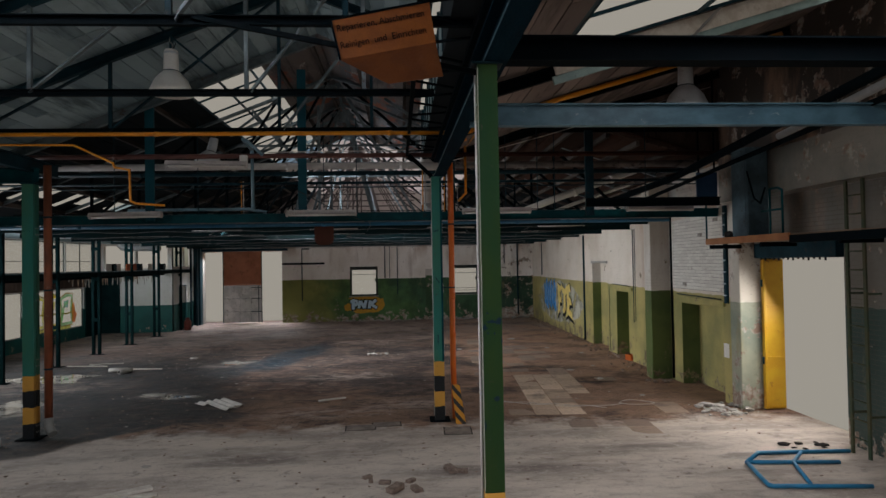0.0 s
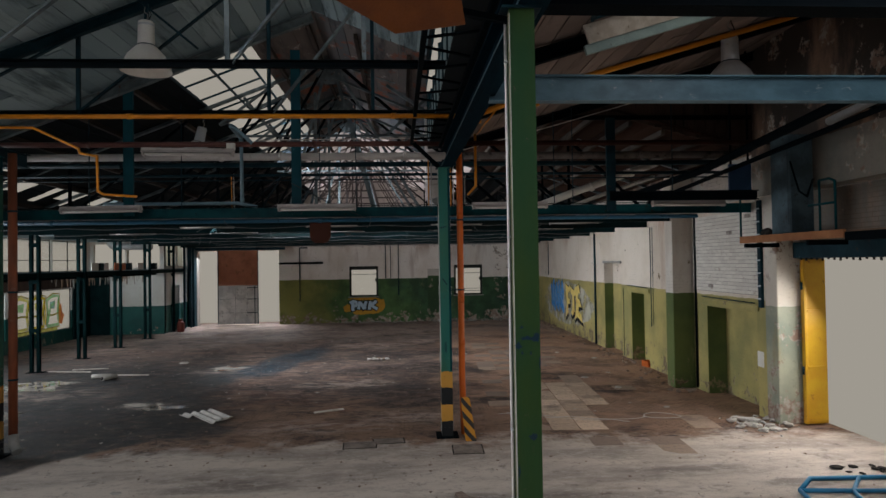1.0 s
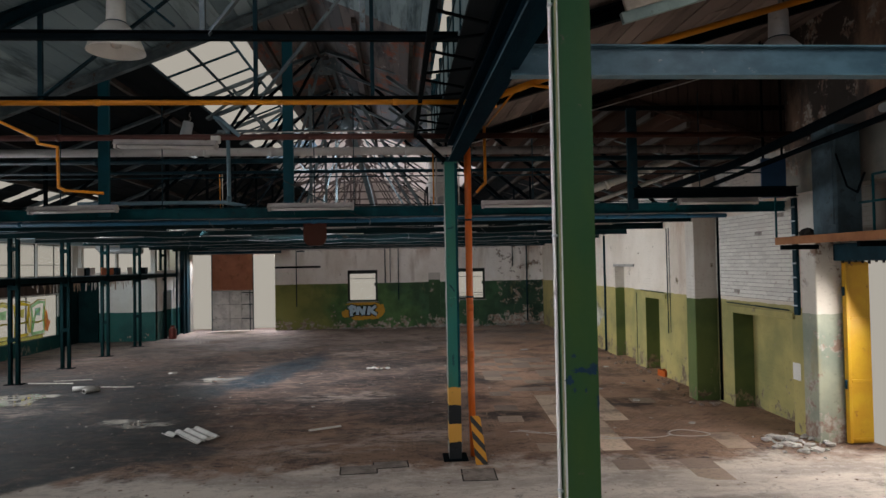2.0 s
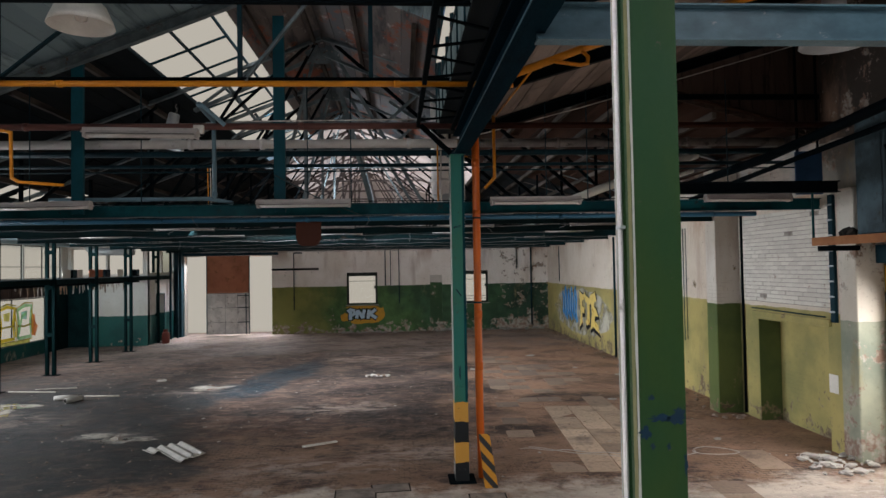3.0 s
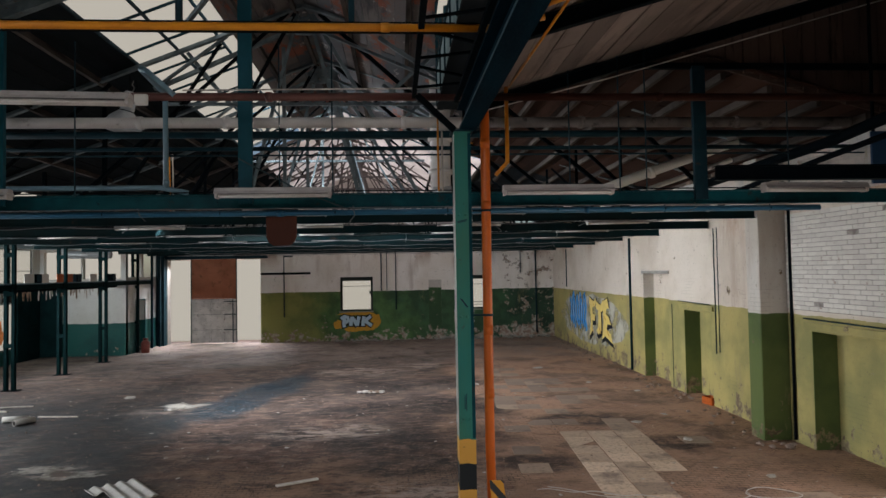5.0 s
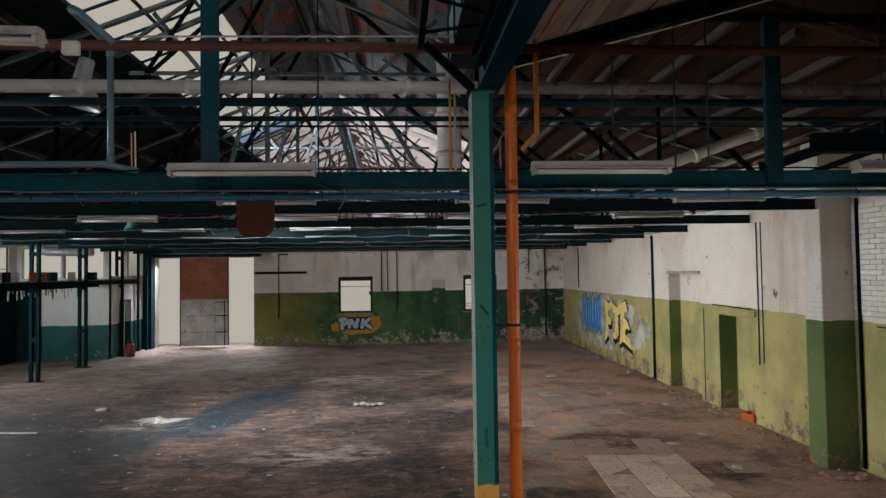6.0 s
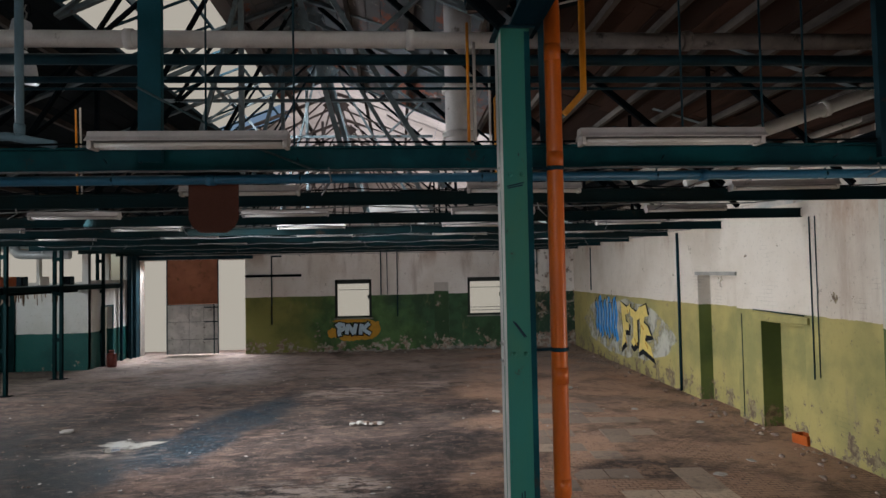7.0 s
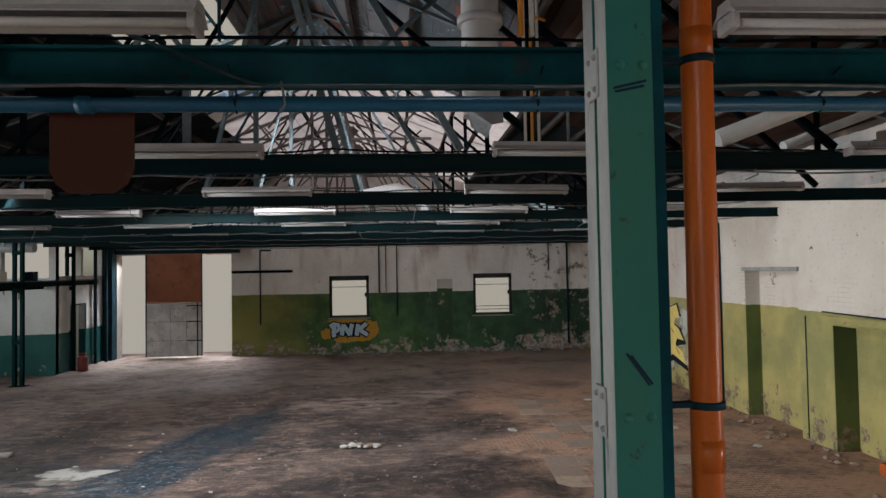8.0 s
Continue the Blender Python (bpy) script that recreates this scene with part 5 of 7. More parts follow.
def stripes():
    n = Nodes("warning_stripes")
    w = n.math("FRACT", n.math("MULTIPLY", n.math("ADD", n.math("MULTIPLY", n.axis(0), 1.15), n.axis(2)), 4.6))
    c = n.mix(n.math("GREATER_THAN", w, 0.52), (0.62, 0.27, 0.022), (0.022, 0.024, 0.026))
    c = n.mix(n.ramp(n.noise(20.0, 8, 0.75), 0.6, 0.68, 0, 0.7), c, (0.12, 0.08, 0.05))
    return n.done(c, 0.5)


bm = bmesh.new()
vs = [bm.verts.new(p) for p in ((0.93, 12.08, 0.0), (1.11, 12.08, 0.0), (1.01, 12.13, 0.72), (0.86, 12.13, 0.72), (0.93, 12.095, 0.0), (1.11, 12.095, 0.0), (1.01, 12.145, 0.72), (0.86, 12.145, 0.72))]
for f in ((0, 1, 2, 3), (4, 7, 6, 5), (0, 4, 5, 1), (1, 5, 6, 2), (2, 6, 7, 3), (3, 7, 4, 0)):
    bm.faces.new([vs[i] for i in f])
part("plate", bm, stripes(), guard)
down2 = thing("downpipe", "weathered red-orange downpipe beside the dark column", "downpipe", (0, 0, 0))
part("run", tube([(-6.33, 12.1, 4.85), (-6.33, 12.1, 0.28)], 0.066, 16), old_orange, down2)
part("shoe", tube([(-6.33, 12.1, 0.34), (-6.3, 12.06, 0.18), (-6.2, 11.98, 0.09)], 0.075, 14), steel_pale, down2, "grey pipe shoe")
for z in (1.2, 2.6, 3.9):
    part("clamp", tube([(-6.33, 12.1, z), (-6.33, 12.1, z + 0.03)], 0.074, 16), steel_dark, down2)
tb = thing("cross_beam", "teal steel beam on the dark column", "beam", (0, 0, 0))
part("girder", run(bmesh.new(), I(0.27, 0.14), (-10.5, 12.05, 4.66), (-6.45, 12.05, 4.66)), steel_green, tb)
lb = thing("edge_beam", "dark steel edge beam along the western columns", "beam", (0, 0, 0))
part("girder", run(bmesh.new(), I(0.24, 0.14), (-6.6, -5.8, 4.85), (-6.6, 13.0, 4.85)), steel_dark, lb)

# ---- lamps ----
fl = thing("fluorescent_lamp", "dusty white twin-tube fluorescent lamp on a beam", "ceiling lamp", (-1.8, 12.62, 3.96), "fluorescent lamps")
bm = bmesh.new()
run(bm, [(-0.05, 0.036), (0.05, 0.036), (0.098, 0.012), (0.1, 0.016), (0.06, 0.05), (0.045, 0.088), (-0.045, 0.088), (-0.06, 0.05), (-0.1, 0.016), (-0.098, 0.012)], (-0.68, 0, 0), (0.68, 0, 0))
body = part("housing", bm, lamp_dusty, fl)
part("tray", B((-0.66, -0.035, 0.014), (0.66, 0.035, 0.0355)), cable_grey, body)
for s in (-0.038, 0.038):
    part("tube", tube([(-0.63, s, -0.008), (0.65, s, -0.008)], 0.019, 10), tube_glass, body)
for s in (-1, 1):
    part("end_cap", B((s * 0.645, -0.065, -0.034), (s * 0.676, 0.065, 0.035), 0.004), lamp_dusty, body)
    part("bracket", B((s * 0.42 - 0.012, -0.012, 0.085), (s * 0.42 + 0.012, 0.16, 0.105)), steel_dark, fl)
fl.matrix_basis = pose(-1.57, 12.82, 3.96)
spots = [(1.86, 12.78, 3.96), (-3.32, 11.35, 4.70), (-5.3, 12.9, 3.97), (5.2, 12.9, 3.98)]
for k, y in enumerate(BEAMS[1:6]):
    for x in (-5.18, -1.93, 1.4, 4.62):
        if not (k == 0 and x == -5.18):
            spots.append((x + 0.03 * ((k * 7) % 3 - 1), y - 0.16, 4.0))
spots += [(-8.2, 21.59, 4.0), (-8.3, 15.89, 4.0), (-8.1, 24.44, 4.0)]
for i, (x, y, z) in enumerate(spots):
    copy_thing(fl, pose(x, y, z, 0, (0, 0.8, -0.6, 0.3)[i % 4], (0, 0.7, -0.9)[i % 3]))


for x in (-2.04, -1.2, 1.44, 2.28, -5.72, -4.88, 4.78, 5.62):
    arm = thing("lamp_bracket", "flat dark steel arm carrying a lamp from the cross beam", "bracket", (x, 13.27, 4.04), "lamp brackets")
    part("arm", B((-0.014, -0.42, 0.002), (0.014, 0.03, 0.02)), steel_dark, arm)


def bell(x, y, z, rim, material, label):
    t = thing("high_bay_lamp", label, "pendant lamp", (x, y, z))
    s = rim / 0.34
    shade = part("shade", lathe([(0.115 * s, 0.36 * s), (0.15 * s, 0.33 * s), (0.25 * s, 0.22 * s), (0.315 * s, 0.07 * s), (0.34 * s, 0.0), (0.33 * s, 0.004), (0.3 * s, 0.07 * s), (0.235 * s, 0.205 * s), (0.1 * s, 0.3 * s)], 32), material, t)
    head = part("housing", lathe([(0.0, 0.70 * s), (0.09 * s, 0.70 * s), (0.105 * s, 0.68 * s), (0.115 * s, 0.40 * s), (0.117 * s, 0.352 * s)], 24), material, t)
    part("collar", lathe([(0.118 * s, 0.37 * s), (0.126 * s, 0.36 * s), (0.118 * s, 0.345 * s)], 24), steel_dark, t)
    part("vent_ring", lathe([(0.108 * s, 0.66 * s), (0.111 * s, 0.645 * s), (0.108 * s, 0.63 * s)], 24), lamp_grey, head)
    part("bulb", lathe([(0.0, 0.04 * s), (0.06 * s, 0.07 * s), (0.07 * s, 0.14 * s), (0.04 * s, 0.24 * s), (0.03 * s, 0.3 * s)], 16), tube_glass, shade)
    part("hook", tube([(0.0, 0, 0.69 * s), (0.025, 0, 0.75 * s), (0.02, 0, 0.80 * s), (-0.02, 0, 0.83 * s), (-0.012, 0, 0.9 * s)], 0.009, 6), steel_pale, head)
    part("cord", tube([(0.03, 0, 0.7 * s), (0.07, 0, 0.8 * s), (0.02, 0, 0.92 * s)], 0.007, 6), steel_black, t)
    return t


bell(-3.54, 10.3, 5.66, 0.335, lamp_white, "cream enamel bell-shaped factory lamp hanging from the roof")
bell(4.2, 9.35, 5.18, 0.33, lamp_grey, "dull grey bell-shaped factory lamp under the eastern roof")
hall_lamp = bell(-4.65, 16.0, 5.45, 0.33, lamp_grey, "dull blue-grey factory lamp hanging askew in the hall")
hall_lamp.matrix_basis = pose(-4.65, 16.05, 5.42, 0, 14, 0)
part("cord", tube([(0.0, 0, 0.62), (-0.1, 0, 0.95)], 0.006, 6), steel_black, hall_lamp)
jb = thing("junction_box", "small white plastic junction box on the red-brown pipe", "box", (-2.95, 12.44, 5.0))
part("body", B((-0.07, -0.05, -0.06), (0.07, 0.012, 0.06), 0.008), lamp_white, jb)
part("cover", B((-0.06, -0.058, -0.05), (0.06, -0.051, 0.05), 0.002), lamp_white, jb)
hang = thing("lamp_rod", "slanting dark rods carrying the factory lamp", "rod", (0, 0, 0))
part("rod", run(bmesh.new(), R(0.03, 0.03), (-4.0, 10.3, 6.95), (-2.85, 10.3, 5.98)), steel_dark, hang)
part("rod", run(bmesh.new(), R(0.05, 0.05), (-3.54, 10.32, 6.28), (-3.54, 10.32, 6.6)), steel_dark, hang)

# ---- sign ----
sign = thing("hanging_sign", "tilted orange sheet-metal sign with dark lettering, folded at the bottom", "sign", (0, 0, 0))
tl, tr, br, bl, low = [Vector(p) for p in ((-0.545, 5.0, 4.87), (0.215, 5.0, 5.02), (0.262, 5.0, 4.70), (-0.475, 5.0, 4.56), (-0.113, 5.3, 4.458))]
lowr = Vector((0.337, 5.3, 4.521))


def sheet(corners, material, name, parent, depth=(0, 0.012, 0), label=""):
    bm = bmesh.new()
    a = [bm.verts.new(p) for p in corners]
    b = [bm.verts.new(Vector(p) + Vector(depth)) for p in corners]
    n = len(a)
    bm.faces.new(a), bm.faces.new(b[::-1])
    for i in range(n):
        bm.faces.new((a[i], a[(i + 1) % n], b[(i + 1) % n], b[i]))
    return part(name, bm, material, parent, label)


sheet([tl, tr, br, bl], sign_orange, "panel", sign)
sheet([bl, br, lowr, low], sign_orange, "folded_lip", sign)
for a, b in ((tl, tr), (tl, bl)):
    part("edge", run(bmesh.new(), R(0.016, 0.016), a, b), steel_black, sign)


def lettering(text, at, size, turn, parent, material, width=None):
    cu = bpy.data.curves.new("lettering", "FONT")
    cu.body, cu.size, cu.extrude, cu.align_x, cu.align_y = text, size, 0.0015, "LEFT", "CENTER"
    tmp = bpy.data.objects.new("lettering", cu)
    scene.collection.objects.link(tmp)
    deps = bpy.context.evaluated_depsgraph_get()
    me = bpy.data.meshes.new_from_object(tmp.evaluated_get(deps))
    bpy.data.objects.remove(tmp)
    me.materials.append(material)
    ob = new("lettering", me)
    ob.parent = parent
    k = 1.0
    if width:
        k = width / max(v.co.x for v in me.vertices)
    ob.matrix_basis = Matrix.Translation(at) @ Matrix.Rotation(radians(turn), 4, "Y") @ Matrix.Rotation(radians(90), 4, "X") @ Matrix.Diagonal((k, 1, 1, 1))
    return ob


lettering("Reparieren, Abschmieren", (-0.50, 4.994, 4.795), 0.072, -11, sign, ink, 0.685)
lettering("Reinigen  und  Einrichten", (-0.475, 4.994, 4.665), 0.072, -11, sign, ink, 0.675)
for p in (tl, tr):
    part("hanger", tube([p, (p.x, 5.5, 5.04)], 0.006, 6), steel_black, sign)
flap = thing("torn_sheet", "crumpled grey sheet-metal flap hanging from the round duct", "sheet metal", (0, 0, 0))
sheet([Vector(p) for p in ((0.50, 16.23, 4.48), (0.84, 16.24, 4.5), (0.83, 16.16, 4.33), (0.72, 16.12, 4.30))], lamp_grey, "flap", flap, (0, 0.006, 0))
sheet([Vector(p) for p in ((0.50, 16.23, 4.48), (0.72, 16.12, 4.30), (0.68, 16.18, 4.19), (0.54, 16.22, 4.30))], lamp_grey, "flap", flap, (0, 0.006, 0))
plate = thing("hanging_plate", "rust-brown sheet-metal plate with rounded foot hung below a beam", "sign", (0, 0, 0))
bm = bmesh.new()
pts = [(-1.79, 3.89), (-1.40, 3.89), (-1.40, 3.5), (-1.43, 3.43), (-1.49, 3.385), (-1.70, 3.385), (-1.76, 3.43), (-1.79, 3.5)]
a = [bm.verts.new((x, 13.47, z)) for x, z in pts]
b = [bm.verts.new((x, 13.485, z)) for x, z in pts]
bm.faces.new(a), bm.faces.new(b[::-1])
for i in range(len(pts)):
    bm.faces.new((a[i], a[(i + 1) % len(pts)], b[(i + 1) % len(pts)], b[i]))
part("plate", bm, rust_dark, plate)
part("strap", B((-1.81, 13.3, 3.835), (-1.38, 13.5, 3.854)), steel_black, plate)

# ---- far wall fittings ----
gate = thing("sliding_gate", "tall sliding gate leaf, rust-brown above and patched grey sheet metal below", "gate", (0, 0, 0))
part("upper_sheet", B((-9.19, FAR - 0.10, 1.98), (-7.24, FAR - 0.045, 3.72), 0.004), rust, gate, "rust-brown sheet")
part("backing", B((-9.18, FAR - 0.05, 0.06), (-7.25, FAR - 0.02, 1.97)), steel_dark, gate)
xs, zs = (-9.19, -8.36, -7.8, -7.24), (0.06, 0.62, 1.3, 1.96)
for i in range(3):
    for j in range(3):
        part("panel", B((xs[i] + 0.008, FAR - 0.095 + 0.006 * ((i + j) % 2), zs[j] + 0.006), (xs[i + 1] - 0.008, FAR - 0.052, zs[j + 1] - 0.006), 0.003), zinc, gate)
for a, b in (((-7.42, 0.06), (-7.38, 1.96)), ((-7.78, 1.84), (-7.24, 1.88)), ((-7.78, 1.28), (-7.24, 1.32)), ((-7.78, 0.6), (-7.24, 0.64)), ((-9.21, 0.06), (-9.17, 3.72)), ((-7.26, 0.06), (-7.22, 3.72))):
    part("rail", B((a[0], FAR - 0.125, a[1]), (b[0], FAR - 0.102, b[1])), steel_dark, gate)
jamb = part("gate_jamb", B((-10.275, FAR - 0.03, 0), (-10.235, FAR + 0.42, 3.72)), concrete)
tagged(jamb, "grey rendered jamb of the far gate", "wall", kind="structure")
track = thing("gate_track", "dark steel track over the far gate", "gate track", (0, 0, 0))
part("beam", B((-10.4, FAR - 0.2, 3.73), (-5.9, FAR - 0.005, 3.87), 0.006), steel_dark, track)
rail = thing("wall_rail", "dark steel bar fixed to the far wall", "rail", (0, 0, 0))
part("bar", B((-6.2, FAR - 0.07, 2.985), (-4.03, FAR - 0.004, 3.085), 0.004), steel_black, rail)
for n, (a, b) in enumerate(((-2.73, -1.28), (2.57, 4.02))):
    w = thing("window_1" if n == 0 else "window_2", "small square window with a dark frame and slatted glass", "window", (0, 0, 0), kind="structure")
    for p, q in (((a, 2.66), (b, 2.83)), ((a, 1.31), (b, 1.38)), ((a, 1.31), (a + 0.1, 2.83)), ((b - 0.1, 1.31), (b, 2.83))):
        part("window_frame", B((p[0], FAR + 0.1, p[1]), (q[0], FAR + 0.17, q[1]), 0.004), dark_frame, w)
    for z in (2.42, 1.62, 1.5) if n else (2.42,):
        part("slat", B((a + 0.1, FAR + 0.12, z - 0.01), (b - 0.1, FAR + 0.14, z + 0.01)), dark_frame, w)
    part("pane", B((a + 0.1, FAR + 0.145, 1.38), (b - 0.1, FAR + 0.149, 2.66)), dusty_glass, w).visible_shadow = False
    part("latch", B((b - 0.16, FAR + 0.09, 2.05), (b - 0.1, FAR + 0.12, 2.2)), dark_frame, w)
    part("window_sill", B((a - 0.05, FAR - 0.05, 1.26), (b + 0.05, FAR + 0.2, 1.3), 0.005), concrete, w)
for x, z0, z1, r in ((-5.19, 1.12, 3.8, 0.022), (-0.9, 2.2, 3.95, 0.024), (-0.65, 2.2, 3.95, 0.016), (-0.25, 1.35, 3.95, 0.02), (5.4, 2.9, 3.95, 0.02), (6.1, 0.2, 3.95, 0.035)):
    pipe("thin dark pipe running down the far wall", steel_dark, [(x, FAR - 0.045, z0), (x, FAR - 0.045, z1)], r, "wall_pipe", 8)
pipe("thin dark pipe under the eaves of the far wall", steel_dark, [(-5.19, FAR - 0.05, 3.8), (-4.8, FAR - 0.05, 3.8)], 0.03, "wall_pipe", 8)

# ---- wall paintings (spray paint) ----
spray = {k: plain("spray_" + k, c, tuple(0.85 * v for v in c), 0.6, 8.0) for k, c in dict(
    black=(0.02, 0.022, 0.025), silver=(0.52, 0.68, 0.80), orange=(0.62, 0.32, 0.03), blue=(0.05, 0.33, 0.78), pale=(0.52, 0.51, 0.42), yellow=(0.86, 0.66, 0.2), green=(0.3, 0.5, 0.08), red=(0.6, 0.12, 0.05), lemon=(0.75, 0.62, 0.05)).items()}


def blob(parent, material, frame_m, pts, depth, name="patch", grow=0.0):
    """A flat painted patch on a wall, from an outline (along, up)."""
    bm = bmesh.new()
    c = Vector((sum(p[0] for p in pts) / len(pts), sum(p[1] for p in pts) / len(pts)))
    vs = []
    for p in pts:
        q = Vector(p)
        q += (q - c).normalized() * grow
        vs.append(bm.verts.new(frame_m @ Vector((-depth, q.x, q.y))))
    bm.faces.new(vs)
    return part(name, bm, material, parent)


def stroke(parent, material, frame_m, pts, width, depth, name="stroke"):
    bm = bmesh.new()
    ps = [Vector(p) for p in pts]
    pairs = []
    for i, p in enumerate(ps):
        d = (ps[min(i + 1, len(ps) - 1)] - ps[max(i - 1, 0)]).normalized()
        n = Vector((-d.y, d.x)) * width / 2
        pairs.append([bm.verts.new(frame_m @ Vector((-depth, q.x, q.y))) for q in (p + n, p - n)])
    for a, b in zip(pairs, pairs[1:]):
        bm.faces.new((a[0], a[1], b[1], b[0]))
    return part(name, bm, material, parent)


tag = thing("wall_painting", "blue-grey bubble lettering with black outline on orange spray", "graffiti", (0, 0, 0))
rnd = random.Random(8)
for cx, cz, rx, rz in ((-2.82, 0.72, 0.24, 0.2), (-1.18, 0.86, 0.26, 0.33), (-2.15, 0.52, 0.36, 0.14), (-2.0, 1.2, 0.8, 0.07), (-1.62, 0.62, 0.5, 0.2)):
    blob(tag, spray["orange"], FARM, [(cx + rx * math.cos(t) * rnd.uniform(0.8, 1.15), cz + rz * math.sin(t) * rnd.uniform(0.75, 1.2)) for t in [2 * math.pi * i / 22 for i in range(22)]], 0.003 + 0.0003 * rx)
# bubble letters of the tag as fat strokes: black underlay, pale blue fill, white shine
letters = [[(-2.56, 0.60), (-2.58, 0.78), (-2.55, 1.02)], [(-2.71, 0.98), (-2.56, 1.08), (-2.40, 1.04), (-2.37, 0.90), (-2.52, 0.80)],
           [(-2.28, 0.66), (-2.26, 0.84), (-2.22, 1.06)], [(-2.22, 1.04), (-2.1, 0.86), (-1.99, 0.66)], [(-1.99, 0.66), (-1.96, 0.86), (-1.9, 1.07)],
           [(-1.74, 0.64), (-1.73, 0.84), (-1.68, 1.06)], [(-1.38, 1.08), (-1.5, 0.98), (-1.64, 0.86)], [(-1.64, 0.86), (-1.48, 0.74), (-1.34, 0.66)]]
for i, l in enumerate(letters):
    stroke(tag, spray["black"], FARM, [(l[0][0] * 1.12 - l[1][0] * 0.12, l[0][1] * 1.25 - l[1][1] * 0.25)] + l[1:-1] + [(l[-1][0] * 1.12 - l[-2][0] * 0.12, l[-1][1] * 1.25 - l[-2][1] * 0.25)], 0.25, 0.005 + 0.0001 * i)
for i, l in enumerate(letters):
    stroke(tag, spray["silver"], FARM, l, 0.15, 0.008 + 0.0001 * i)
def mist(name, c):
    """Thin overspray that lets the wall show through in patches."""
    n = Nodes(name)
    n.done(c, 0.7)
    clear = n.t.nodes.new("ShaderNodeBsdfTransparent")
    mx = n.t.nodes.new("ShaderNodeMixShader")
    n.link(n.ramp(n.noise(1.6, 7, 0.65, w=14.0), 0.36, 0.6, 0.1, 0.85), mx.inputs[0])
    n.link(clear.outputs[0], mx.inputs[1]), n.link(n.b.outputs[0], mx.inputs[2])
    n.link(mx.outputs[0], n.t.nodes["Material Output"].inputs[0])
    return n.m


overspray = mist("pale_overspray", (0.56, 0.54, 0.47))
mural = thing("wall_painting", "blue scribbled lettering with dark outlines on a pale cloud", "graffiti", (0, 0, 0))
cl = [(28.6 + 4.3 * math.cos(t) * rnd.uniform(0.92, 1.05), 1.2 + 0.92 * math.sin(t) * rnd.uniform(0.85, 1.05)) for t in [2 * math.pi * i / 30 for i in range(30)]]
blob(mural, overspray, EASTM, cl, 0.003)
for i in range(9):
    y = 29.1 + i * 0.27
    stroke(mural, spray["blue"], EASTM, [(y - 0.1, 0.72 + 0.12 * (i % 3)), (y + 0.1, 1.15), (y - 0.04, 1.6), (y + 0.16 - 0.24 * (i % 2), 2.12 - 0.13 * (i % 3))], 0.27 - 0.06 * (i % 2), 0.0045 + 0.0004 * i)
for i in range(6):
    y = 29.2 + i * 0.42
    stroke(mural, spray["silver"], EASTM, [(y, 1.85 - 0.1 * (i % 3)), (y + 0.06, 1.45), (y - 0.02, 1.1)], 0.06, 0.009)
for i in range(8):
    y = 29.15 + i * 0.31
    stroke(mural, spray["black"], EASTM, [(y - 0.1, 2.16 - 0.1 * (i % 3)), (y + 0.12, 1.9), (y + 0.02, 1.5), (y + 0.13, 1.1), (y, 0.75 + 0.1 * (i % 2)), (y + 0.15, 0.68)], 0.05, 0.0105)
mural2 = thing("wall_painting", "angular yellow lettering with dark green outline", "graffiti", (0, 0, 0))
glyphs = ([(28.62, 2.02), (28.05, 1.86), (27.72, 1.98), (27.8, 1.72), (28.18, 1.62), (28.14, 1.42), (27.86, 1.38), (27.9, 1.16), (28.2, 1.16), (28.16, 0.82), (28.62, 0.56), (28.42, 1.1)],
          [(27.78, 1.9), (27.2, 1.76), (26.86, 1.96), (26.9, 1.6), (27.14, 1.52), (27.12, 0.9), (27.5, 0.72), (27.72, 0.84), (27.5, 1.0), (27.46, 1.56), (27.72, 1.62)],
          [(26.96, 1.9), (26.4, 2.02), (26.22, 1.7), (26.5, 1.66), (26.58, 1.5), (26.3, 1.42), (26.02, 1.16), (26.42, 1.16), (26.52, 1.0), (26.1, 0.86), (25.86, 0.56), (26.7, 0.74), (27.06, 0.6), (26.86, 1.2)])
for i, g in enumerate(glyphs):
    blob(mural2, spray["black"], EASTM, [(p[0] - 0.05, p[1] - 0.06) for p in g], 0.006 + 0.0002 * i, grow=0.11)
for i, g in enumerate(glyphs):
    blob(mural2, spray["yellow"], EASTM, g, 0.009 + 0.0002 * i)
for pts in ([(28.3, 1.0), (28.1, 0.75)], [(27.4, 0.98), (27.2, 0.78)], [(26.5, 0.95), (26.3, 0.78)], [(28.0, 1.78), (27.9, 1.66)], [(26.8, 1.4), (26.6, 1.3)]):
    stroke(mural2, spray["orange"], EASTM, pts, 0.07, 0.0115)

# ---- east wall fittings ----


def on_east(x, y, z):
    return tuple(EASTM @ Vector((x, y, z)))


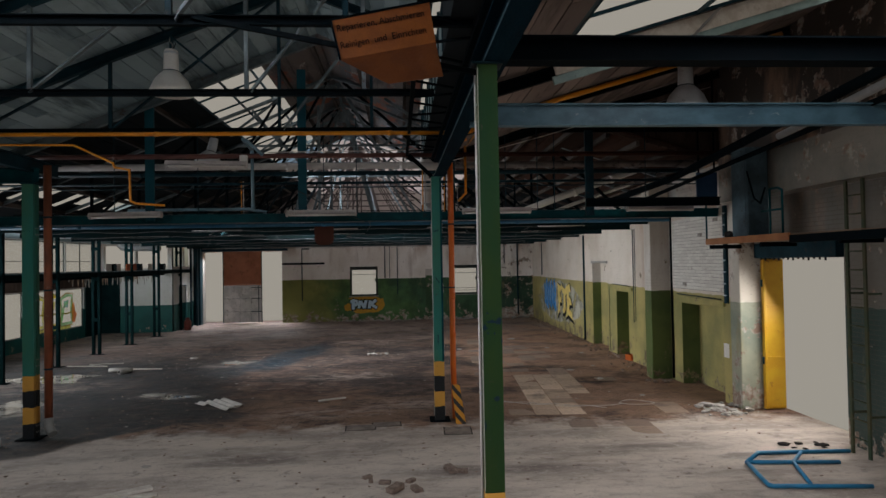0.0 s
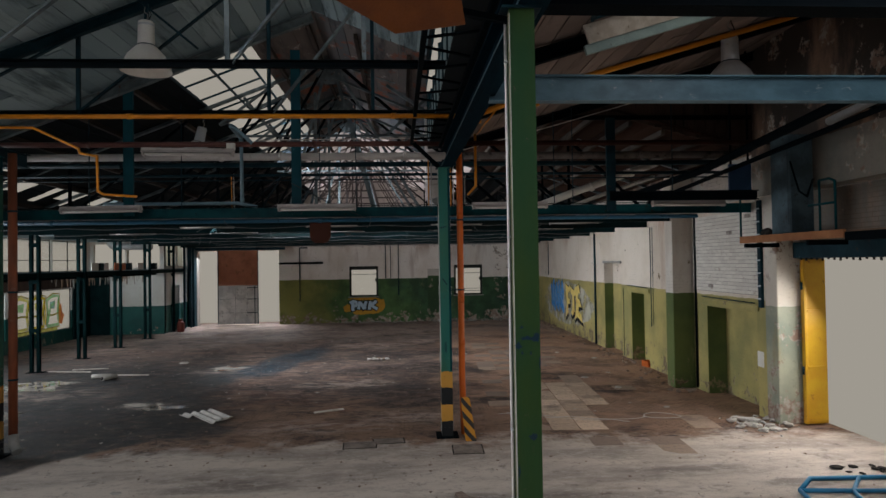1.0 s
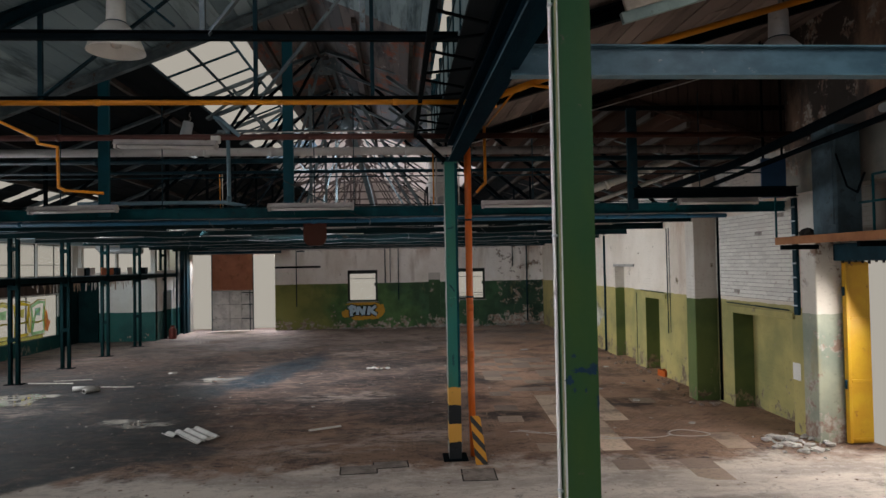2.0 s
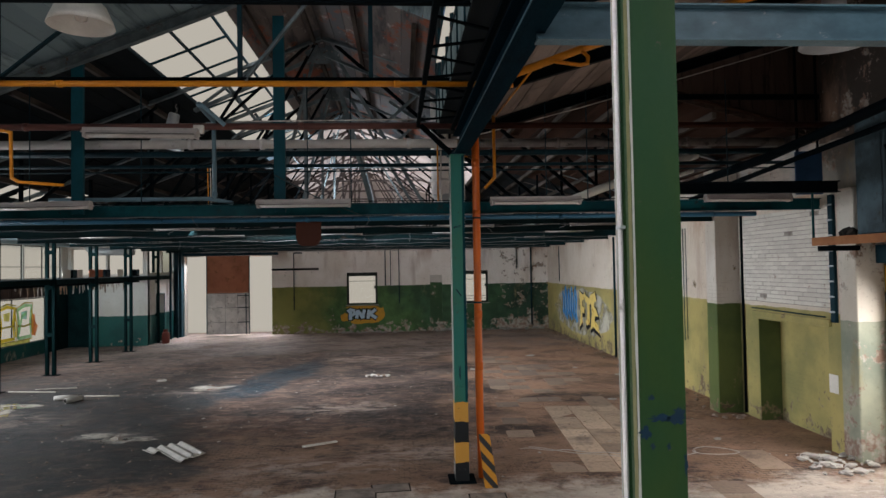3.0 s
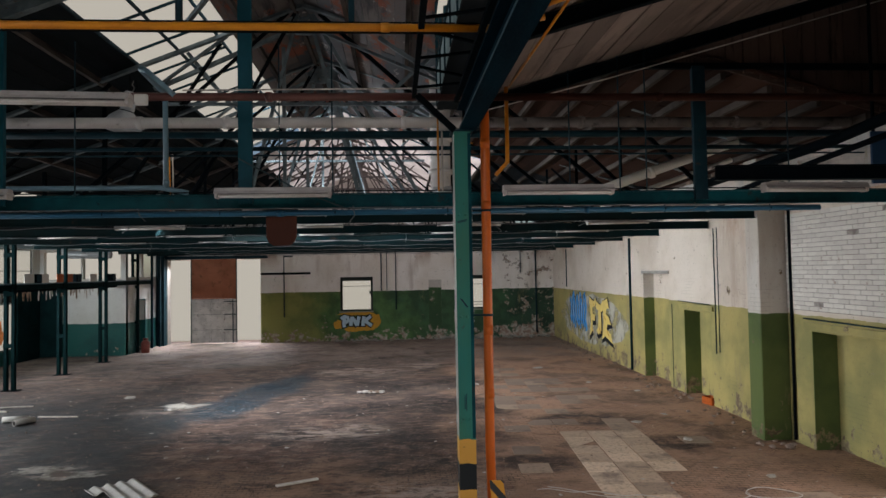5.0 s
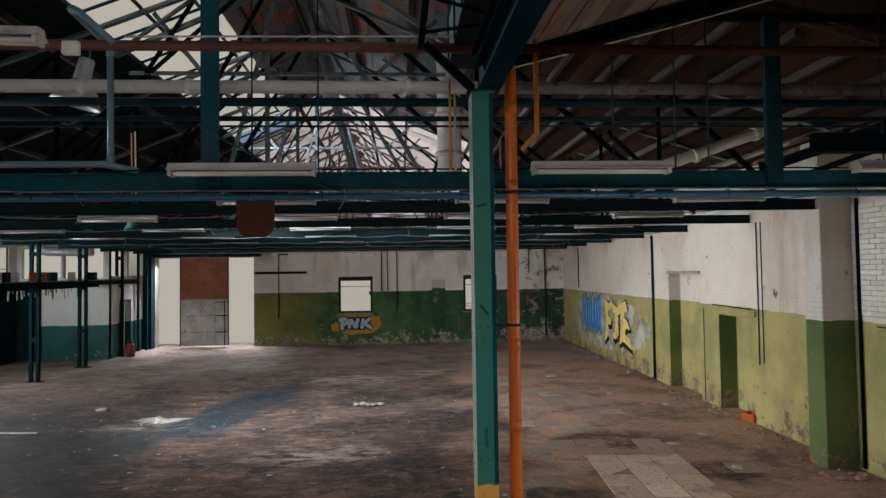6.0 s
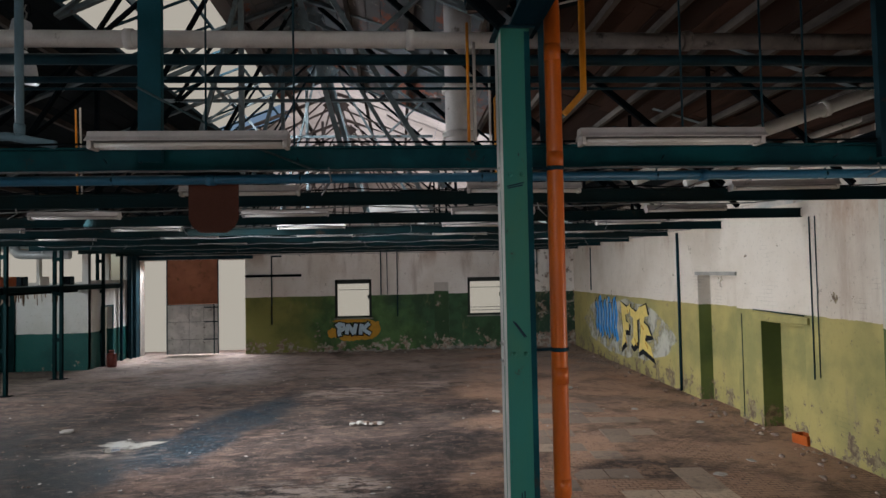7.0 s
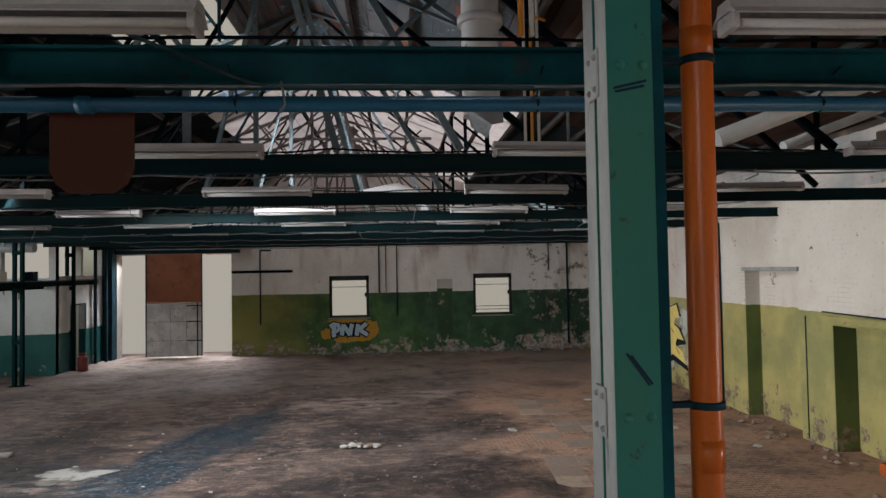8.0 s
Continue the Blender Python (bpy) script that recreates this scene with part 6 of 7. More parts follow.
for y, z0, z1, r in ((24.0, 0.03, 3.9, 0.036), (18.65, 1.15, 3.85, 0.011), (18.5, 1.2, 3.85, 0.008), (31.9, 2.3, 3.85, 0.02), (21.0, 0.05, 2.1, 0.008)):
    pipe("dark pipe running down the painted east wall", steel_dark, [on_east(-r - 0.004, y, z0), on_east(-r - 0.004, y, z1)], r, "wall_pipe", 8)
pipe("dark rainwater pipe in the corner of the pilaster", steel_black, [on_east(-0.03, 15.8, 0.05), on_east(-0.03, 15.8, 4.0)], 0.026, "wall_pipe", 8)
for a, b, z in ((13.1, 15.45, 1.97), (18.75, 20.5, 2.04)):
    t = thing("door_lintel", "painted steel lintel rail over a blocked doorway", "lintel", (0, 0, 0))
    bm = B((-0.05, a, z), (-0.003, b, z + 0.11), 0.006)
    ob = part("rail", bm, right_paint, t)
    ob.matrix_basis = EASTM
    ob = part("rod", tube([(-0.07, a + 0.05, z + 0.15), (-0.07, b - 0.05, z + 0.17)], 0.012, 6), steel_dark, t)
    ob.matrix_basis = EASTM
shelf = thing("wall_ledge", "small concrete ledge over the tall niche", "ledge", (0, 0, 0))
ob = part("slab", B((-0.04, 21.15, 2.86), (-0.003, 23.05, 2.94), 0.005), concrete, shelf)
ob.matrix_basis = EASTM
strip = thing("cable_tray", "dark upright cable tray with pale clips", "cable tray", (0, 0, 0))
ob = part("tray", B((-0.06, 12.93, 2.05), (-0.003, 13.03, 4.05)), steel_dark, strip)
ob.matrix_basis = EASTM
for k in range(8):
    ob = part("clip", B((-0.075, 12.92, 2.2 + 0.24 * k), (-0.061, 13.04, 2.225 + 0.24 * k)), lamp_grey, strip)
    ob.matrix_basis = EASTM
note = thing("paper_notice", "blank white paper notice stuck to the green dado", "notice", (0, 0, 0))
ob = part("sheet", B((-0.008, 12.98, 0.93), (-0.003, 13.2, 1.22)), lamp_white, note)
ob.matrix_basis = EASTM

# gate leaf, ladder and platform
leaf = thing("gate_leaf", "yellow sheet-steel gate leaf folded open, rust-spotted", "gate", (0, 0, 0))
part("sheet", B((7.02, 12.36, 0.03), (7.42, 12.41, 2.94), 0.006), yellow_door, leaf)
part("stile", B((7.0, 12.33, 0.03), (7.05, 12.43, 2.94), 0.006), yellow_door, leaf)
for z in (0.06, 1.0, 2.0, 2.86):
    part("rib", B((7.06, 12.335, z), (7.4, 12.358, z + 0.05), 0.004), yellow_door, leaf)
for z in (0.9, 2.4):
    part("hinge", tube([(6.99, 12.38, z), (6.99, 12.38, z + 0.14)], 0.022, 8), steel_dark, leaf)
fringe = thing("gate_seal", "ragged dark rubber fringe under the gate lintel", "gate seal", (0, 0, 0))
for k in range(14):
    part("tooth", B((6.95, 10.35 + 0.15 * k, 2.915 + 0.012 * (k % 3)), (6.965, 10.39 + 0.15 * k, 2.97)), rubber, fringe)
ladder = thing("steel_ladder", "green-grey steel ladder fixed to the wall", "ladder", (0, 0, 0))
for y in (9.17, 9.54):
    part("stile", run(bmesh.new(), R(0.03, 0.055), (6.75, y, 0.0), (6.75, y, 5.2)), ladder_paint, ladder)
for k in range(18):
    part("rung", tube([(6.75, 9.18, 0.25 + 0.28 * k), (6.75, 9.53, 0.25 + 0.28 * k)], 0.012, 8), ladder_paint, ladder)
for z in (0.6, 2.4, 4.4):
    for y in (9.17, 9.54):
        part("bracket", B((6.76, y - 0.015, z), (6.99, y + 0.015, z + 0.03)), ladder_paint, ladder)
platform = thing("wall_platform", "narrow plank platform on brackets with a pipe handrail", "platform", (0, 0, 0))
part("fascia", B((5.95, 9.75, 3.24), (5.99, 12.52, 3.36), 0.004), plank_orange, platform, "orange-brown plank edge")
for k in range(3):
    part("plank", B((6.0 + 0.22 * k, 8.2, 3.3), (6.2 + 0.22 * k, 12.5, 3.345), 0.004), wood_old, platform)
part("beam", B((5.96, 6.0, 3.2), (6.04, 9.74, 3.32)), steel_black, platform)
for y in (8.6, 10.6, 12.4):
    part("bracket", B((6.0, y, 3.16), (6.62, y + 0.06, 3.235)), steel_black, platform)
for pts in ([(6.02, 10.0, 3.36), (6.02, 10.0, 4.05), (6.02, 10.12, 4.1), (6.02, 10.35, 4.1)], [(6.02, 10.35, 3.36), (6.02, 10.35, 4.1)], [(6.02, 10.0, 3.75), (6.02, 10.6, 3.75)], [(5.97, 12.5, 3.3), (5.97, 12.5, 4.2)]):
    part("handrail", tube(pts, 0.018, 8), steel_green, platform)
bag = thing("dark_bundle", "crumpled dark bundle lying on the platform", "bundle", (0, 0, 0))
bm = bmesh.new()
for i in range(4):
    lump(bm, (6.15 + 0.04 * i, 11.9 + 0.12 * i, 3.345), 0.09, 40 + i, 0.8)
part("bundle", bm, rubber, bag)
switch = thing("switch_cabinet", "blue-grey steel switch cabinet with cables on the wall", "cabinet", (0, 0, 0))
part("body", B((6.1, 11.2, 3.36), (6.5, 11.75, 4.95), 0.02), cabinet_blue, switch)
part("door", B((6.085, 11.24, 3.5), (6.098, 11.71, 4.8), 0.004), cabinet_blue, switch)
part("cable", tube([(6.08, 11.15, 4.5), (6.06, 10.9, 4.0), (6.06, 10.7, 3.9), (6.06, 10.55, 4.15)], 0.014, 6), steel_black, switch)
panel = thing("blue_panel", "deep blue sheet panel hung beside the wall", "panel", (0, 0, 0))
part("sheet", B((5.97, 12.88, 4.05), (6.4, 12.92, 4.72), 0.005), blue_sheet, panel)
for x in (6.02, 6.35):
    part("hanger", B((x, 12.922, 4.4), (x + 0.03, 12.95, zf_bay(x) + 0.01)), steel_black, panel)
wb = thing("wall_beam", "black steel beam end bracketed to the east wall", "beam", (0, 0, 0))
part("girder", run(bmesh.new(), I(0.16, 0.12), (3.4, 11.9, 4.05), (5.95, 11.9, 4.05)), steel_black, wb)

# ---- west side ----


def sheet_box(at, w, drop, lean):
    """A ragged hanging strip, narrower at its foot."""
    x, y, z = at
    bm = bmesh.new()
    vs = [bm.verts.new((x + dx + lean * (k > 0), y + dy * (1 - 0.45 * k), z - drop * k)) for k in (0, 1) for dx, dy in ((0, -w), (0.008, -w), (0.008, w), (0, w))]
    for f in ((0, 1, 2, 3), (7, 6, 5, 4), (0, 4, 5, 1), (1, 5, 6, 2), (2, 6, 7, 3), (3, 7, 4, 0)):
        bm.faces.new([vs[i] for i in f])
    return bm


for i, y in enumerate((17.9, 20.7, 23.45, 26.2, 29.05, 31.9)):
    t = thing("double_post", "pair of slender dark teal steel posts tied by battens", "post", (-10.6, y, 0), "western posts")
    for dx in (-0.1, 0.1):
        part("leg", run(bmesh.new(), I(0.1, 0.085), (dx, 0, 0), (dx, 0, 4.1), (0, 1, 0)), post_teal, t)
    for z in (1.15, 2.55, 3.6):
        part("batten", B((-0.145, -0.066, z), (0.145, -0.054, z + 0.12)), post_teal, t)
    part("foot", B((-0.22, -0.12, 0.001), (0.24, 0.12, 0.018)), steel_black, t)
walkway = thing("rail_beam", "dark steel crane rail running along the western posts", "beam", (0, 0, 0))
part("girder", run(bmesh.new(), I(0.15, 0.1), (-10.6, -5.8, 2.77), (-10.6, 33.8, 2.77)), post_teal, walkway)
part("rail", run(bmesh.new(), R(0.04, 0.035), (-10.6, -5.8, 2.863), (-10.6, 33.8, 2.863)), steel_blue, walkway)
part("edge_angle", run(bmesh.new(), L(0.08, 0.12), (-10.9, -5.8, 2.62), (-10.9, 30.9, 2.62)), steel_black, walkway)
pipe("grey ventilation duct under the aisle ceiling", lamp_grey, [(-12.72, 30.5, 4.155), (-12.7, 30.5, 4.02), (-12.6, 30.5, 3.91), (-12.45, 30.5, 3.88), (-10.95, 30.5, 3.86)], 0.15, "duct", 16, joints=(0.55,))
for y in (24.6, 27.0, 29.6):
    t = thing("junction_box", "dark electrical box on the rail beam", "box", (-10.55, y, 2.88))
    part("body", B((-0.1, -0.16, 0), (0.1, 0.16, 0.26), 0.012), steel_black, t)
    part("cover", B((0.101, -0.13, 0.03), (0.112, 0.13, 0.23), 0.004), steel_dark, t)
tatters = thing("torn_lagging", "torn brown lagging hanging in shreds under the rail", "lagging", (0, 0, 0))
rnd = random.Random(31)
for i in range(46):
    y = rnd.uniform(22.0, 29.6)
    d, w = rnd.uniform(0.05, 0.34), rnd.uniform(0.02, 0.07)
    part("shred", sheet_box((-10.86, y, 2.63), w, d, rnd.uniform(-0.03, 0.03)), wood_old if i % 3 else paper, tatters)
gi = 0
for y0, y1, z0, z1, kind in [(y, y + 2.62, 2.84, 4.085, 0) for y in (11.7, 14.4, 17.1, 19.8, 22.5, 25.2, 27.9)] + [(y0, y1, 0.5, 2.14, 1) for y0, y1 in LOWER]:
    w = thing("window_%d" % (gi + 3), "steel-framed factory window with dusty panes", "window", (0, 0, 0), kind="structure")
    gi += 1
    for y in (y0 + 0.02, y0 + 1.27, y1 - 0.02) if not kind else (y0 + 0.02, (y0 + y1) / 2, y1 - 0.02):
        part("mullion", B((WEST - 0.075, y - 0.013, z0), (WEST - 0.04, y + 0.013, z1)), dark_frame, w)
    for z in (z0 + 0.02, z0 + 0.45, z1 - 0.02) if not kind else (z0 + 0.02, z1 - 0.02):
        part("transom", B((WEST - 0.073, y0, z - 0.011), (WEST - 0.042, y1, z + 0.011)), dark_frame, w)
    cols = (y0 + 0.033, y0 + 1.257, y0 + 1.283, y1 - 0.033) if not kind else (y0 + 0.033, (y0 + y1) / 2 - 0.013, (y0 + y1) / 2 + 0.013, y1 - 0.033)
    rows = ((z0 + 0.031, z0 + 0.439), (z0 + 0.461, z1 - 0.031)) if not kind else ((z0 + 0.031, z1 - 0.031),)
    for ya, yb in (cols[:2], cols[2:]):
        for za, zb in rows:
            part("pane", B((WEST - 0.06, ya, za), (WEST - 0.056, yb, zb)), dusty_glass, w).visible_shadow = False
art = thing("wall_painting", "yellow, green and red sprayed lettering on the window panes", "graffiti", (0, 0, 0))
WM = Matrix.Translation((WEST, 0, 0)) @ Matrix.Diagonal((-1, 1, 1, 1))


lit = {k: backlit("backlit_" + k, c) for k, c in dict(white=(0.95, 0.95, 0.9), lemon=(0.97, 0.93, 0.3), green=(0.55, 0.95, 0.55), red=(0.95, 0.36, 0.15), amber=(0.93, 0.75, 0.08), cyan=(0.62, 0.97, 0.9), olive=(0.4, 0.36, 0.05)).items()}
# three tall block letters with dark outlines, a red tail and a yellow underline
for n_, (a, b, body, upper_fill) in enumerate(((25.25, 26.3, "lemon", "green"), (26.42, 27.4, "amber", "lemon"), (27.48, 28.46, "green", "cyan"))):
    m = (a + b) / 2
    rim = [(a, 0.64), (a + 0.07, 1.3), (a - 0.03, 1.93 - 0.06 * n_), (m, 1.99), (b + 0.04, 1.86 + 0.05 * n_), (b - 0.06, 1.3), (b, 0.66)]
    inner = [(m + 0.84 * (y - m), 1.3 + 0.86 * (z - 1.3)) for y, z in rim]
    stroke(art, lit[body], WM, inner + inner[:1], 0.13, -0.034)
    blob(art, lit[upper_fill], WM, [(a + 0.3, 1.42), (a + 0.28, 1.66), (b - 0.3, 1.7), (b - 0.36, 1.38)], -0.036)
    stroke(art, lit["olive"], WM, rim + rim[:1], 0.05, -0.03)
    stroke(art, lit["olive"], WM, [(a + 0.1, 1.18), (m, 1.24 - 0.05 * n_), (b - 0.08, 1.2)], 0.06, -0.029)
    stroke(art, lit["amber"], WM, [(b - 0.05, 1.7), (b + 0.05, 1.3), (b + 0.02, 0.8)], 0.08, -0.028)
blob(art, lit["red"], WM, [(28.42, 0.8), (28.46, 1.5), (28.62, 1.56), (28.7, 1.2), (28.86, 1.1), (28.66, 0.72)], -0.034)
stroke(art, lit["green"], WM, [(27.6, 0.9), (27.8, 1.5), (28.1, 1.62)], 0.12, -0.027)
stroke(art, lit["lemon"], WM, [(25.1, 0.57), (26.4, 0.6), (28.3, 0.58)], 0.11, -0.026)
# Dark brown band laid over the wall, which is shaded under the rail.
shade_band = thing("wall_boarding", "dark brown band for the shaded wall between the window rows", "boarding", (WEST, 0, 0))
for k in range(14):
    part("board", B((0.003, -6.0 + 2.53 * k, 2.17), (0.028, -6.0 + 2.53 * (k + 1) - 0.012, 2.82), 0.003), wood_dark, shade_band)
door = thing("door_1", "narrow grey-blue door standing ajar in the corner wall", "door", (0, 0, 0), kind="structure")
part("leaf", B((-10.9, 31.97, 0.01), (-10.86, 32.84, 2.03), 0.004), door_blue, door)
part("door_handle", tube([(-10.84, 32.1, 1.0), (-10.80, 32.1, 1.0), (-10.80, 32.2, 1.0)], 0.01, 6), lamp_grey, door)
for a, b in (((-10.59, 31.9, 0), (-10.57, 31.96, 2.1)), ((-10.59, 32.84, 0), (-10.57, 32.9, 2.1)), ((-10.59, 31.9, 2.05), (-10.57, 32.9, 2.1))):
    part("door_frame", B(a, b), steel_green, door)
# Closed dark leaves stand in for a dark doorway recess.
door = thing("door_2", "dark teal leaves filling the dark doorway in the side wall", "door", (0, 0, 0), kind="structure")
for y0, y1 in ((29.42, 30.12), (30.13, 30.83)):
    part("leaf", B((WEST + 0.03, y0, 0.01), (WEST + 0.075, y1, 2.74), 0.005), post_teal, door)
    part("rail", B((WEST + 0.076, y0 + 0.06, 1.1), (WEST + 0.09, y1 - 0.06, 1.2)), post_teal, door)
# Sheet with rails and track, added to darken this end of the wall.
slide = thing("sliding_door", "dark teal sheet added over the dark end of the cross wall", "door", (-13.35, 30.93, 0))
part("leaf", B((-0.42, -0.025, 0.02), (0.42, 0.025, 2.62), 0.005), post_teal, slide)
for z in (0.1, 1.3, 2.5):
    part("rail", B((-0.4, -0.045, z), (0.4, -0.026, z + 0.08)), post_teal, slide)
part("track", B((-0.44, -0.05, 2.63), (1.0, 0.03, 2.72), 0.004), steel_black, slide)
for y, l, mat, lab in ((24.2, 0.5, lamp_white, "white"), (25.0, 0.45, lamp_white, "white"), (25.9, 0.4, orange_box, "orange"), (26.5, 0.35, orange_box, "orange"), (28.1, 0.5, lamp_white, "white")):
    t = thing("cover_panel", lab + " sheet cover panel on the crane rail beam", "panel", (-10.5, y, 2.882), "cover panels")
    part("sheet", B((-0.02, -l / 2, 0), (0.0, l / 2, 0.26), 0.006), mat, t)
    part("foot", B((-0.06, -l / 2 + 0.03, 0), (-0.021, l / 2 - 0.03, 0.02)), steel_black, t)
corner = thing("corner_posts", "cluster of dark steel posts in the far corner", "post", (0, 0, 0))
for x, y, w in ((-10.43, 34.3, 0.34), (-10.5, 33.4, 0.09), (-10.32, 33.8, 0.08)):
    part("post", B((x - w / 2, y - w / 2, 0), (x + w / 2, y + w / 2, 4.0), 0.006), steel_dark, corner)

# ---- things on the floor ----
can = thing("gas_canister", "dull red gas canister standing by the corner wall", "canister", (-10.15, 31.75, 0))
part("body", lathe([(0.0, 0.0), (0.14, 0.0), (0.16, 0.03), (0.16, 0.4), (0.12, 0.47), (0.05, 0.5), (0.0, 0.5)], 18), red_can, can)
part("collar", lathe([(0.09, 0.5), (0.1, 0.52), (0.1, 0.58), (0.09, 0.58)], 14), red_can, can)
part("valve", tube([(0, 0, 0.49), (0, 0, 0.55)], 0.02, 8), steel_pale, can)
bin_ = thing("orange_crate", "bright orange plastic crate tipped over by the niche", "crate", on_east(0.02, 19.05, 0.0), turn=12)
bm = bmesh.new()
run(bm, [(-0.11, 0), (0.11, 0), (0.12, 0.16), (0.105, 0.16), (0.1, 0.015), (-0.1, 0.015), (-0.105, 0.16), (-0.12, 0.16)], (0, -0.16, 0), (0, 0.16, 0))
part("shell", bm, orange_box, bin_)
part("end_wall", B((-0.112, -0.165, 0), (0.112, -0.152, 0.16)), orange_box, bin_)
part("end_wall", B((-0.112, 0.152, 0), (0.112, 0.165, 0.16)), orange_box, bin_)


def corrugated(length, waves, pitch=0.17, amp=0.02, t=0.012):
    bm = bmesh.new()
    n = waves * 8
    prev = None
    for i in range(n + 1):
        x = pitch * i / 8
        z = amp * math.sin(2 * math.pi * i / 8) + amp + t
        col = [bm.verts.new(p) for p in ((x, 0, z), (x, length, z), (x, length, z - t), (x, 0, z - t))]
        if prev:
            for a in range(4):
                bm.faces.new((prev[a], prev[(a + 1) % 4], col[(a + 1) % 4], col[a]))
        prev = col if i else col
        if i in (0, n):
            bm.faces.new(col)
    return bm


for x, y, l, w, rot, tilt in ((-4.02, 15.0, 0.98, 2, 218, 0), (-4.285, 14.79, 1.12, 1, 218, 0), (-4.43, 14.69, 0.34, 1, 222, -3)):
    t = thing("roof_sheet", "broken piece of grey corrugated fibre-cement sheet", "roof sheet", (x, y, 0.004), "broken roof sheets", turn=rot)
    ob = part("sheet", corrugated(l, w), asbestos, t)
    ob.matrix_basis = pose(0, 0, 0, 0, tilt * 0.5, 0)
for (x, y, l, w, h, rot) in ((-3.55, 14.2, 0.26, 0.09, 0.03, 60), (-1.6, 14.6, 0.62, 0.07, 0.03, 25), (-3.75, 8.9, 0.75, 0.16, 0.04, 35), (-3.55, 8.75, 0.6, 0.12, 0.03, 15), (-9.6, 20.6, 1.3, 0.05, 0.03, -10), (-9.2, 21.0, 1.0, 0.04, 0.03, 6), (-7.5, 19.75, 0.9, 0.045, 0.03, -8)):
    t = thing("timber_scrap", "pale splintered piece of timber on the floor", "timber", (x, y, 0.003), "timber scraps", turn=rot)
    part("piece", B((-l / 2, -w / 2, 0), (l / 2, w / 2, h), 0.008), wood_pale, t)
for x, y, rot, l in ((-8.2, 19.45, 12, 0.5), (-7.9, 19.2, 62, 0.42)):
    t = thing("pipe_scrap", "short pale cut length of pipe on the floor", "pipe", (x, y, 0.06), "pipe scraps", turn=rot)
    part("ring", tube([(-l / 2, 0, 0), (l / 2, 0, 0)], 0.06, 14), asbestos, t)
    part("bore", tube([(-l / 2 - 0.004, 0, 0), (-l / 2 - 0.001, 0, 0)], 0.045, 12), rubber, t)
for x, y, s, seed in ((-0.16, 8.65, 0.14, 1), (0.12, 8.62, 0.1, 2), (-0.3, 8.95, 0.08, 3), (0.05, 8.98, 0.075, 4), (0.62, 9.36, 0.13, 5), (0.78, 9.3, 0.09, 6), (-0.55, 9.2, 0.07, 7), (-0.5, 9.05, 0.06, 8)):
    t = thing("brick_lump", "broken brick lump with mortar lying on the concrete", "brick", (x, y, 0.0), "brick lumps")
    bm = B((-s * 0.95, -s * 0.5, 0.0), (s * 0.95, s * 0.5, s * 0.55), s * 0.09)
    rr = random.Random(seed)
    for v in bm.verts:
        v.co += Vector((rr.uniform(-0.12, 0.12), rr.uniform(-0.12, 0.12), rr.uniform(0, 0.1) if v.co.z > 0.01 else 0)) * s
    ob = part("lump", bm, brick_dark, t)
    ob.matrix_basis = pose(0, 0, 0.002, 0, 0, seed * 57)
t = thing("paper_rubbish", "small heap of pale crumpled paper and plastic", "rubbish", (-0.9, 21.6, 0))
rnd = random.Random(4)
for i in range(18):
    part("scrap", lump(bmesh.new(), (rnd.gauss(0, 0.2), rnd.gauss(0, 0.08), 0.003), rnd.uniform(0.04, 0.1), 60 + i, 0.5), brick_red if i % 4 == 0 else paper, t)
heap = Crumbs()
for i in range(70):
    k = rnd.random()
    heap.add((6.0 + 0.9 * rnd.random() - 0.35 * k, 12.5 + 0.5 * rnd.gauss(0, 0.6), 0.0), rnd.choice((0.025, 0.035, 0.05, 0.07, 0.1)), 100 + i, 0.5)
heap.lay("rubble", asbestos, "pale plaster rubble heaped against the pier", "rubble")
heap = Crumbs()
for i in range(130):
    x = rnd.uniform(1.5, 6.6) if i % 3 else rnd.uniform(-3, 2)
    heap.add((x, FAR - 0.05 - abs(rnd.gauss(0, 0.35)), 0.0), rnd.uniform(0.03, 0.13), 300 + i, 0.5)
heap.lay("rubble", concrete, "fallen plaster crumbs along the far wall", "rubble")
heap = Crumbs()
for i in range(120):
    y = rnd.uniform(15.4, 33)
    p = EASTM @ Vector((-0.06 - abs(rnd.gauss(0, 0.3)), y, 0))
    if 15.7 < y < 17.3:
        p.x -= 0.25
    heap.add((p.x, p.y, 0.0), rnd.uniform(0.02, 0.08), 500 + i, 0.5)
heap.lay("rubble", brick_red, "crumbled plaster and dirt along the painted east wall", "rubble")
heap = Crumbs()
for i in range(2200):
    x, y = rnd.uniform(-10, 6.2), rnd.uniform(7.5, 33)
    heap.add((x, y, 0.0), rnd.choice((0.008, 0.011, 0.014, 0.018, 0.028)), 700 + i, 0.4)
heap.lay("grit", brick_red, "loose grit and crumbs scattered over the floor", "grit")
heap = Crumbs()
for i in range(320):
    x, y = rnd.uniform(-9.5, 6.0), rnd.uniform(12, 33)
    heap.add((x, y, 0.0), rnd.choice((0.015, 0.02, 0.03, 0.045)), 1700 + i, 0.15)
heap.lay("paper_scraps", paper, "pale scraps of paper and plaster scattered on the floor", "litter")
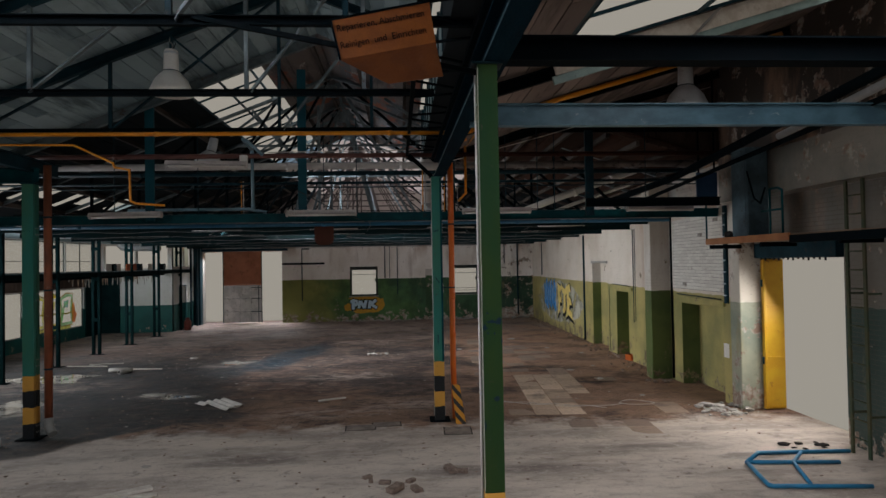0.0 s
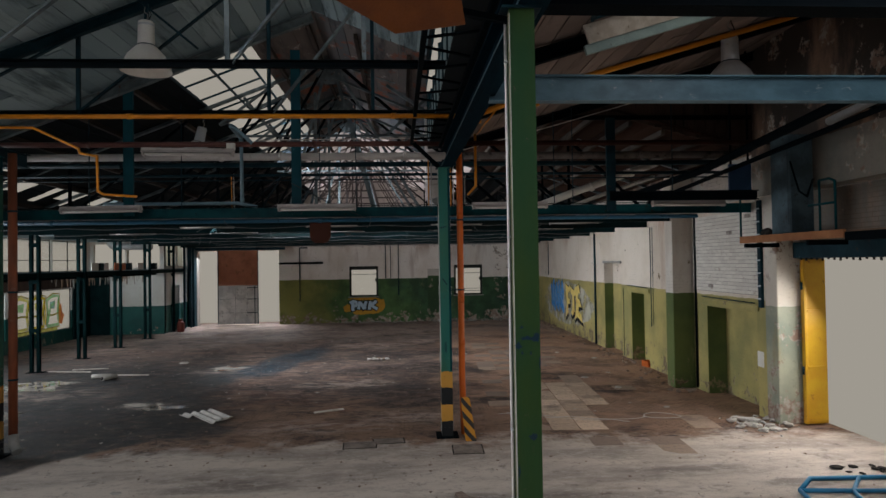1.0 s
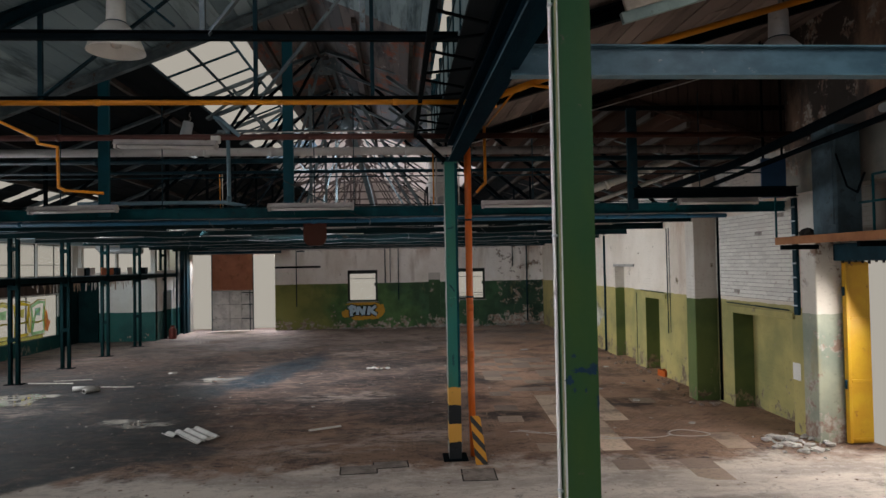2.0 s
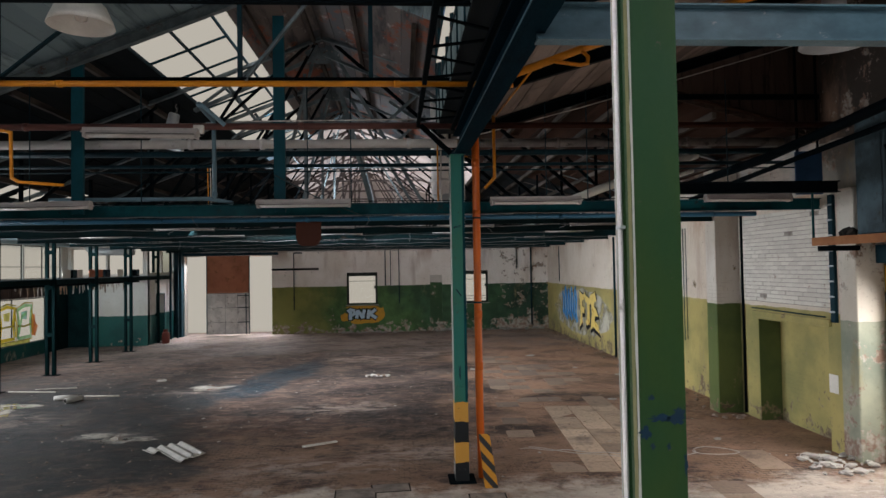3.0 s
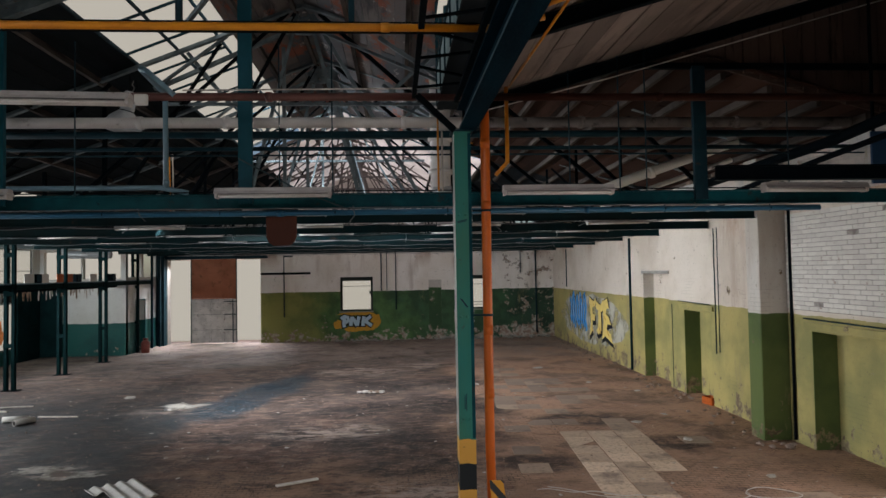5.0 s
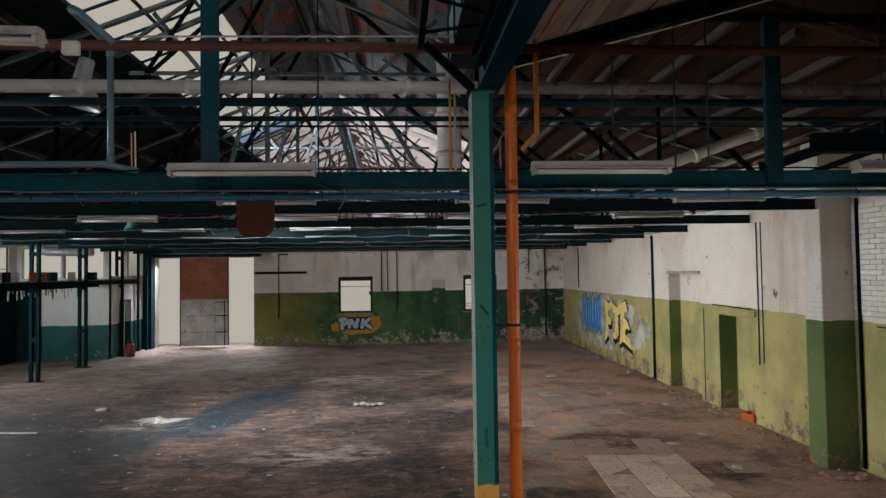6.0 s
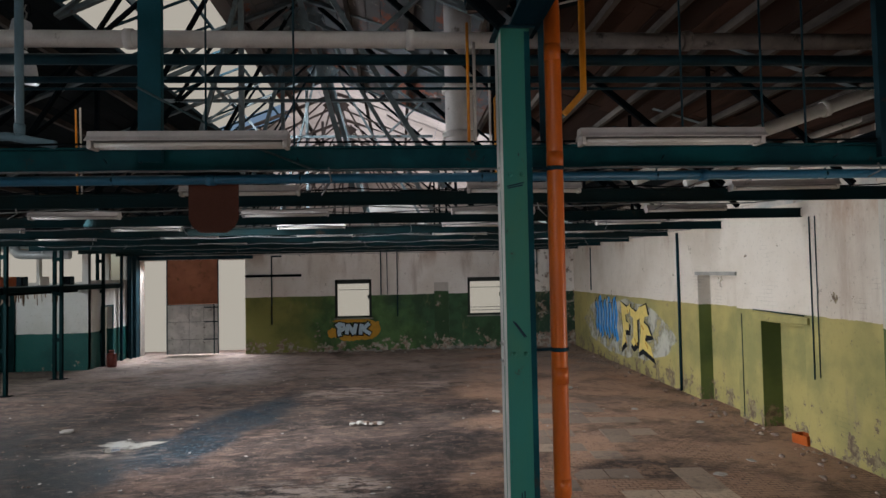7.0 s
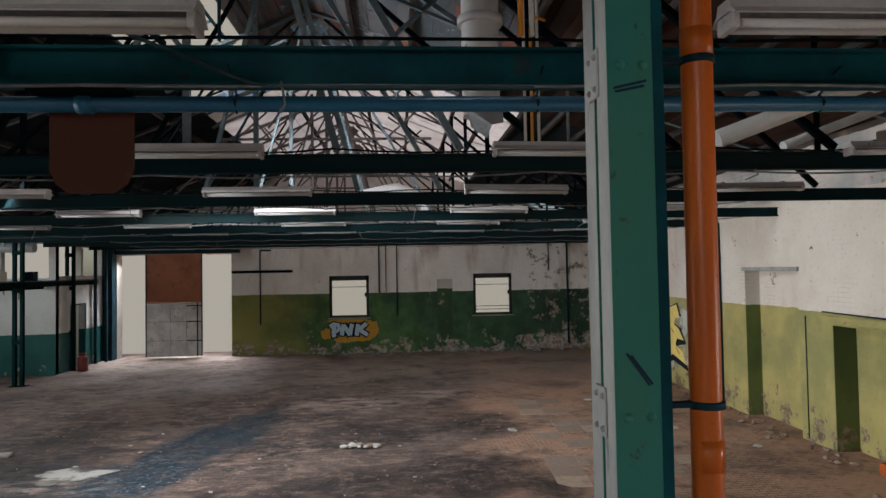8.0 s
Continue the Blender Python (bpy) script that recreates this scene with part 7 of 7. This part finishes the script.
for x, y, l, seed in ((4.1, 24.9, 0.5, 1), (4.9, 22.2, 0.28, 2), (4.5, 17.6, 0.3, 3), (4.9, 16.2, 0.36, 4), (5.3, 18.2, 0.22, 5), (1.9, 22.4, 0.3, 6), (5.7, 20.8, 0.28, 7), (5.2, 14.1, 0.25, 8), (-6.8, 21.8, 0.5, 9), (-3.9, 10.1, 0.22, 10)):
    t = thing("litter_scrap", "torn pale scrap lying on the stained floor", "litter", (x, y, 0.0), "litter scraps", turn=seed * 47)
    part("scrap", lump(bmesh.new(), (0, 0, 0.003), l * 0.4, 900 + seed, 0.14), paper, t)
# cable loop
cab = thing("loose_cable", "thin pale cable lying in loops on the floor", "cable", (0, 0, 0))
pts = []
for i in range(50):
    u = i / 49
    pts.append((1.92 + 2.55 * u, 14.02 - 0.95 * math.sin(u * 1.9) + 0.22 * u * u + 0.03 * math.sin(u * 19), 0.008))
for i in range(1, 28):
    a = math.pi * 2 * i / 27
    pts.append((4.80 - 0.33 * math.cos(a) + 0.06 * math.sin(2 * a), 13.48 + 0.22 * math.sin(a) - 0.05 * (1 - math.cos(a)), 0.008))
part("wire", tube(pts, 0.006, 6), cable_white, cab)
cab = thing("loose_cable", "thin pale cable lying doubled on the floor", "cable", (0, 0, 0))
part("wire", tube([(1.75 + 2.3 * i / 24, 13.9 - 0.85 * (i / 24) ** 1.3 + 0.05 * math.sin(i), 0.012) for i in range(25)], 0.006, 6), cable_white, cab)
# blue tube frame
fr = thing("tube_frame", "bright blue bent steel tube frame lying on the floor", "frame", (0, 0, 0))
part("rail", tube([(5.95, 8.05, 0.03), (4.72, 8.2, 0.03), (4.68, 8.25, 0.03), (4.9, 9.2, 0.03)], 0.028, 10), blue_frame, fr)
part("rail", tube([(4.9, 9.2, 0.03), (5.3, 9.62, 0.03), (6.7, 9.55, 0.03)], 0.028, 10), blue_frame, fr)
part("rail", tube([(4.92, 9.2, 0.03), (6.2, 9.05, 0.03)], 0.028, 10), blue_frame, fr)
part("strut", tube([(5.2, 8.14, 0.03), (5.55, 9.12, 0.03), (5.95, 9.58, 0.03)], 0.026, 10), blue_frame, fr)
rag = thing("rag_heap", "dark heap of rags and twigs by the gate", "rubbish", (6.3, 9.95, 0))
for i in range(8):
    part("rag", lump(bmesh.new(), (rnd.uniform(-0.45, 0.4), rnd.uniform(-0.15, 0.2), 0.002), rnd.uniform(0.05, 0.13), 80 + i, 0.22), rubber, rag)
bt = thing("glass_bottle", "small clear bottle with pale label standing on the floor", "bottle", (-6.88, 11.55, 0))
part("body", lathe([(0.0, 0.0), (0.045, 0.0), (0.047, 0.02), (0.047, 0.13), (0.018, 0.19), (0.016, 0.25), (0.0, 0.25)], 14), bottle_glass, bt)
part("label", lathe([(0.0485, 0.03), (0.0485, 0.11)], 14), paper, bt)


def puddle(x, y, rx, ry, seed, turn=0):
    rnd = random.Random(seed)
    bm = bmesh.new()
    ph = [rnd.uniform(0, 6.28) for _ in range(4)]
    vs = []
    for i in range(56):
        a = 2 * math.pi * i / 56
        k = 1 + 0.22 * math.sin(3 * a + ph[0]) + 0.14 * math.sin(5 * a + ph[1]) + 0.09 * math.sin(9 * a + ph[2]) + 0.05 * math.sin(15 * a + ph[3])
        vs.append(bm.verts.new((rx * k * math.cos(a), ry * k * math.sin(a), 0.0)))
    bm.faces.new(vs)
    ob = part("puddle", bm, water)
    ob.matrix_basis = pose(x, y, 0.006, 0, 0, turn)
    return tagged(ob, "shallow rain puddle mirroring the daylight", "puddle", kind="structure")


puddle(-5.12, 20.55, 0.5, 0.36, 1)
puddle(-5.2, 15.4, 0.5, 0.22, 3)
puddle(-5.75, 15.75, 0.4, 0.2, 4)
puddle(-8.6, 14.6, 0.9, 0.8, 5)
puddle(-9.6, 18.4, 1.1, 0.7, 6)

for x, y, w, d, turn in ((-0.82, 12.05, 0.52, 0.36, 3), (0.92, 11.62, 0.46, 0.5, -2), (-0.35, 12.25, 0.5, 0.3, 4)):
    t = thing("floor_cover", "worn concrete cover slab let into the floor", "floor cover", (x, y, 0.0), "floor covers", turn=turn)
    part("rim", B((-w / 2 - 0.02, -d / 2 - 0.02, -0.01), (w / 2 + 0.02, d / 2 + 0.02, 0.004), 0.002), rubber, t)
    part("slab", B((-w / 2, -d / 2, -0.01), (w / 2, d / 2, 0.009), 0.003), cover_mat, t)

# pale concrete slabs let into the floor
slab_me = bmesh.new()
box(slab_me, (-0.241, -0.241, 0.0), (0.241, 0.241, 0.012), 0.004)


def slab_mat(name="pale_slab", a=(0.40, 0.285, 0.21), b=(0.25, 0.18, 0.14), dark=0.8):
    n = Nodes(name)
    k = n.each()
    c = n.mix(n.ramp(k, 0, 1), a, b)
    c = n.mix(n.ramp(n.noise(1.2, 8, 0.65), 0.52, 0.66, 0, dark), c, (0.16, 0.11, 0.09))
    c = n.mix(n.ramp(n.noise(14.0, 9, 0.78), 0.48, 0.64, 0, 0.6), c, (0.15, 0.115, 0.095))
    n.bump(n.noise(40.0, 6, 0.7), 0.35, 0.006)
    return n.done(c, 0.75)


SL = slab_mat()
me, bright = bpy.data.meshes.new("slab"), bpy.data.meshes.new("slab")
slab_me.to_mesh(me), slab_me.to_mesh(bright)
slab_me.free()
me.materials.append(SL)
bright.materials.append(slab_mat("bright_slab", (0.74, 0.56, 0.42), (0.50, 0.36, 0.26), 0.75))
paving = thing("paving", "patch of pale square concrete slabs let into the brown floor", "paving", (3.4, 14.4, -0.006), kind="structure", turn=-4)
rnd = random.Random(3)
for j in range(-6, 22):
    for i in range(-2, 6):
        core = 0 <= i <= (2 if j > 0 else 1) and -3 <= j <= 5
        core = core and rnd.random() > 0.06
        on = core or rnd.random() < 0.2
        if j > 6:
            on = rnd.random() < 0.34 and i < 3
        if on:
            s = new("slab", bright if core else me)
            s.parent = paving
            s.matrix_basis = pose(-0.5 + 0.5 * i - 0.0 * j, -0.1 + 0.5 * j, rnd.uniform(-0.004, 0.002), rnd.uniform(-0.7, 0.7), rnd.uniform(-0.7, 0.7), rnd.uniform(-1, 1))

# exposed bricks of the white panel on the east wall, with recessed joints
bk = bmesh.new()
box(bk, (0.0, 0.004, 0.004), (0.03, 0.246, 0.0705), 0.004)
bme = bpy.data.meshes.new("brick")
bk.to_mesh(bme)
bk.free()


def brick_mat():
    n = Nodes("whitewashed_brick")
    c = n.mix(n.ramp(n.each(), 0, 1), (0.70, 0.66, 0.60), (0.60, 0.56, 0.51))
    c = n.mix(n.ramp(n.noise(7.0, 8, 0.7), 0.6, 0.68, 0, 0.8), c, (0.33, 0.24, 0.19))
    n.bump(n.noise(45.0, 6, 0.7), 0.5, 0.006)
    return n.done(c, 0.85)


bme.materials.append(brick_mat())
panel = thing("brick_panel", "panel of rough whitewashed bricks with open joints", "brickwork", (0, 0, 0), kind="structure")
panel.matrix_basis = EASTM
part("mortar_bed", B((-0.004, 12.96, 2.262), (-0.0005, 15.94, 3.905)), mortar, panel)
for j in range(22):
    row = [(12.95 + 0.25 * i, 1.0) for i in range(12)] if j % 2 else [(12.95, 0.5)] + [(13.075 + 0.25 * i, 1.0) for i in range(11)] + [(15.825, 0.5)]
    for y, k in row:
        if rnd.random() < 0.015:
            continue
        o = new("brick", bme)
        o.parent = panel
        o.matrix_basis = pose(-0.012 - rnd.uniform(0, 0.006), y, 2.27 + 0.0745 * j) @ Matrix.Diagonal((1, k, 1, 1))
